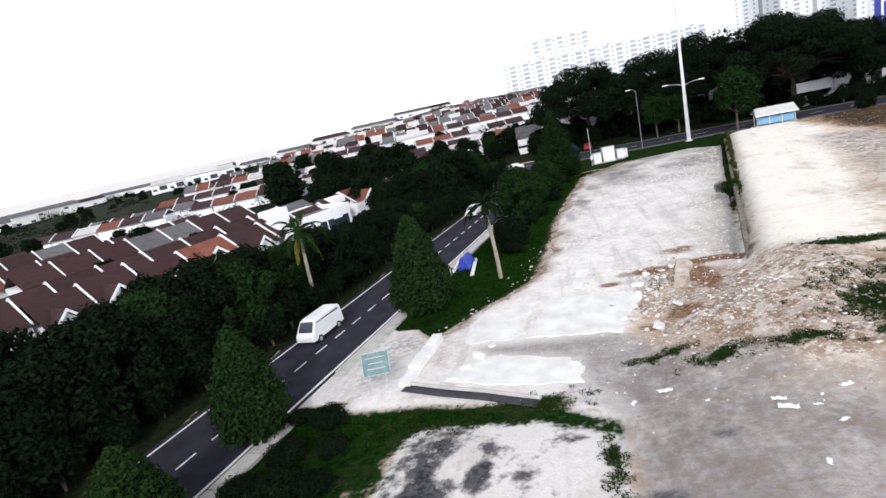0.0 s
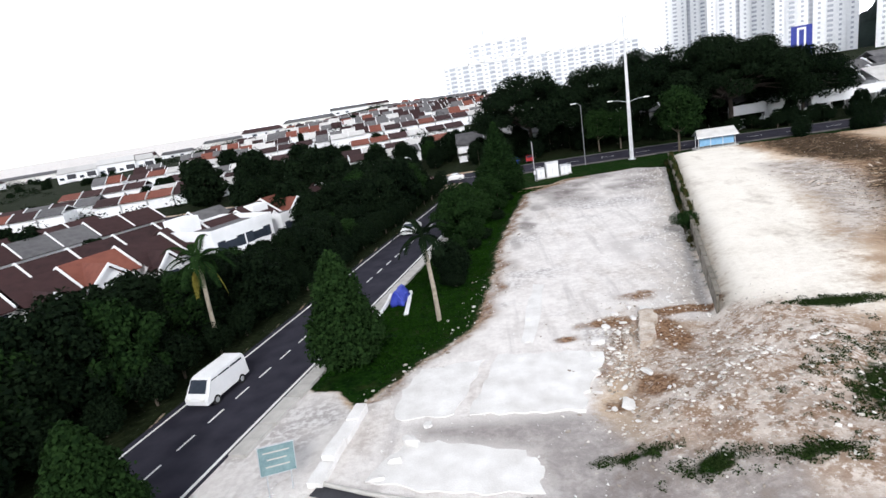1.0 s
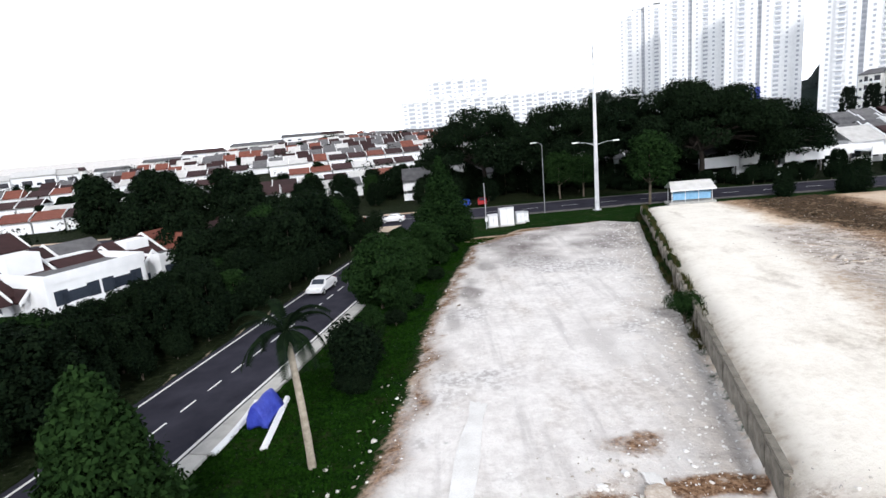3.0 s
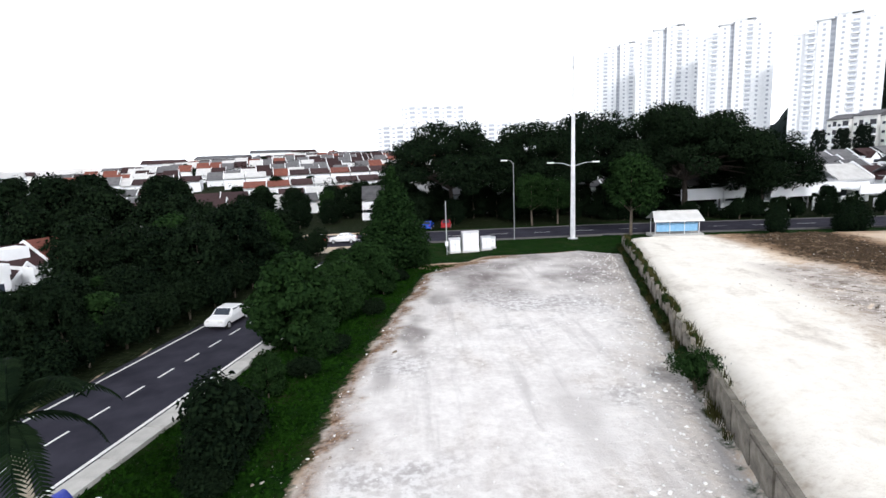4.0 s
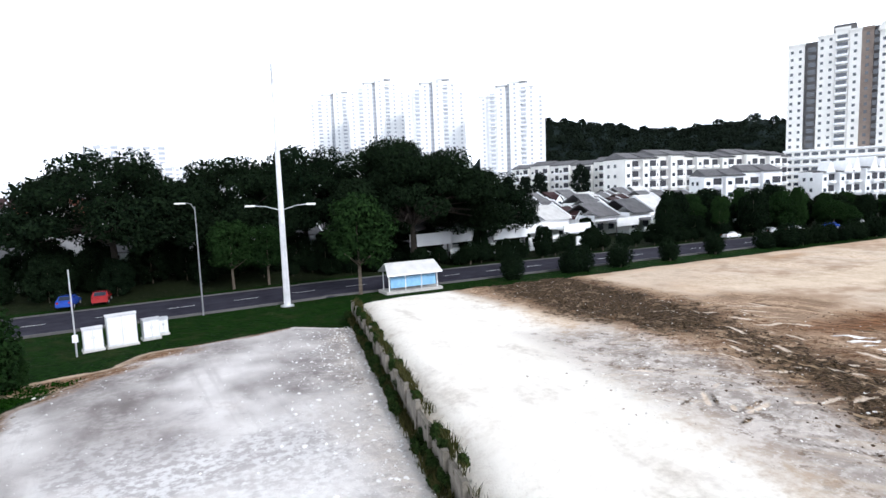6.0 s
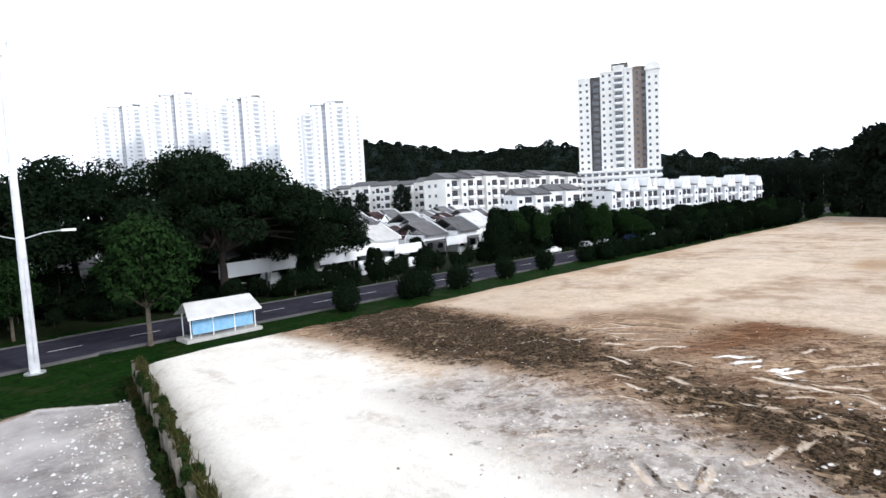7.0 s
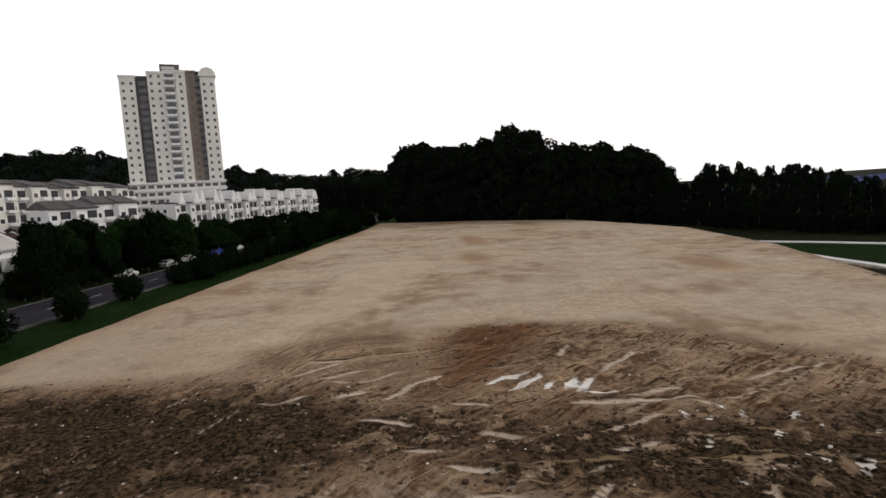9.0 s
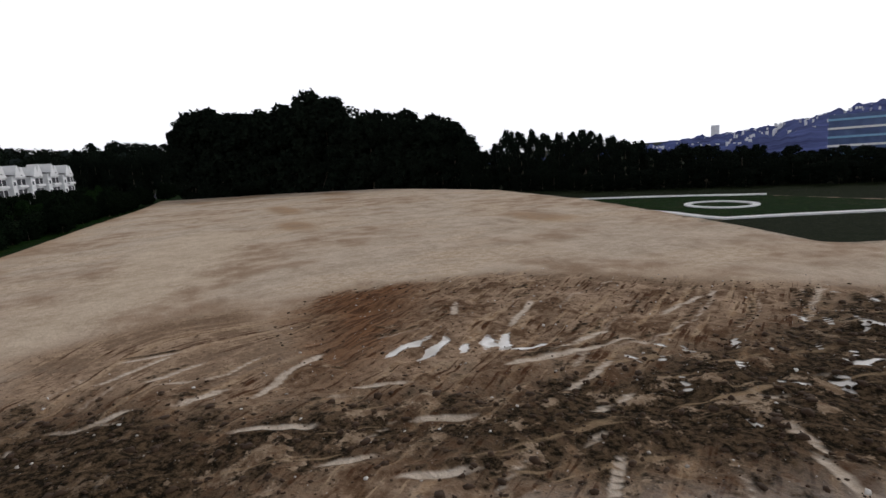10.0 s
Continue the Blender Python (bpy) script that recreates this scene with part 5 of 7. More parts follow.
# grey bays of the far towers, haze mixed into the paint colour
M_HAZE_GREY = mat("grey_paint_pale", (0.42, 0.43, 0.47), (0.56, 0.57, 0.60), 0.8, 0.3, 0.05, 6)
# the lone tower beside the townhouses; its front looks back over the field
ang = math.degrees(math.atan2(171.8 - 213.0, 325.6 - 310.2))
big = tower("apartment_tower", "tall cream apartment tower with balconies and an arched gable", 318.0, 192.4, ang,
            [(-19.0, 7.0, 0.0, 0.93, "plain"), (-12.5, 6.0, -1.5, 0.93, "dark"), (-6.5, 7.0, 0.6, 0.955, "plain"), (-0.2, 5.6, 0.0, 0.985, "balcony"),
             (5.0, 4.6, 0.8, 0.965, "plain"), (9.6, 4.6, 0.6, 0.965, "brown"), (13.0, 2.2, -1.2, 0.965, "dark"), (17.6, 7.0, 1.6, 0.94, "plain")], 83.0, 23, M_CREAM)
gable = Shape()
arc = [(17.6 + 4.2 * math.cos(a), 77.8 + 4.4 * math.sin(a)) for a in np.linspace(0, math.pi, 9)]
gable.prism(arc, -2.2, 6.0)
part("gable", gable, M_CREAM, big, "arched roof gable")
part("roof_house", Shape().box(-4, 2, 78, 5, 12, 84.0), M_GREY_PAINT, big)
podium = Shape().box(-22.5, -4, -3, 21.5, 18, 25.0)
part("podium", podium, M_CREAM, big)
pw = window_mesh(2.6, 1.6)
for f in range(6):
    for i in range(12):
        part("window", pw, None, big, m=pose(-20.5 + 3.7 * i, -4, 3.5 + 3.7 * f))
ledge = ledge_mesh(45.0, 0.6, 0.9, "ledge")
for f in range(6):
    part("ledge", ledge, None, big, m=pose(-0.5, -4, 5.6 + 3.7 * f))

FAR_WINGS = [(-26.5, 9.0, -2.0, 0.90, "plain"), (-18.0, 8.0, 0.0, 0.95, "balcony"), (-10.0, 8.0, 1.0, 0.975, "plain"), (-4.2, 3.6, -1.5, 0.99, "dark"), (2.2, 9.2, 1.4, 1.0, "plain"), (9.8, 6.0, 0.0, 0.985, "balcony"), (17.0, 8.4, 0.6, 0.96, "plain"), (25.2, 8.0, -1.4, 0.91, "plain")]
tower("apartment_tower", "pale high-rise apartment tower in the haze", 330, 465, -41, FAR_WINGS, 106.0, 27, M_WHITE, glass=M_GLASS_HAZED)
tower("apartment_tower", "pale high-rise apartment tower in the haze", 292, 538, -33, FAR_WINGS, 119.0, 30, M_WHITE, glass=M_GLASS_HAZED)
tower("apartment_tower", "pale high-rise apartment tower in the haze", 260, 603, -26, FAR_WINGS, 129.0, 32, M_WHITE, glass=M_GLASS_HAZED)
tower("apartment_tower", "pale high-rise apartment tower in the haze", 240, 676, -22, FAR_WINGS, 127.0, 31, M_WHITE, glass=M_GLASS_HAZED)


def flats(name, label, x0, y0, x1, y1, h, floors, depth, roof, gables=0, material=M_CREAM, base=-0.5, glass=None, bay_w=8.0):
    """A long low block from (x0, y0) to (x1, y1), its front on the right-hand side of that line."""
    length = math.hypot(x1 - x0, y1 - y0)
    t = thing(name, label, "apartment block", pose((x0 + x1) / 2, (y0 + y1) / 2, base, 0, 0, math.degrees(math.atan2(y1 - y0, x1 - x0))))
    n = max(2, round(length / bay_w))
    bay = length / n
    fh = h / floors
    # without glass, the balcony panel is a flush dark plate painted as recess shade
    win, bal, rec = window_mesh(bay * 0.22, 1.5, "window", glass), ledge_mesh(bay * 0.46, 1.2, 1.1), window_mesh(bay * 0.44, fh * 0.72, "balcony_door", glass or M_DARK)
    for i in range(n):
        off = -length / 2 + bay * (i + 0.5)
        fwd = 2.2 if i % 2 else 0.0
        lift = (0.0, 1.3, 0.6)[(i // 2) % 3]
        part("bay", Shape().box(off - bay / 2 + 0.02, -fwd, -6, off + bay / 2 - 0.02, depth, h + lift), material, t)
        part("eave_board", Shape().box(off - bay / 2 - 0.1, -fwd - 0.7, h + lift, off + bay / 2 + 0.1, depth * 0.4, h + lift + 0.35), roof, t)
        part("roof_slope", Shape().prism([(-fwd - 0.9, h + lift + 0.35), (depth / 2, h + lift + (1.2 if gables else 3.2)), (depth + 0.8, h + lift + 0.35)], off - bay * 0.49, off + bay * 0.49), roof, t, m=Matrix(((0, 1, 0, 0), (1, 0, 0, 0), (0, 0, 1, 0), (0, 0, 0, 1))))
        for f in range(floors):
            part("window", win, None, t, m=pose(off - bay * 0.28, -fwd, f * fh + 1.0))
            part("balcony", bal, None, t, m=pose(off + bay * 0.2, -fwd, f * fh + 0.05))
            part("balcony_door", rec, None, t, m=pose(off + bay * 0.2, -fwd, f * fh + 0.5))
        if gables:
            part("gable", Shape().prism([(off - bay * 0.36, h - 0.2), (off - bay * 0.03, h + lift + 4.6), (off + bay * 0.03, h + lift + 4.6), (off + bay * 0.36, h - 0.2)], -fwd - 0.95, depth * 0.35), M_WHITE, t)
    for f in range(floors):
        part("window", win, None, t, m=pose(-length / 2, depth * 0.45, f * fh + 1.0, 0, 0, -90))
        part("window", win, None, t, m=pose(-length / 2, depth * 0.75, f * fh + 1.0, 0, 0, -90))
    return t


flats("apartment_block", "four-storey cream walk-up flats with balconies", 248, 362, 268, 268, 24.0, 5, 14, M_ROOF_GREY)
flats("apartment_block", "long five-storey cream flats with a grey tiled roof", 203, 224, 304, 209, 22.5, 5, 15, M_ROOF_GREY)
flats("townhouse_row", "white three-storey townhouses with pointed gables", 262, 173, 377, 134, 13.6, 3, 12, M_ROOF_GREY, 1, M_WHITE, bay_w=6.4)
flats("townhouse_row", "white gabled house with a dark sloping roof", 216, 195, 244, 181, 13.5, 3, 12, M_ROOF_GREY, 0, M_WHITE)
flats("condominium", "pale long condominium block on the skyline", -38, 668, 185, 690, 42.0, 9, 18, M_ROOF_PALE, 1, M_WHITE, 2.0, M_GLASS_HAZED, 15.0)
cnd = flats("condominium", "pale stepped condominium centre block", -8, 684, 62, 694, 64.0, 13, 18, M_ROOF_PALE, 1, M_WHITE, 2.0, M_GLASS_HAZED, 15.0)
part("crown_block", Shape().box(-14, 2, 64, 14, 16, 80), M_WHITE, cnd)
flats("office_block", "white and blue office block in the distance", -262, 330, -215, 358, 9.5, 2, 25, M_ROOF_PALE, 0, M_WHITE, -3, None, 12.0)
flats("office_block", "pale hazy high-rise far off", -560, 360, -530, 375, 34.0, 9, 25, M_GREY_PAINT, 0, M_WHITE, -3, M_GLASS_HAZED, 12.0)
blue_house = thing("blue_building", "small deep blue building with a white arch behind trees", "building", pose(253, 487, 0, 0, 0, -28))
part("wall", Shape().box(-7, -5, -2, 7, 8, 25), M_BLUE_DEEP, blue_house)
part("arch", Shape().box(-3, -5.4, 8, -1.6, -4.9, 22).box(1.6, -5.4, 8, 3, -4.9, 22).box(-3, -5.4, 22, 3, -4.9, 23.6), M_WHITE, blue_house)


def house_proto(name, label, w, d, h, roof_mat, seed, wall_mat=M_WHITE, storeys=2, porch=True, category="house", far=False):
    """A terrace house; front faces -y, ridge along x."""
    t = thing(name, label, category)
    part("wall", Shape().box(-w / 2, 0, -1.5, w / 2, d, h), wall_mat, t)
    rise = d * 0.28
    rf = Shape().prism([(-0.9, h - 0.25), (d / 2, h + rise), (d + 0.9, h - 0.25), (d + 0.9, h - 0.05), (d / 2, h + rise + 0.22), (-0.9, h - 0.05)], 0, 1)
    rf.v = [(-(w / 2 + 0.02) + (w + 0.04) * yy, xx, zz) for xx, yy, zz in rf.v]
    part("roof", rf, roof_mat, t)
    part("party_wall", Shape().prism([(-0.7, h - 0.2), (d / 2, h + rise + 0.1), (d + 0.7, h - 0.2), (d + 0.7, h + 0.3), (d / 2, h + rise + 0.62), (-0.7, h + 0.3)], 0, 1), M_WHITE, t,
         m=Matrix(((0, 0.24, 0, w / 2 - 0.12), (1, 0, 0, 0), (0, 0, 1, 0), (0, 0, 0, 1))))
    win = window_mesh(w * 0.26, 1.3)
    for f in range(0 if far else storeys):
        for sx in (-0.25, 0.25):
            part("window", win, None, t, m=pose(sx * w, 0, f * 3.0 + 1.0))
    if porch:
        part("porch", Shape().box(-w / 2 + 0.1, -5.2, 2.5, w / 2 - 0.1, 0, 2.72).box(-w / 2 + 0.3, -5.1, -1.0, -w / 2 + 0.5, -4.9, 2.5).box(w / 2 - 0.5, -5.1, -1.0, w / 2 - 0.3, -4.9, 2.5), M_WHITE if seed % 2 else roof_mat, t)
    return t


H_RED = house_proto("terrace_house", "white terrace house with an orange-red tiled roof", 9.0, 10, 5.8, M_ROOF_RED, 1)
def front_gable(t, w, d, h, roof_mat):
    """A forward wing whose gable looks to the road, with white barge boards."""
    part("wing", Shape().box(-w * 0.42, -2.6, -1.5, w * 0.1, 0.0, h), M_WHITE, t)
    part("wing_roof", Shape().prism([(-w * 0.5, h - 0.3), (-w * 0.16, h + 2.3), (w * 0.18, h - 0.3), (w * 0.18, h - 0.1), (-w * 0.16, h + 2.55), (-w * 0.5, h - 0.1)], -3.0, d * 0.4), roof_mat, t)
    part("barge_board", Shape().prism([(-w * 0.52, h - 0.5), (-w * 0.16, h + 2.2), (w * 0.2, h - 0.5), (w * 0.2, h - 0.05), (-w * 0.16, h + 2.7), (-w * 0.52, h - 0.05)], -3.25, -3.0), M_WHITE, t)
    part("gable_wall", Shape().prism([(-w * 0.42, h), (-w * 0.16, h + 2.0), (w * 0.1, h)], -2.6, -0.1), M_WHITE, t)
    part("window", window_mesh(w * 0.3, 1.4), None, t, m=pose(-w * 0.16, -2.6, h - 2.2))


front_gable(H_RED, 9.0, 10, 5.8, M_ROOF_RED)
part("porch_roof", Shape().prism([(-5.6, 2.6), (-5.6, 2.8), (0.2, 4.2), (0.2, 3.9)], 0.3, 4.5), M_ROOF_RED, H_RED, m=Matrix(((0, 1, 0, 0), (1, 0, 0, 0), (0, 0, 1, 0), (0, 0, 0, 1))))
H_DARK = house_proto("terrace_house", "white terrace house with a dark maroon roof", 7.5, 11, 5.8, M_ROOF_MAROON, 2)
front_gable(H_DARK, 7.5, 11, 5.2, M_ROOF_MAROON)
H_WHITE = house_proto("terrace_house", "large white house with a flat grey roof", 12.0, 12, 6.6, M_ROOF_GREY, 3)
for o in list(H_WHITE.children):
    if o.name.split(".")[0] in ("roof", "party_wall"):
        bpy.data.objects.remove(o)
part("roof", Shape().box(-5.7, 0.3, 6.5, 5.7, 11.7, 6.72), M_ROOF_GREY, H_WHITE, "flat dark grey roof")
part("parapet", Shape().box(-6.1, -0.1, 6.4, 6.1, 0.25, 7.5).box(-6.1, 11.75, 6.4, 6.1, 12.1, 7.5).box(-6.1, 0.25, 6.4, -5.75, 11.75, 7.5).box(5.75, 0.25, 6.4, 6.1, 11.75, 7.5), M_WHITE, H_WHITE)
win = window_mesh(1.5, 1.7)
for sx in (-4.6, -0.9, 0.9, 4.6):
    part("window", win, None, H_WHITE, m=pose(sx, 0, 3.9))
part("awning", Shape().box(-5.0, -0.9, 3.0, 5.0, 0.0, 3.15), M_WHITE, H_WHITE)
part("stair_house", Shape().box(-5.4, 8.0, 6.6, -1.5, 11.6, 9.2), M_WHITE, H_WHITE)
H_LOW = house_proto("terrace_house", "white terrace house with carport and faded grey roof", 7.5, 8, 4.3, M_ROOF_PALE, 3, storeys=1)
part("fascia", Shape().box(-3.7, -5.4, 1.9, 3.7, -5.2, 3.5), M_WHITE, H_LOW, "tall white carport fascia")
for sx in (-3.7, 1.6):
    part("fence_wall", Shape().box(sx, -8.2, -0.6, sx + 2.1, -8.0, 1.5), M_WHITE, H_LOW, "white front fence wall")
H_LOWG = house_proto("terrace_house", "white terrace house with carport and dark grey roof", 7.5, 8, 3.9, M_ROOF_GREY, 2, storeys=1)
part("fascia", Shape().box(-3.7, -5.4, 1.9, 3.7, -5.2, 3.5), M_WHITE, H_LOWG, "white carport fascia")
for sx in (-3.7, 1.6):
    part("fence_wall", Shape().box(sx, -8.2, -0.6, sx + 2.1, -8.0, 1.5), M_WHITE, H_LOWG, "white front fence wall")
H_FAR = house_proto("terrace_house", "white terrace house with a faded grey roof", 8.0, 10, 5.8, M_ROOF_GREY, 4, porch=False, far=True)
H_FARR = house_proto("terrace_house", "white terrace house with a weathered red roof", 8.0, 10, 5.8, M_ROOF_RED, 6, porch=False, far=True)
H_FARD = house_proto("terrace_house", "white terrace house with a dark maroon roof", 8.0, 10, 5.8, M_ROOF_MAROON, 6, porch=False, far=True)
H_PALE = house_proto("terrace_house", "white terrace house with a bleached pale roof", 8.0, 10, 5.8, M_ROOF_PALE, 6, porch=False, far=True)

# the near row beyond the wood, its fronts towards the side road
row = [(H_DARK, 8.0), (H_DARK, 8.0), (H_DARK, 8.0), (H_DARK, 8.0), (H_DARK, 8.0), (H_RED, 9.5), (H_DARK, 8.0), (H_DARK, 8.0), (H_DARK, 8.0), (H_DARK, 8.0), (H_RED, 9.0), (H_DARK, 8.0)]
along, dx, dy = 0.0, 0.43, 0.903
for proto, w in row + row[:3]:
    w *= 0.8
    along += w / 2
    x, y = -64.5 + dx * along, 36.0 + dy * along
    step = (0.0, 1.1, -0.7, 0.5, -1.2)[int(along / 6) % 5]
    put(proto, used, x - 0.9 * step, y + 0.43 * step, -2.7 + 0.35 * step, s=0.8, turn=64.5, group="near terrace row")
    along += w / 2
put(H_WHITE, used, -37.5, 81.5, -2.7, s=0.9, turn=64.5, group="near terrace row")
put(H_WHITE, used, -32.6, 93.0, -2.7, s=0.78, turn=64.5, group="near terrace row")
put(H_DARK, used, -29.6, 101.0, -2.7, s=0.8, turn=64.5, group="near terrace row")
for r in range(1, 9):
    along = rnd.uniform(0, 5) - 25 - 6 * r
    for i in range(16):
        w = 6.5
        along += w
        if rnd.random() < 0.08:
            continue
        x, y = -64 - 17.0 * r + dx * along, 40 + 4 * r + dy * along
        put((H_FARD, H_FARD, H_FAR, H_FARD, H_FARD, H_FARD, H_FARR, H_FAR)[rnd.randrange(8)], used, x, y, -2.7, s=0.8, turn=64.5 + (180 if r % 2 else 0), group="terrace rows")
# roofs beyond the junction, up to the skyline
for r in range(4):
    y0 = 172 + 20 * r + (r // 3) * 12
    for i in range(19):
        x = -150 + 6.6 * i + 6 * r + (i // 6) * 7
        if rnd.random() < 0.06:
            continue
        put((H_FARR, H_FAR, H_FARD, H_FARD, H_PALE)[rnd.randrange(5)], used, x, y0 + 0.25 * x, z_at(x, y0 + 0.25 * x), s=0.8, sz=0.52, turn=14 + (180 if r % 2 else 0), group="terraces beyond the junction")
# the terraces beyond those, past counting
far_walls, far_roofs = Shape(), {"red": Shape(), "maroon": Shape(), "grey": Shape(), "pale": Shape()}


def far_house(x, y, z, w, d, h, turn, roof):
    c, k = math.cos(turn), math.sin(turn)

    def at(px, py, pz):
        return (x + c * px - k * py, y + k * px + c * py, z + pz)

    e, top = 0.7, h + d * 0.34
    far_walls.add([at(px, py, pz) for pz in (-2, h) for px, py in ((-w / 2, 0), (w / 2, 0), (w / 2, d), (-w / 2, d))],
                  [(0, 1, 5, 4), (1, 2, 6, 5), (2, 3, 7, 6), (3, 0, 4, 7)])
    roof.add([at(-w / 2, -e, h), at(w / 2, -e, h), at(w / 2, d / 2, top), at(-w / 2, d / 2, top), at(w / 2, d + e, h), at(-w / 2, d + e, h)],
             [(0, 1, 2, 3), (3, 2, 4, 5), (0, 3, 5), (1, 4, 2), (0, 5, 4, 1)])
    far_walls.add([at(w / 2 - 0.1, -e, h + 0.15), at(w / 2 + 0.15, -e, h + 0.15), at(w / 2 + 0.15, d / 2, top + 0.3), at(w / 2 - 0.1, d / 2, top + 0.3)], [(0, 1, 2, 3)])


fh = random.Random(77)
for r in range(4, 19):
    y0 = 172 + 17 * r + (r // 3) * 9
    for i in range(34):
        x = -175 + 5.3 * i + 6 * r + (i // 7) * 5 + fh.uniform(-0.3, 0.3)
        if fh.random() < 0.1 or x > 30:
            continue
        y = y0 + 0.25 * x + 0.6 * fh.uniform(-1, 1)
        far_house(x, y, z_at(x, y), 5.3, 7.6, fh.uniform(1.9, 3.0), radians(14 + fh.uniform(-2, 2)), far_roofs[fh.choice(("red", "maroon", "maroon", "grey", "grey", "pale"))])
far_terraces = thing("distant_terraces", "crowded white terrace houses with red and grey roofs far off", "houses", kind="stuff")
part("wall", far_walls, M_WHITE, far_terraces)
for key, material in (("red", M_ROOF_RED), ("maroon", M_ROOF_MAROON), ("grey", M_ROOF_GREY), ("pale", M_ROOF_PALE)):
    part("roof", far_roofs[key], material, far_terraces)

# houses behind the main road, right of the big trees
for i, (proto, dy) in enumerate(((H_LOWG, 0.0), (H_LOW, 2.5), (H_LOWG, 0.6), (H_LOWG, 4.5), (H_LOW, 1.2), (None, 0), (H_LOWG, 3.2), (H_LOWG, 0.4), (H_LOW, 2.0), (None, 0), (H_LOWG, 1.0))):
    x = 56 + 9.2 * i
    if proto:
        put(proto, used, x, 146.5 + 0.12 * (x - 56) + dy, s=1.15, sz=1.25 * rnd.uniform(0.9, 1.1), turn=rnd.uniform(-3, 3) + 6, group="bungalow terraces")
    else:
        put(GARDEN, used, x, 147 + 0.12 * (x - 56), s=0.6, turn=x, group="garden trees")
for r, (y0, x0, n) in enumerate(((166, 66, 16), (186, 92, 14), (208, 120, 10))):
    for i in range(n):
        if rnd.random() < 0.18:
            continue
        proto = (H_LOW, H_LOWG, H_LOWG, H_LOWG, H_DARK)[rnd.randrange(5)]
        put(proto, used, x0 + 7.6 * i, y0 + 0.12 * (7.6 * i) + rnd.uniform(-2.5, 2.5), s=0.75 if proto is H_DARK else 1.0, sz=(0.7 if proto is H_DARK else 1.0) * rnd.uniform(0.88, 1.15), turn=rnd.uniform(-5, 5) + 6, group="bungalow terraces")
put(H_DARK, used, 108.0, 163.0, s=0.72, turn=8, group="bungalow terraces")
for i in range(5):
    put((H_LOWG, H_LOW)[i % 2], used, -6 + 8.4 * i, 158 + 1.2 * i, -0.5, turn=4, group="bungalow terraces")
for i in range(12):
    if i % 5 == 3:
        continue
    put((H_LOWG, H_LOWG, H_LOW)[i % 3], used, -2 + 7.6 * i, 166 + 2 * (i % 4), -0.5, turn=4 + rnd.uniform(-2, 2), group="bungalow terraces")



def far_row(x, y, length, turn, h, roof, wall=M_WHITE):
    """A long distant row of shops or houses."""
    z = z_at(x, y) - 0.6
    t = thing("distant_row", "long pale row of buildings on the skyline", "building row", pose(x, y, z, 0, 0, turn), "skyline rows")
    part("wall", Shape().box(-length / 2, 0, -4, length / 2, 12, h), wall, t)
    part("roof", Shape().prism([(-0.8, h), (6, h + 2.6), (12.8, h)], -length / 2 - 0.5, length / 2 + 0.5), roof, t, m=Matrix(((0, 1, 0, 0), (1, 0, 0, 0), (0, 0, 1, 0), (0, 0, 0, 1))))
    for f in range(int(h // 3.4)):
        for k in range(int(length // 9)):
            if rnd.random() < 0.7:
                part("window", WIN_FAR, None, t, m=pose(-length / 2 + 4.5 + 9 * k + rnd.uniform(-1.5, 1.5), 0, f * 3.4 + 0.9))
    return t


WIN_FAR = window_mesh(3.2, 1.4)
for i in range(22):
    b = -80 + 3.7 * i + rnd.uniform(-0.8, 0.8)
    d = 450 + 60 * (i % 4) + rnd.uniform(-20, 20)
    far_row(d * math.sin(radians(b)), d * math.cos(radians(b)), rnd.uniform(24, 60), -b + rnd.uniform(-35, 35), rnd.choice((3.4, 4.4, 5.2, 5.2, 6.9)), (M_ROOF_GREY, M_ROOF_MAROON, M_ROOF_GREY)[i % 3], (M_WHITE, M_CREAM)[i % 2])
# trees among the houses
for i in range(80):
    r, along = rnd.randrange(1, 8), rnd.uniform(-30, 75)
    x, y = -56 - 17.0 * r + 0.43 * along, 40 + 4 * r + 0.903 * along
    put(GARDEN, used, x + rnd.uniform(-2, 2), y, -2.7, s=rnd.uniform(0.4, 0.75), turn=rnd.uniform(0, 360), group="garden trees")
for i in range(55):
    r = rnd.randrange(0, 11)
    x = -140 + 130 * rnd.random() + 6 * r
    y = 180 + 20 * r + (r // 3) * 12 + 0.25 * x + rnd.uniform(-3, 3)
    put(GARDEN, used, x, y, z_at(x, y) - 0.4, s=rnd.uniform(0.4, 0.8), turn=rnd.uniform(0, 360), group="garden trees")
for i in range(92):
    r, a = 95 + 520 * rnd.random() ** 0.9, radians(rnd.uniform(-80, 2))
    x, y = r * math.sin(a), 20 + r * math.cos(a)
    if x > road_x(y) - 30 and y < 175:
        continue
    put(GARDEN, used, x, y, -2.0, s=rnd.uniform(0.6, 1.0), turn=rnd.uniform(0, 360), group="garden trees")
for x, y, s in ((-62, 150, 1.5), (-72, 140, 1.5), (-52, 158, 1.4), (-80, 152, 1.5), (-45, 146, 1.3), (-95, 205, 1.4), (-60, 300, 1.8), (-70, 310, 1.7)):
    put(GARDEN, used, x, y, -1.0, s=s, turn=x * 3, group="tree clump")
for i in range(26):
    x = 120 + 9 * i + rnd.uniform(-4, 4)
    put(GARDEN, used, x, rnd.uniform(150, 200) - 0.12 * (x - 100), -0.5, s=rnd.uniform(0.7, 1.1) * low(x), turn=rnd.uniform(0, 360), group="garden trees")
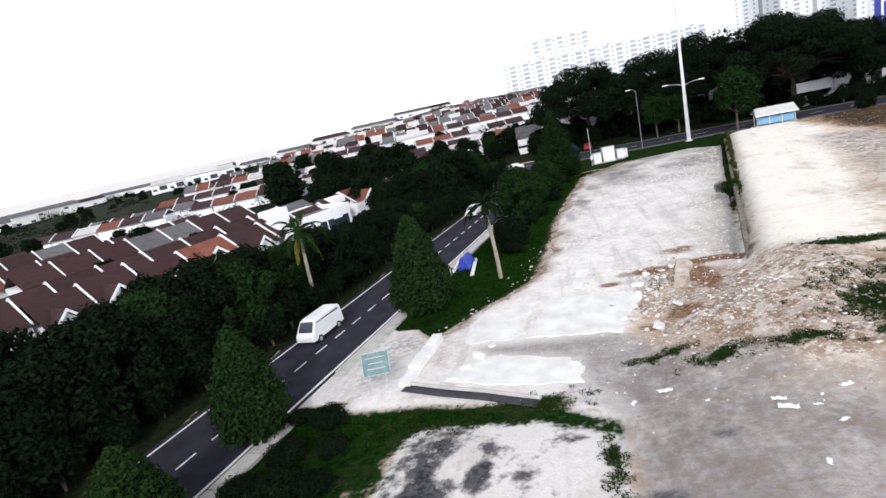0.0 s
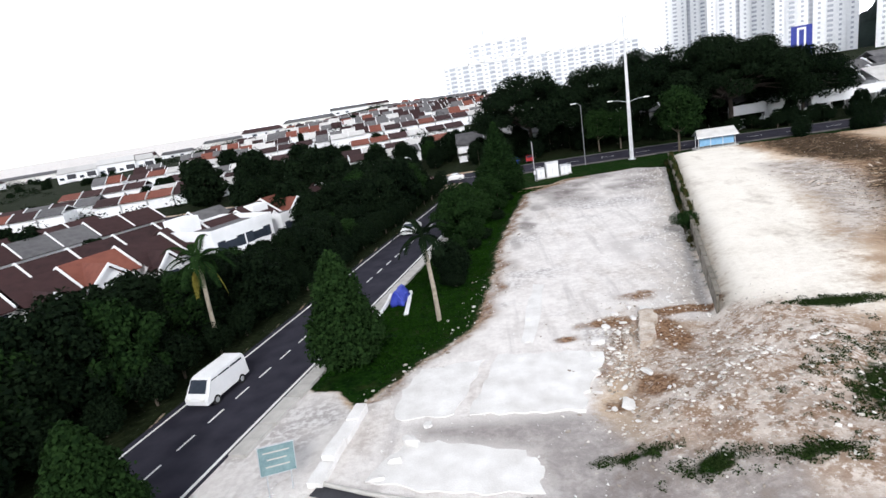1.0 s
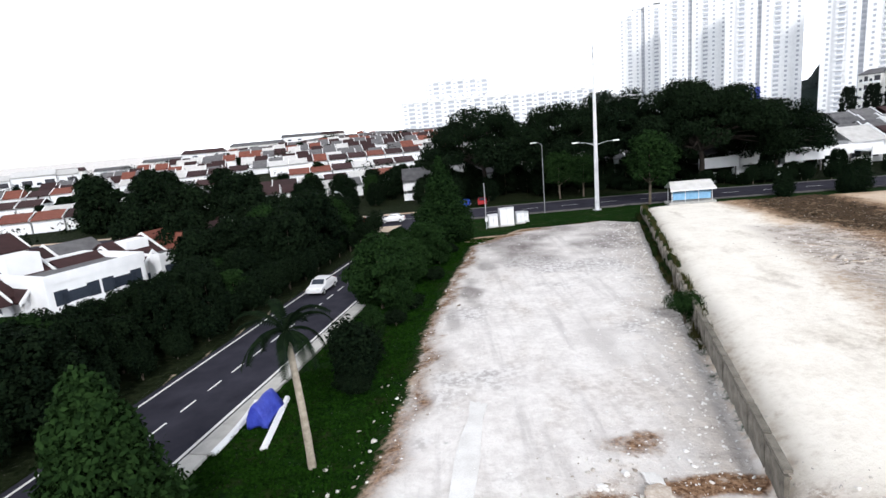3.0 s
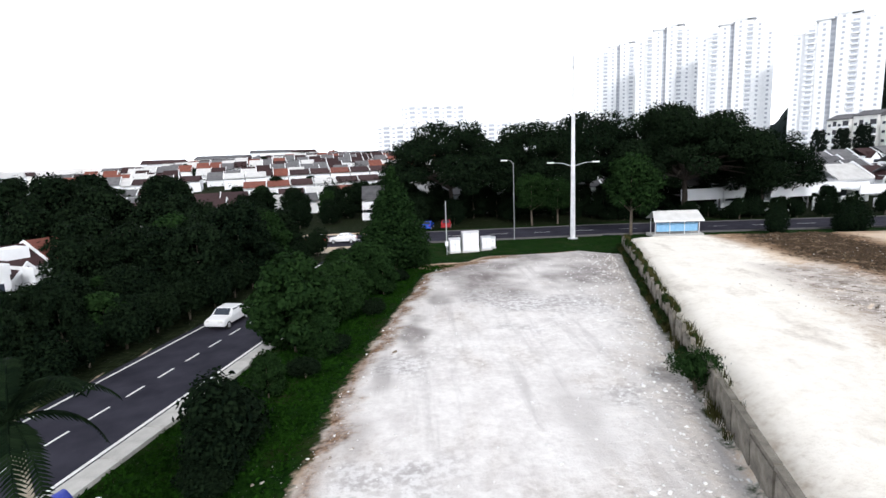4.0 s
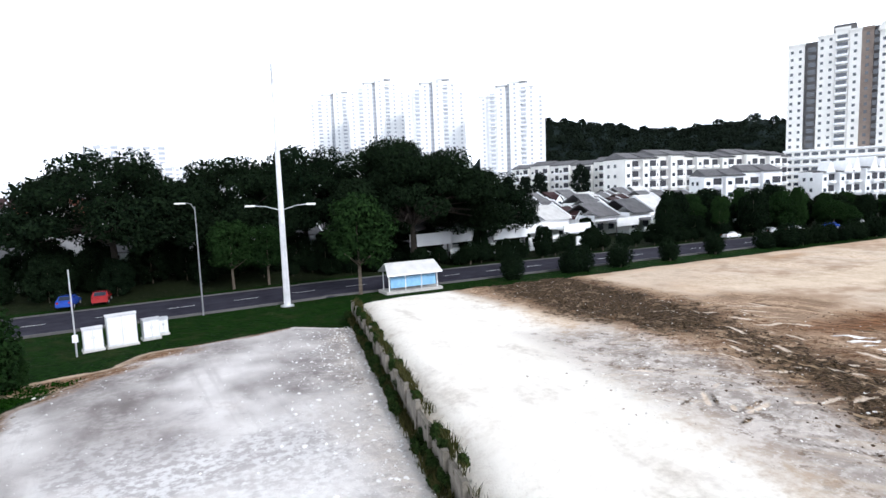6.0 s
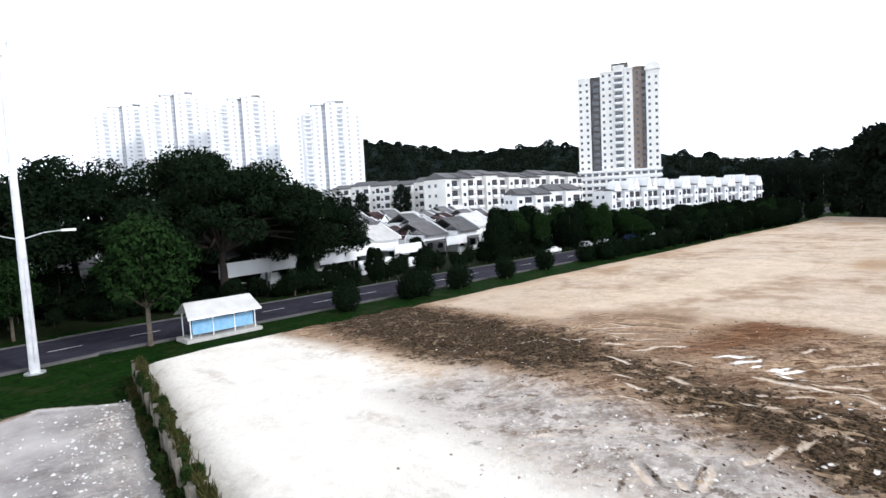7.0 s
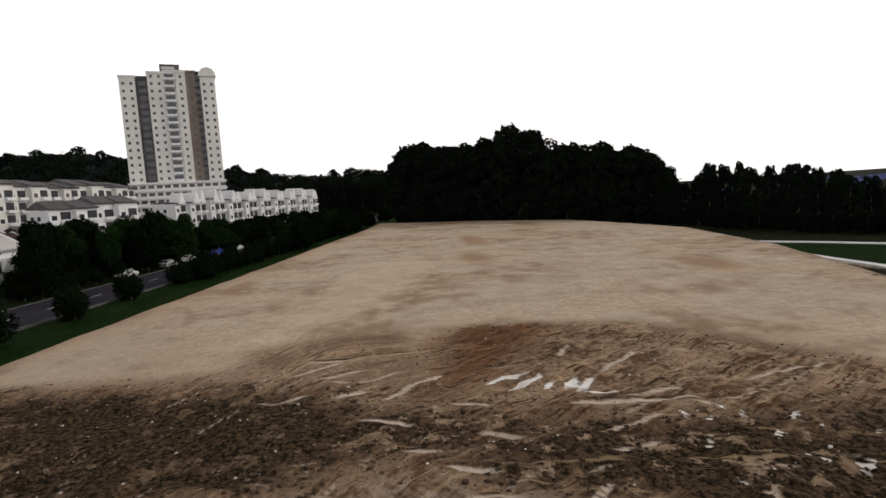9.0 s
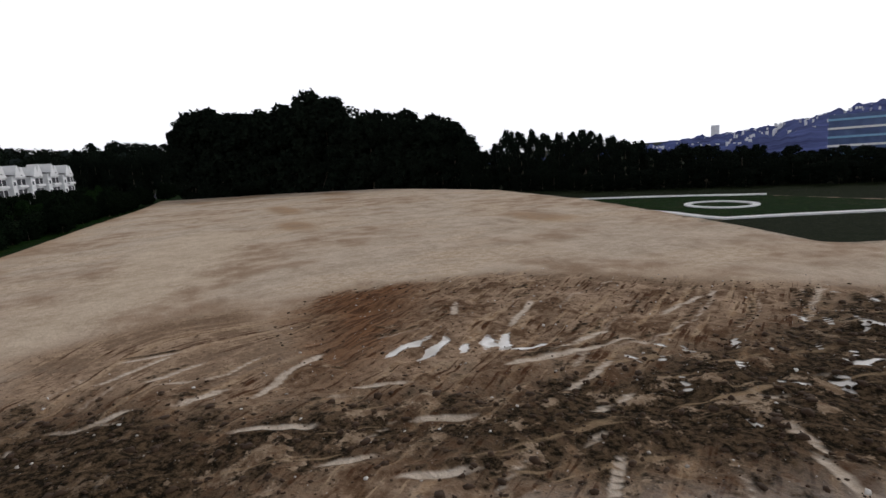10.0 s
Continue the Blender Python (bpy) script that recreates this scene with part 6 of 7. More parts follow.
for i in range(15):
    x = 135 + 13 * i + rnd.uniform(-3, 3)
    put(GARDEN, used, x, rnd.uniform(136, 158) - 0.05 * (x - 120), -0.5, s=rnd.uniform(0.9, 1.3) * low(x), turn=rnd.uniform(0, 360), group="trees behind the main road")
for i in range(16):
    x = 148 + 9 * i + rnd.uniform(-3, 3)
    put(GARDEN, used, x, rnd.uniform(138, 152) - 0.05 * (x - 120), -0.5, s=rnd.uniform(1.0, 1.4) * low(x), turn=rnd.uniform(0, 360), group="trees behind the main road")
for i in range(12):
    x = 62 + 6.5 * i + rnd.uniform(-2, 2)
    put(GARDEN, used, x, rnd.uniform(157, 161) + 0.1 * (x - 78), -0.5, s=rnd.uniform(0.45, 0.7), turn=rnd.uniform(0, 360), group="garden trees")
for i in range(14):
    put(FOREST_B, used, 215 + 12 * i, 330 - 6 * i + rnd.uniform(-15, 15), s=rnd.uniform(0.5, 0.8), turn=rnd.uniform(0, 360), group="hill foot trees")


# ---- hills on the skyline ----
HILL_TREE = tree_proto("hill_tree", "dark tree on the wooded hill crest", 15, 15.0, 8.0, "round", 1100, 0.9, M_LEAF_FAR, low=0.04)
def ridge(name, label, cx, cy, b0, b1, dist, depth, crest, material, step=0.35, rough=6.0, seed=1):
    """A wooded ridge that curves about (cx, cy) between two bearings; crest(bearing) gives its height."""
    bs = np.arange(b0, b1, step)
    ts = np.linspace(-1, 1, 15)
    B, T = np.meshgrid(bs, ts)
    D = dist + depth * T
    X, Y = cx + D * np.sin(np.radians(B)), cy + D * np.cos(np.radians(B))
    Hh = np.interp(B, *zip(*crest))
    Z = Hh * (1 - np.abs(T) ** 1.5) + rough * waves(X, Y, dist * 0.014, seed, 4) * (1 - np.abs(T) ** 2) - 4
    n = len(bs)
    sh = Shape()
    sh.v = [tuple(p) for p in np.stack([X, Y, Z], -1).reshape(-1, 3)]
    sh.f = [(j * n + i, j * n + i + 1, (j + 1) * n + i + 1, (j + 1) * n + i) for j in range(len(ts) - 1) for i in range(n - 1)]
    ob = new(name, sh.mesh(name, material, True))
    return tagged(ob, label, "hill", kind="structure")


HILL_CREST = [(25, 0), (30, 14), (33, 30), (36, 62), (39, 82), (41, 96), (46, 90), (50, 80), (54, 72), (58, 78), (61, 80), (66, 66), (72, 55), (76, 48), (82, 42), (90, 36), (96, 30)]
M_HILL = mat("hill_wood", (0.006, 0.010, 0.010), (0.018, 0.026, 0.024), 0.95, 0.03, 0.6, 0.25, spec=0.02)
# the blue of distance haze is painted into this hill's base colour
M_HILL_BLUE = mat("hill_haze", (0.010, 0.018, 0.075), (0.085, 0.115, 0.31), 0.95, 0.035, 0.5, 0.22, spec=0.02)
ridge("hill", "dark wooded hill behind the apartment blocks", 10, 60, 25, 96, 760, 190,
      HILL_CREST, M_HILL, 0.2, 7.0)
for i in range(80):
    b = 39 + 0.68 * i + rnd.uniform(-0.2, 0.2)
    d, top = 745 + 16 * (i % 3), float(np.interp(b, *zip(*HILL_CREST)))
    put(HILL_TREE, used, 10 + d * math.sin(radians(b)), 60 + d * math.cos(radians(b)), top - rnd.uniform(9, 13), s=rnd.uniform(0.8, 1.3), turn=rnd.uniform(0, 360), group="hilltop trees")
# canopy over the hill's near slope
hc = np.random.default_rng(70)
clumps = []
for i in range(1500):
    b, t = hc.uniform(35, 95), hc.uniform(-0.72, 0.0)
    d = 760 + 190 * t
    z = float(np.interp(b, *zip(*HILL_CREST))) * (1 - abs(t) ** 1.5) - 3
    s = hc.uniform(5, 9)
    clumps.append((10 + d * math.sin(radians(b)), 60 + d * math.cos(radians(b)), z, s, s, s * 0.7))
tagged(new("hill_canopy", leaf_cloud(hc, clumps, 90000, 1.5, M_LEAF_FAR, "hill_canopy")), "dense dark tree canopy on the hill slope", "trees", kind="stuff")
far_town = Shape()
rt = np.random.default_rng(17)
for i in range(300):
    b2, d2 = rt.uniform(133, 168), 330 + 340 * rt.random()
    wx, wz = rt.uniform(0.35, 0.9), rt.uniform(0.2, 0.7)
    cx2, cy2 = 31 + d2 * math.sin(radians(b2)), 77 + d2 * math.cos(radians(b2))
    zb = float(np.interp(b2, [134, 140, 147.5, 152, 160, 170], [6, 13.5, 25, 33, 33, 35])) * (1 - abs((d2 - 700) / 545) ** 1.5) - 3.6
    far_town.box(cx2 - wx, cy2 - wx * 0.5, zb - 8, cx2 + wx, cy2 + wx * 0.5, zb + wz)
tagged(new("distant_town", far_town.mesh("distant_town", M_WHITE)), "pale houses scattered over the distant hillside", "town", kind="stuff")
ridge("distant_hills", "distant hills painted haze blue, with scattered buildings", 31, 77, 118, 185, 700, 545,
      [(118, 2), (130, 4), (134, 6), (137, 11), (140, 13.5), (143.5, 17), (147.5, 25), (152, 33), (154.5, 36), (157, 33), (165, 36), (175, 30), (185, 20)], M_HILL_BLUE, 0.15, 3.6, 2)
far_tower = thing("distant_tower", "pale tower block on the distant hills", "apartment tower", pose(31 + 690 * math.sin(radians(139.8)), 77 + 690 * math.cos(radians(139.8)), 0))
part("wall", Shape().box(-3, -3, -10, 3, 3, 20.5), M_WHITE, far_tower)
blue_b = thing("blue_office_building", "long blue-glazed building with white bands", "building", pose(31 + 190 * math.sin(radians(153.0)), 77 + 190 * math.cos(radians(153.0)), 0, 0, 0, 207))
part("wall", Shape().box(-15, -5, -3, 15, 10, 11.4), M_BLUE_GLASS, blue_b)
for f in range(5):
    part("band", Shape().box(-15.15, -5.3, 0.6 + 2.3 * f, 15.15, -4.9, 1.15 + 2.3 * f), M_WHITE if f % 2 else M_BLUE_PANEL, blue_b)


# ---- street furniture ----
def mast():
    t = thing("telecom_mast", "tall pale grey telecom monopole with antennas", "mast", pose(25.0, 115.4, z_at(25.0, 115.4)))
    part("shaft", Shape().tube((0, 0, -0.3), (0, 0, 26.2), 0.38, 0.18, 16, False), M_POLE, t, smooth=True)
    for z, r in ((9.0, 0.33), (18.0, 0.26)):
        part("joint_collar", Shape().tube((0, 0, z), (0, 0, z + 0.25), r, r, 16), M_STEEL, t)
    part("base_flange", Shape().tube((0, 0, 0), (0, 0, 0.12), 0.75, 0.75, 12), M_STEEL, t)
    for i in range(3):
        a = i * math.tau / 3 + 0.4
        arm = Shape().tube((0, 0, 25.6), (0.7 * math.cos(a), 0.7 * math.sin(a), 25.6), 0.05, 0.05, 6)
        part("antenna_arm", arm, M_STEEL, t)
        part("antenna", Shape().box(-0.17, -0.1, 24.4, 0.17, 0.1, 27.0), M_WHITE, t, m=pose(0.75 * math.cos(a), 0.75 * math.sin(a), 0, 0, 0, math.degrees(a)))
    for s in (-1, 1):
        part("lamp_arm", Shape().path([(s * 0.3, 0, 10.7), (s * 1.6, 0, 11.1), (s * 2.9, 0, 11.2)], [0.06, 0.05, 0.045], 6), M_STEEL, t, m=pose(0, 0, 0, 0, 0, -18))
        part("lamp_head", Shape().box(s * 3.2 - 0.5, -0.17, 11.1, s * 3.2 + 0.5, 0.17, 11.3), M_LAMP_HEAD, t, "flat street lamp head", m=pose(0, 0, 0, 0, 0, -18))
    part("lightning_rod", Shape().tube((0, 0, 26.0), (0, 0, 28.6), 0.06, 0.03, 6), M_STEEL, t)
    part("cable_tray", Shape().box(-0.06, -0.47, 1.0, 0.06, -0.35, 9.0), M_STEEL, t)
    return t


mast()


def street_lamp(x, y, h, arms, turn, label="galvanised street lamp with a curved arm", reach=2.4):
    t = thing("street_lamp", label, "street lamp", pose(x, y, z_at(x, y), 0, 0, turn), "street lamps")
    part("pole", Shape().path([(0, 0, -0.2), (0, 0, h * 0.5), (0, 0, h)], [0.09, 0.07, 0.05], 8), M_LAMP_POLE, t)
    for s in (1, -1)[:arms]:
        pts = [(0, 0, h - 0.3), (s * reach * 0.3, 0, h + 0.25), (s * reach * 0.7, 0, h + 0.42), (s * reach, 0, h + 0.4)]
        part("arm", Shape().path(pts, [0.05, 0.045, 0.04, 0.04], 6), M_LAMP_POLE, t)
        part("lamp_head", Shape().box(s * reach - 0.15, -0.14, h + 0.3, s * reach + s * 0.7 + 0.15, 0.14, h + 0.46), M_LAMP_HEAD, t)
    return t


street_lamp(16.5, 116.6, 11.4, 1, 170, reach=1.0)
street_lamp(-16.2, 112.0, 6.4, 1, 120)
street_lamp(-26.6, 104.0, 8.2, 1, 0)
street_lamp(-43.6, 51.4, 5.2, 1, 15)
street_lamp(-41.0, 46.6, 4.4, 1, 15)


def bus_shelter():
    z = -0.35
    t = thing("bus_shelter", "bus shelter with a pale sloping roof and pale blue panel", "bus shelter", pose(40.0, 114.6, z, 0, 0, -4) @ Matrix.Scale(0.88, 4))
    part("base", Shape().box(-4.2, -1.6, -0.3, 4.2, 1.6, 0.12), M_CONC, t)
    for x in (-3.6, -1.2, 1.2, 3.6):
        part("post", Shape().tube((x, -1.1, 0.1), (x, -1.1, 2.45), 0.07, 0.07, 8), M_WHITE, t)
    for x in (-3.6, 3.6):
        part("post", Shape().tube((x, 1.1, 0.1), (x, 1.1, 2.6), 0.07, 0.07, 8), M_WHITE, t)
    part("back_panel", Shape().box(-3.4, -1.06, 0.5, 3.4, -1.0, 1.95), M_BLUE_PANEL, t, "pale blue back panel")
    roof = Shape().prism([(-1.9, 2.3), (0.1, 3.75), (1.9, 2.5), (1.9, 2.6), (0.1, 3.88), (-1.9, 2.42)], -1, 1)
    roof.v = [(4.1 * yy if zz < 3 else 3.75 * yy, xx, zz) for xx, yy, zz in roof.v]
    part("roof", roof, M_ROOF_PALE, t, "pale grey metal roof")
    part("fascia", Shape().box(-4.1, -1.96, 2.22, 4.1, -1.9, 2.44), M_WHITE, t)
    part("bench", Shape().box(-3.0, -0.8, 0.5, 3.0, -0.35, 0.58).box(-2.6, -0.7, 0.1, -2.5, -0.45, 0.5).box(2.5, -0.7, 0.1, 2.6, -0.45, 0.5), M_CONC, t)
    # hipped ends
    return t


bus_shelter()


def cabinet(x, y, w, h, material=M_POLE, label="pale grey roadside utility cabinet with double doors"):
    t = thing("utility_cabinet", label, "cabinet", pose(x, y, z_at(x, y), 0, 0, 8), "utility cabinets")
    part("plinth", Shape().box(-w / 2 - 0.1, -0.55, -0.2, w / 2 + 0.1, 0.55, 0.15), M_CONC, t)
    part("body", Shape().box(-w / 2, -0.45, 0.15, w / 2, 0.45, h), material, t)
    part("lid", Shape().prism([(-0.55, h), (0, h + 0.14), (0.55, h)], -w / 2 - 0.06, w / 2 + 0.06), material, t, m=pose(0, 0, 0, 0, 0, 90))
    for s in (-1, 1):
        d = part("door", Shape().box(-w * 0.22, -0.03, 0, w * 0.22, 0.0, h - 0.45), M_WHITE, t, m=pose(s * w * 0.24, -0.452, 0.3))
        part("handle", Shape().box(-0.03, -0.07, h * 0.4, 0.03, -0.03, h * 0.4 + 0.22), M_STEEL, d, m=pose(-s * w * 0.17, 0, 0))
    return t


cabinet(6.9, 107.6, 1.4, 1.9)
cabinet(9.0, 107.8, 2.2, 2.7)
cabinet(11.2, 108.8, 1.3, 1.8, M_STEEL)
cabinet(12.2, 110.0, 0.8, 1.5, M_STEEL)
cp = thing("service_pole", "slim grey service pole beside the cabinets", "pole", pose(5.8, 106.2, z_at(5.8, 106.2)))
part("pole", Shape().tube((0, 0, -0.2), (0, 0, 7.0), 0.07, 0.05, 8), M_STEEL, cp)
part("meter_box", Shape().box(-0.2, -0.2, 1.2, 0.2, -0.06, 1.8), M_WHITE, cp)


def sign_board():
    t = thing("sign_board", "leaning blue-green sign board on two posts", "sign", pose(-13.9, 28.4, z_at(-13.9, 28.4), -4, 6, 25))
    for x in (-0.55, 0.55):
        part("post", Shape().tube((x, 0.06, -0.3), (x, 0.06, 2.5), 0.04, 0.04, 8), M_STEEL, t)
    part("panel", Shape().box(-0.8, -0.03, 1.1, 0.8, 0.02, 2.5), M_SIGN, t)
    part("panel_rim", Shape().box(-0.84, -0.05, 1.06, 0.84, 0.03, 1.1).box(-0.84, -0.05, 2.5, 0.84, 0.03, 2.54).box(-0.84, -0.05, 1.1, -0.8, 0.03, 2.5).box(0.8, -0.05, 1.1, 0.84, 0.03, 2.5), M_STEEL, t)
    for i, w in enumerate((1.2, 0.9, 1.1)):
        part("text_bar", Shape().box(-w / 2, -0.038, 0, w / 2, -0.03, 0.07), M_CONC, t, m=pose(0, 0, 2.15 - 0.35 * i))
    return t


sign_board()


def tarp_pile():
    """Crate under a blue tarpaulin on a small paved bay with curved pale kerbs."""
    t = thing("tarpaulin_pile", "heap under a bright blue tarpaulin by the roadside", "tarpaulin", pose(-11.6, 53.2, z_at(-11.6, 53.2) + 0.05, 0, 0, -8))
    bm = bmesh.new()
    bmesh.ops.create_cube(bm, size=1.0)
    bmesh.ops.subdivide_edges(bm, edges=bm.edges[:], cuts=5, use_grid_fill=True)
    for v in bm.verts:
        x, y, z = v.co
        k = 1 + 0.12 * math.sin(9 * x + 5 * y) * (0.5 - z)
        v.co = (x * 1.25 * k * (1.05 - 0.35 * (z + 0.5)), y * 2.3 * k, (z + 0.5) * 1.35 * (1 - 0.5 * (2 * x) ** 2 * (z + 0.5)) + 0.05 * math.sin(11 * y + 3 * x))
    me = bpy.data.meshes.new("cover")
    bm.to_mesh(me)
    bm.free()
    me.materials.append(M_BLUE)
    me.shade_smooth()
    part("cover", me, None, t)
    return t


tarp_pile()
for s in (-1, 1):
    kb = Shape()
    pts = []
    for i in range(10):
        u = i / 9
        pts.append((-11.6 + s * (0.95 + 0.75 * u * u * (s < 0)) - 0.25 * (1 - u), 55.4 - 5.6 * u))
    for a, b in zip(pts, pts[1:]):
        za = z_at(*a)
        kb.tube((a[0], a[1], za + 0.08), (b[0], b[1], z_at(*b) + 0.08), 0.2, 0.2, 6)
    tagged(new("curved_kerb", kb.mesh("curved_kerb", M_WHITE)), "white curved concrete kerb at the roadside bay", "kerb", "bay kerbs", "structure")


# ---- vehicles ----
def car(x, y, turn, paint, label, kind="car", z=-0.5):
    van = kind == "van"
    length, w, h = (4.6, 1.75, 1.95) if van else (4.2, 1.7, 1.48)
    t = thing("van" if van else "car", label, kind, pose(x, y, z, 0, 0, turn))
    if van:
        prof = [(-2.3, 0.35), (2.25, 0.35), (2.3, 0.8), (2.0, 1.05), (1.45, 1.85), (1.2, 1.95), (-2.1, 1.95), (-2.3, 1.7)]
    else:
        prof = [(-2.1, 0.35), (2.05, 0.35), (2.1, 0.7), (1.9, 0.85), (1.0, 0.98), (0.45, 1.44), (-0.9, 1.48), (-1.6, 1.05), (-2.08, 0.95)]
    bm = bmesh.new()
    vs = [[bm.verts.new((px, s * w / 2 * (0.86 if pz > 1.1 else 1.0), pz)) for px, pz in prof] for s in (-1, 1)]
    n = len(prof)
    for i in range(n):
        bm.faces.new((vs[0][i], vs[0][(i + 1) % n], vs[1][(i + 1) % n], vs[1][i]))
    bm.faces.new(vs[0][::-1])
    bm.faces.new(vs[1])
    bmesh.ops.recalc_face_normals(bm, faces=bm.faces)
    bmesh.ops.bevel(bm, geom=bm.edges[:], offset=0.07, segments=2, affect="EDGES")
    me = bpy.data.meshes.new("body")
    bm.to_mesh(me)
    bm.free()
    me.materials.append(paint)
    part("body", me, None, t)
    if van:
        part("windscreen", Shape().add([(2.02, -0.68, 1.12), (2.02, 0.68, 1.12), (1.52, 0.64, 1.82), (1.52, -0.64, 1.82), (1.9, -0.6, 1.1), (1.9, 0.6, 1.1), (1.4, 0.6, 1.8), (1.4, -0.6, 1.8)], [(0, 1, 2, 3), (4, 5, 6, 7), (0, 1, 5, 4), (2, 3, 7, 6)]), M_GLASS, t)
        sides = ((0.75, 1.35), (-0.55, 0.65), (-1.9, -0.65))
    else:
        part("windscreen", Shape().add([(1.0, -0.68, 1.02), (1.0, 0.68, 1.02), (0.5, 0.62, 1.43), (0.5, -0.62, 1.43), (0.9, -0.6, 1.0), (0.9, 0.6, 1.0), (0.42, 0.6, 1.4), (0.42, -0.6, 1.4)], [(0, 1, 2, 3), (4, 5, 6, 7), (0, 1, 5, 4), (2, 3, 7, 6)]), M_GLASS, t)
        part("rear_window", Shape().add([(-1.58, -0.64, 1.1), (-1.58, 0.64, 1.1), (-0.98, 0.6, 1.47), (-0.98, -0.6, 1.47), (-1.5, -0.6, 1.05), (-1.5, 0.6, 1.05), (-0.9, 0.56, 1.42), (-0.9, -0.56, 1.42)], [(0, 1, 2, 3), (4, 5, 6, 7), (0, 1, 5, 4), (2, 3, 7, 6)]), M_GLASS, t)
        sides = ((-0.2, 0.45), (-1.1, -0.3))
    z0, z1 = (1.2, 1.72) if van else (1.0, 1.38)
    for s in (-1, 1):
        for a, b in sides:
            y0 = s * (w / 2 * 0.86 + (0.02 if van else 0.045))
            part("side_window", Shape().box(a, min(y0, y0 - s * 0.05), z0, b, max(y0, y0 - s * 0.05), z1), M_GLASS, t)
        for px in (-1.35, 1.35):
            wh = part("wheel", Shape().tube((px, s * (w / 2 - 0.2), 0.32), (px, s * (w / 2 + 0.02), 0.32), 0.32, 0.32, 14), M_TYRE, t)
            part("rim", Shape().tube((px, s * (w / 2 + 0.021), 0.32), (px, s * (w / 2 + 0.04), 0.32), 0.19, 0.17, 10), M_STEEL, wh)
        part("headlight", Shape().box(1.98 if not van else 2.2, s * 0.55 - 0.17, 0.68, 2.09 if not van else 2.32, s * 0.55 + 0.17, 0.84), M_LAMP_HEAD, t)
        part("tail_light", Shape().box(-2.13 if not van else -2.34, s * 0.6 - 0.12, 0.78, -2.02 if not van else -2.25, s * 0.6 + 0.12, 0.98), M_CAR_RED, t)
    return t


heading = 90 - math.degrees(math.atan(ROAD_S))
vx, vy = on_road(16.0, -1.75)
car(vx, vy, heading + 180, M_CAR_WHITE, "white van driving along the side road", "van")
vx, vy = on_road(56.5, -1.7)
car(vx, vy, heading + 180, M_CAR_WHITE, "white car with dark windows on the side road")
car(-13.7, 119.8, 178, M_CAR_RED, "dark red car on the main road")
car(-9.4, 120.0, 178, M_CAR_WHITE, "white car on the main road")
car(3.9, 131.8, 80, M_CAR_BLUE, "bright blue car parked under the big trees")
car(7.2, 132.4, 85, M_CAR_RED, "red car parked under the big trees")
for i, (x, paint, col) in enumerate(((118, M_CAR_WHITE, "white"), (131, M_STEEL, "silver"), (139, M_CAR_WHITE, "white"), (152, M_CAR_BLUE, "blue"), (163, M_CAR_WHITE, "white"))):
    car(x, 129.6 + float(road_bend(x)), -5, paint, col + " car parked along the main road")


# ---- paths of the park beyond the field ----
def park_line(pts, w, z, name="park_path", label="white park path edging"):
    """A low raised strip along pts, mitred at its bends, closed all round."""
    n = len(pts)
    sh = Shape()
    for i, (px, py) in enumerate(pts):
        (ax, ay), (bx, by) = pts[max(i - 1, 0)], pts[min(i + 1, n - 1)]
        k = w / 2 / math.hypot(bx - ax, by - ay)
        ox, oy, zt = -(by - ay) * k, (bx - ax) * k, z_at(px, py) + z
        sh.v += [(px + ox, py + oy, zt - 0.5), (px + ox, py + oy, zt), (px - ox, py - oy, zt), (px - ox, py - oy, zt - 0.5)]
    for i in range(n - 1):
        a, b = 4 * i, 4 * i + 4
        sh.f += [(a + e, b + e, b + e + 1, a + e + 1) for e in range(3)]
    sh.f += [(0, 1, 2, 3), (4 * n - 1, 4 * n - 2, 4 * n - 3, 4 * n - 4)]
    return tagged(new(name, sh.mesh(name, M_WHITE)), label, "path", kind="structure")


park_line([(92.3, 26.2), (86.5, 26.3), (79.8, 26.2), (74.5, 27.2), (71.8, 27.0), (68.5, 21.5), (63.5, 14.6), (57.5, 7.0)], 1.1, 0.16)
park_line([(109.0, 22.6), (104.6, 18.4), (100.4, 14.8), (92.5, 9.0), (84.0, 4.0)], 1.1, 0.16)
park_line([(81.0 + 4.3 * math.cos(a), 16.6 + 3.4 * math.sin(a)) for a in np.linspace(0, math.tau, 33)], 0.8, 0.14, "park_path", "white oval path on the green")


# ---- rubble, stones and clods on the site ----
def rock_mesh(seed, name="stone", material=M_ROCK):
    rng = random.Random(seed)
    bm = bmesh.new()
    bmesh.ops.create_icosphere(bm, subdivisions=1, radius=0.5)
    for v in bm.verts:
        v.co *= rng.uniform(0.65, 1.2)
        v.co.z *= 0.55
    me = bpy.data.meshes.new(name)
    bm.to_mesh(me)
    bm.free()
    me.materials.append(material)
    return me


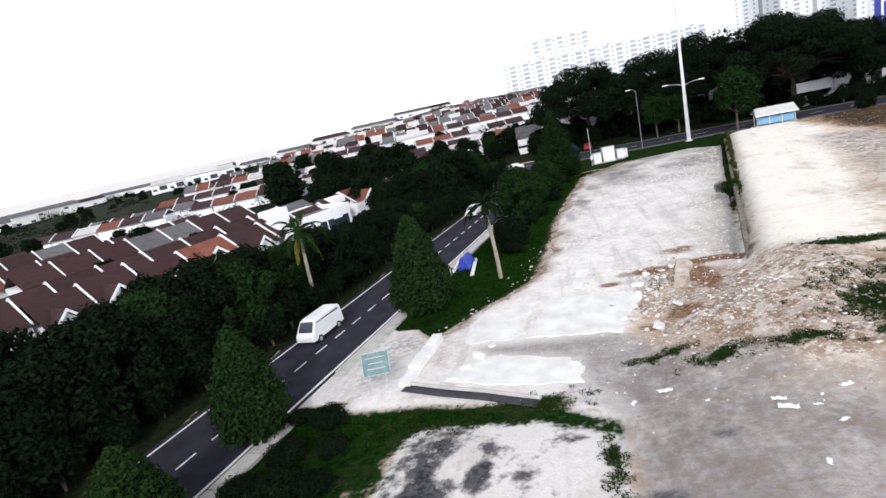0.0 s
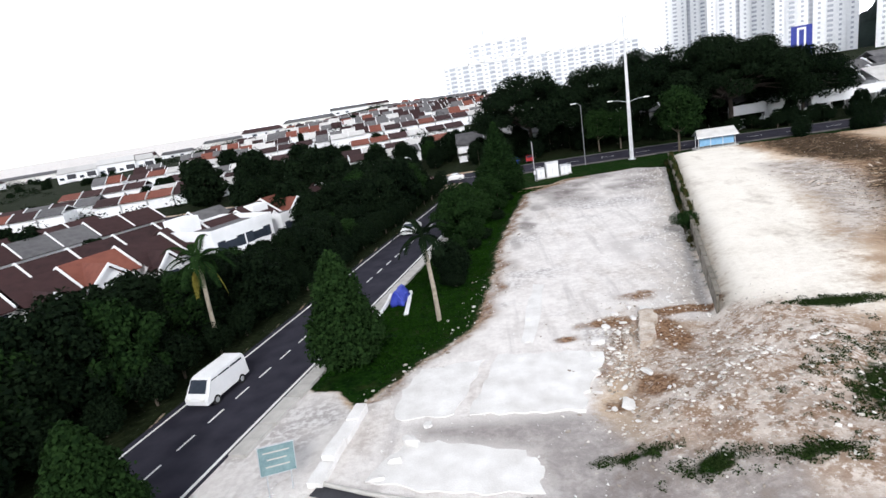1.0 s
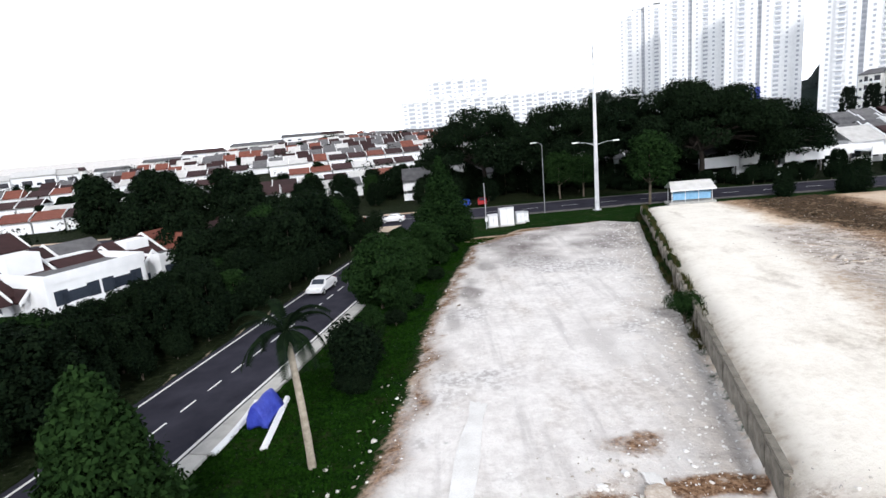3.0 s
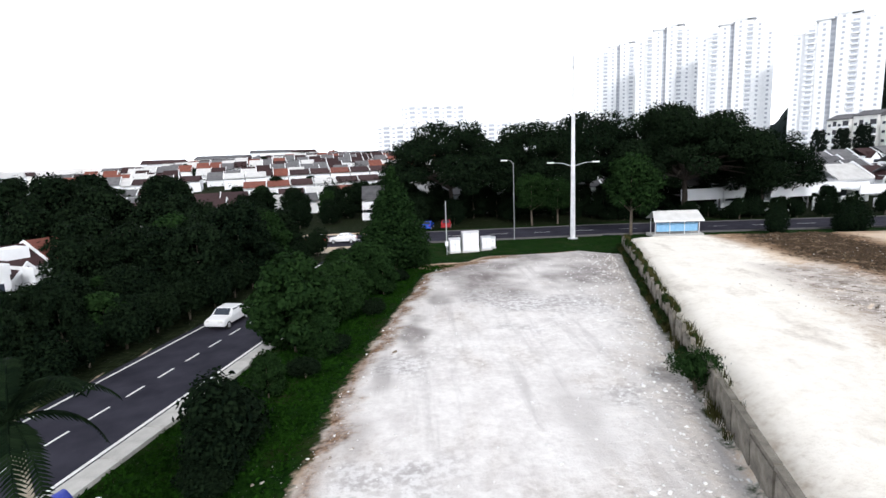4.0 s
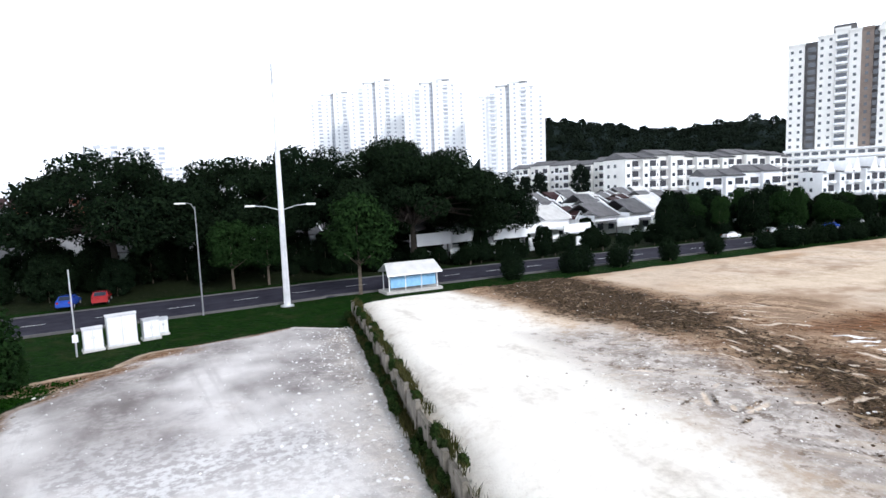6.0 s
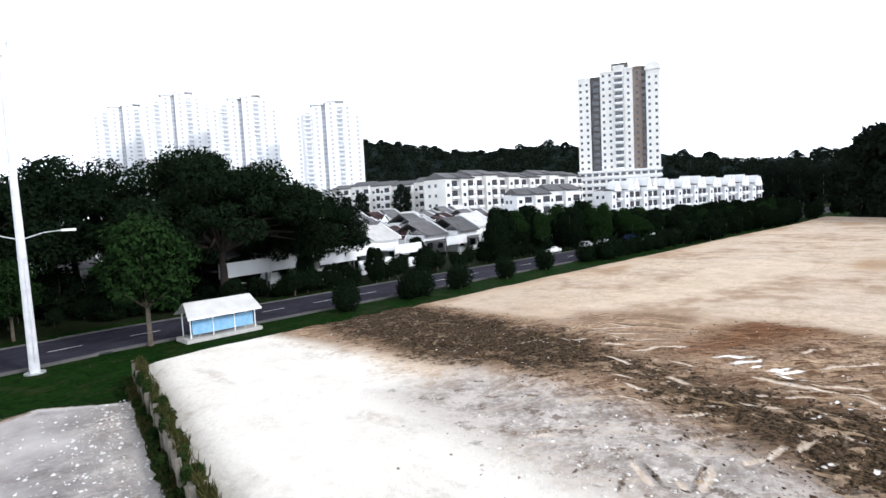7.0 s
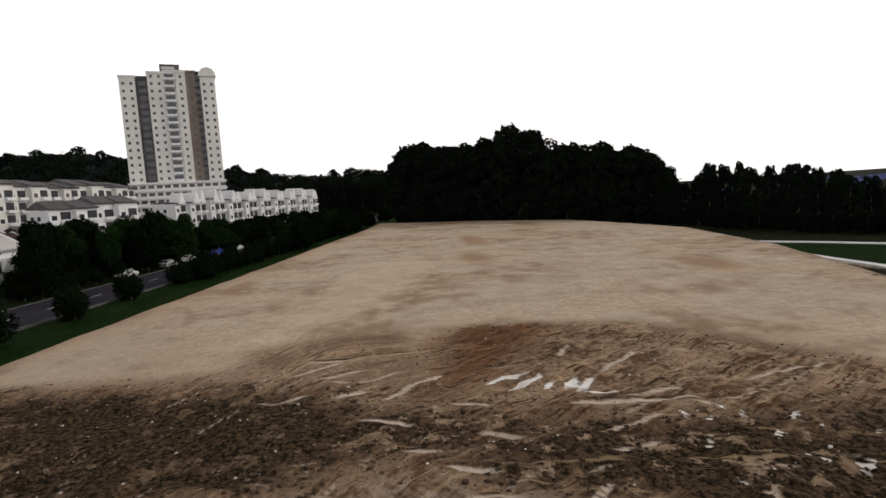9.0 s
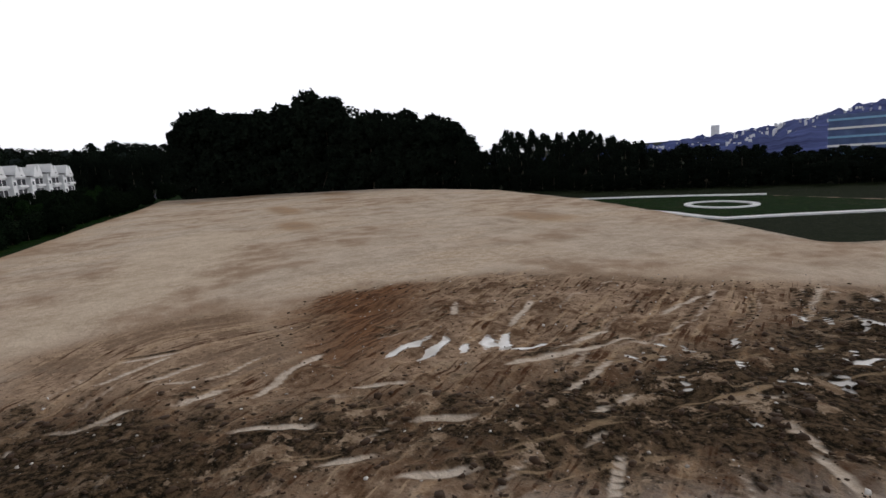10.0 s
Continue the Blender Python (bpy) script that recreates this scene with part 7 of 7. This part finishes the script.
def scatter(name, label, spots, material, seed, category):
    """Countless small stones in one mesh."""
    rng = np.random.default_rng(seed)
    base = np.array([v.co[:] for v in rock_mesh(seed).vertices])
    faces = np.array([p.vertices[:] for p in rock_mesh(seed).polygons])
    k = len(spots)
    xs, ys, ss = np.array(spots).T
    zs = height(xs, ys)
    a = rng.uniform(0, math.tau, k)
    jit = base[None] * rng.uniform(0.6, 1.4, (k, len(base), 1)) * rng.uniform(0.6, 1.4, (k, 1, 3)) * ss[:, None, None]
    V = np.empty((k, len(base), 3))
    V[..., 0] = jit[..., 0] * np.cos(a)[:, None] - jit[..., 1] * np.sin(a)[:, None] + xs[:, None]
    V[..., 1] = jit[..., 0] * np.sin(a)[:, None] + jit[..., 1] * np.cos(a)[:, None] + ys[:, None]
    V[..., 2] = jit[..., 2] + zs[:, None] + 0.12 * ss[:, None]
    F = (faces[None] + (np.arange(k) * len(base))[:, None, None]).reshape(-1, 3)
    me = bpy.data.meshes.new(name)
    me.vertices.add(k * len(base))
    me.vertices.foreach_set("co", V.reshape(-1).astype(np.float32))
    me.loops.add(F.size)
    me.loops.foreach_set("vertex_index", F.reshape(-1).astype(np.int32))
    me.polygons.add(len(F))
    me.polygons.foreach_set("loop_start", np.arange(0, F.size, 3, dtype=np.int32))
    me.update(calc_edges=True)
    me.materials.append(material)
    return tagged(new(name, me), label, category, kind="stuff")


rng = np.random.default_rng(21)


def spots_in(poly, count, lo, hi, fade=3.0, power=3.0):
    p = np.array(poly)
    out = []
    while len(out) < count:
        x, y = rng.uniform(p[:, 0].min() - fade, p[:, 0].max() + fade, 400), rng.uniform(p[:, 1].min() - fade, p[:, 1].max() + fade, 400)
        keep = inside(x, y, poly) + rng.normal(0, fade / 2, 400) > 0
        out += [(a, b, lo + (hi - lo) * rng.random() ** power) for a, b in zip(x[keep], y[keep])]
    return out[:count]


def drawn(spots):
    return [(*on_field(u, v), k) for u, v, k in spots]


heaps = []
for cx, cy, r, k in ((3.9, 38.6, 0.9, 330), (4.9, 40.8, 0.7, 240), (3.9, 36.6, 0.8, 220), (4.4, 41.4, 1.4, 120), (6.0, 43.4, 1.3, 90), (2.6, 35.6, 0.9, 90), (7.6, 32.8, 1.2, 110), (8.8, 33.6, 0.9, 70), (10.8, 33.8, 1.2, 110), (13.0, 33.6, 0.9, 60), (9.4, 30.4, 1.1, 90), (5.6, 30.6, 1.2, 90), (12.0, 30.6, 1.1, 70), (11.0, 27.4, 1.4, 70), (7.0, 27.8, 1.6, 70), (9.6, 37.0, 1.6, 90), (3.0, 31.6, 1.2, 110)):
    heaps += [(cx + r * rng.normal(), cy + r * rng.normal(), 0.05 + 0.26 * rng.random() ** 2.5) for _ in range(int(k * 0.75))]
scatter("rubble", "broken stone and concrete rubble on brown earth", heaps + spots_in(RUBBLE, 2200, 0.04, 0.26, 5.0, 4.0), M_ROCK, 31, "rubble")
scatter("rubble_edge", "stones along the strip beside the wall", [(wall_x(y) - abs(rng.normal(1.5, 2.4)) - 0.3, y, 0.04 + 0.2 * rng.random() ** 3.5) for y in rng.uniform(42, 101, 1700)], M_PEBBLE, 32, "stones")
scatter("gravel", "scattered pale stones on the strip", spots_in(STRIP, 1500, 0.04, 0.17, 0.5, 4), M_PEBBLE, 33, "stones")
scatter("mud_stones", "small stones and debris in the mud", drawn(spots_in(MUD, 1300, 0.03, 0.13, 3.0, 4) + [(32.5 + rng.normal(0, 2.6), 73.0 + rng.normal(0, 4.5), 0.04 + 0.16 * rng.random() ** 3) for _ in range(420)]), M_ROCK, 34, "stones")
scatter("earth_clods", "dark lumps of churned earth", drawn(spots_in(DARK_MUD, 3000, 0.05, 0.26, 1.5, 3) + spots_in(MUD, 1800, 0.04, 0.16, 0.5, 3)), M_CLOD, 35, "clods")
scatter("verge_stones", "white stones along the grass edge", [(x, y, 0.05 + 0.24 * rng.random() ** 3) for x, y in [(np.interp(t, [0, .3, .5, .7, 1], [-12, -8, -4.5, -2.6, 3.6]) + rng.normal(0, 0.9), np.interp(t, [0, .3, .5, .7, 1], [34.5, 40.5, 51, 58, 96]) + rng.normal(0, 0.4)) for t in rng.random(240)]], M_ROCK, 36, "stones")


def chunk_mesh(seed):
    """A broken piece of concrete: a skewed block with torn corners."""
    r2 = random.Random(seed)
    bm = bmesh.new()
    bmesh.ops.create_cube(bm, size=1.0)
    bmesh.ops.subdivide_edges(bm, edges=bm.edges[:], cuts=1, use_grid_fill=True)
    for v in bm.verts:
        v.co *= 1 - 0.28 * max(0, v.co.length - 0.55) / 0.3
        v.co.x += r2.uniform(-0.16, 0.16)
        v.co.y += r2.uniform(-0.16, 0.16)
        v.co.z += r2.uniform(-0.1, 0.1)
    me = bpy.data.meshes.new("concrete_chunk")
    bm.to_mesh(me)
    bm.free()
    me.materials.append(M_CONC_PALE)
    return me


# torn white sheets dropped on the grey ground
for x, y, w, turn in ((2.1, 24.8, 0.7, 10), (0.5, 24.3, 0.4, 60), (6.1, 21.7, 0.55, -10), (6.2, 21.0, 0.75, -15), (8.7, 21.8, 0.5, 20), (7.6, 19.6, 0.35, 40), (7.2, 20.8, 0.3, 0), (6.1, 17.4, 0.35, 70), (3.6, 23.0, 0.25, 30)):
    sh = Shape()
    for gy in range(4):
        for gx in range(6):
            sh.v.append((w * (gx / 5 - 0.5) + 0.05 * math.sin(3 * gy + x), 0.4 * w * (gy / 3 - 0.5) + 0.04 * math.sin(2.3 * gx + y), 0.03 + 0.05 * abs(math.sin(1.9 * gx + 2.7 * gy + x))))
    sh.f = [(6 * gy + gx, 6 * gy + gx + 1, 6 * gy + gx + 7, 6 * gy + gx + 6) for gy in range(3) for gx in range(5)]
    b = new("litter_sheet", sh.mesh("litter_sheet", M_WHITE))
    b.matrix_basis = pose(x, y, z_at(x, y), 0, 0, turn)
    b.modifiers.new("thickness", "SOLIDIFY").thickness = 0.02
    tagged(b, "crumpled white sheet lying on grey earth", "litter", "litter")

slab_rng = random.Random(6)
for x, y, s in ((-8.6, 29.8, 1.2), (-8.0, 31.2, 1.4), (-9.3, 28.6, 0.9), (-7.2, 32.6, 0.8), (2.6, 38.4, 0.9), (3.2, 40.0, 1.1), (3.9, 39.2, 0.6), (4.2, 42.2, 0.8), (3.4, 37.4, 0.5), (5.2, 44.0, 0.8), (6.4, 44.8, 0.7), (2.4, 36.4, 0.8), (2.9, 35.2, 0.5), (4.8, 41.2, 0.5), (5.5, 42.6, 0.6), (2.1, 34.4, 0.6), (2.6, 32.8, 0.5), (3.4, 31.2, 0.4), (10.8, 33.8, 0.36), (11.1, 33.4, 0.3), (12.2, 31.4, 0.4), (12.9, 33.8, 0.4), (6.9, 41.6, 0.6), (6.2, 43.0, 0.7), (5.6, 33.4, 0.36), (3.6, 34.8, 0.5), (7.8, 32.6, 0.4), (8.1, 32.9, 0.3), (8.6, 33.4, 0.42), (7.4, 32.2, 0.34), (9.2, 33.2, 0.3)):
    b = new("concrete_chunk", chunk_mesh(int(x * 10 + y)))
    b.matrix_basis = pose(x, y, z_at(x, y) + 0.1 * s, slab_rng.uniform(-18, 18), slab_rng.uniform(-18, 18), slab_rng.uniform(0, 360))
    s *= 0.68
    b.scale = (s * slab_rng.uniform(0.9, 1.4), s * slab_rng.uniform(0.5, 0.9), s * slab_rng.uniform(0.35, 0.6))
    tagged(b, "broken pale concrete chunk among rubble", "concrete chunk", "concrete chunks")

# a torn ledge of old floor: its broken edge stands above the strip, earth heaped on its other side
def ledge(pts, widths, top, drop, seed):
    r2 = random.Random(seed)
    sh, n = Shape(), len(pts)
    for i, ((px, py), w) in enumerate(zip(pts, widths)):
        z = z_at(px, py) + top + r2.uniform(-0.03, 0.03)
        a, b = r2.uniform(-0.06, 0.06), r2.uniform(-0.3, 0.3)
        sh.v += [(px + a + 0.12, py, z - drop), (px + a, py, z - 0.06), (px + a + 0.07, py, z), (px + w + b, py + 0.1, z - 0.03 + r2.uniform(-0.05, 0.05)), (px + w + b, py + 0.1, z - drop)]
    for i in range(n - 1):
        a, b = 5 * i, 5 * i + 5
        sh.f += [(a + e, a + e + 1, b + e + 1, b + e) for e in range(4)]
    sh.f += [(4, 3, 2, 1, 0), tuple(range(5 * n - 5, 5 * n))]
    return tagged(new("slab_remnant", sh.mesh("slab_remnant", M_CONC_STAINED)), "long broken concrete ledge with brown earth heaped beside it", "concrete slab", "slab remnants")


def along_line(a, b, n, wobble, seed):
    r2 = random.Random(seed)
    return [(a[0] + (b[0] - a[0]) * i / n + r2.uniform(-wobble, wobble), a[1] + (b[1] - a[1]) * i / n) for i in range(n + 1)]


ledge(along_line((5.5, 38.8), (6.7, 43.4), 12, 0.05, 1), [0.5, 0.7, 0.9, 1.0, 1.1, 1.1, 1.0, 1.1, 1.2, 1.2, 1.1, 0.9, 0.6], 0.4, 1.1, 2)
for x, y, w, d, tilt, turn in ((7.4, 44.2, 0.7, 0.9, 16, 8), (5.2, 36.0, 0.6, 0.9, 24, 30), (3.4, 33.0, 0.7, 1.0, 24, -15)):
    b = new("slab_remnant", chunk_mesh(int(w * 100 + d * 10)))
    b.matrix_basis = pose(x, y, z_at(x, y) + 0.12, 0, tilt, turn)
    b.scale = (w, d, 0.22)
    tagged(b, "tilted remnant of a broken concrete slab in brown earth", "concrete slab", "slab remnants")

# weeds and bushes along the wall
for i in range(12):
    y = 60 + 43 * rnd.random() ** 0.7
    put(BUSH_B, used, wall_x(y) + rnd.uniform(-0.45, 0.3), y, rnd.choice((-0.1, 0.3, 0.9)), sz=rnd.uniform(0.2, 0.6), s=rnd.uniform(0.14, 0.42), turn=rnd.uniform(0, 360), group="weeds along the wall")
put(BUSH_B, used, wall_x(61.5) - 0.6, 61.5, -0.1, s=1.05, sz=1.35, turn=50, group="weeds along the wall")


# ragged low weeds that cling to the wall's foot and top
wr = np.random.default_rng(60)
clumps = []
for y in np.arange(58, 103.5, 0.22):
    dense = 0.25 + 0.5 * float(smooth_step(70, 88, y)) + 0.45 * float(waves(np.array([y]), np.array([0.0]), 4.0, 23, 3)[0])
    if wr.random() < dense:
        r = wr.uniform(0.07, 0.24)
        top = wr.random() < 0.45
        clumps.append((wall_x(y) + (wr.uniform(-0.1, 0.5) if top else wr.uniform(-0.7, -0.15)), y, 1.35 + r * 0.3 if top else wr.uniform(0.0, 0.5), r, r * 1.6, r * wr.uniform(0.8, 2.2)))
tagged(new("wall_weeds", leaf_cloud(wr, clumps, 22000, 0.085, M_WEED, "wall_weeds")), "straggling green and dry weeds along the retaining wall", "weeds", kind="stuff")


def blades(name, label, roots, low, high, material, seed):
    """Upright grass blades, each a bent tapered strip of two faces."""
    g = np.random.default_rng(seed)
    verts, faces = [], []
    for x, y, z in roots:
        h, w, a = g.uniform(low, high), g.uniform(0.012, 0.03), g.uniform(0, math.tau)
        lean, b = g.uniform(0.1, 0.55) * h, g.uniform(0, math.tau)
        ux, uy, lx, ly = w * math.cos(a), w * math.sin(a), lean * math.cos(b), lean * math.sin(b)
        k = len(verts)
        verts += [(x - ux, y - uy, z), (x + ux, y + uy, z), (x + ux * 0.8 + lx * 0.35, y + uy * 0.8 + ly * 0.35, z + 0.6 * h), (x - ux * 0.8 + lx * 0.35, y - uy * 0.8 + ly * 0.35, z + 0.6 * h), (x + lx, y + ly, z + h)]
        faces += [(k, k + 1, k + 2, k + 3), (k + 3, k + 2, k + 4)]
    me = bpy.data.meshes.new(name)
    me.from_pydata(verts, [], faces)
    me.materials.append(material)
    return tagged(new(name, me), label, "grass", kind="stuff")


roots = []
for i in range(2300):
    y = 56 + 47.5 * wr.random() ** 0.8
    if wr.random() > 0.45 + 0.5 * float(waves(np.array([y]), np.array([0.0]), 3.0, 24, 3)[0]) + 0.3 * float(smooth_step(74, 90, y)):
        continue
    top = wr.random() < 0.28
    cx, cz = wall_x(y) + (wr.uniform(0.05, 0.5) if top else wr.uniform(-0.6, -0.12)), 1.25 if top else -0.05
    n = int(wr.integers(5, 14))
    roots += [(cx + wr.normal(0, 0.09), y + wr.normal(0, 0.12), cz) for _ in range(n)]
blades("wall_grass", "dry olive grass tufts along the retaining wall", roots, 0.2, 0.62, M_DRYGRASS, 61)
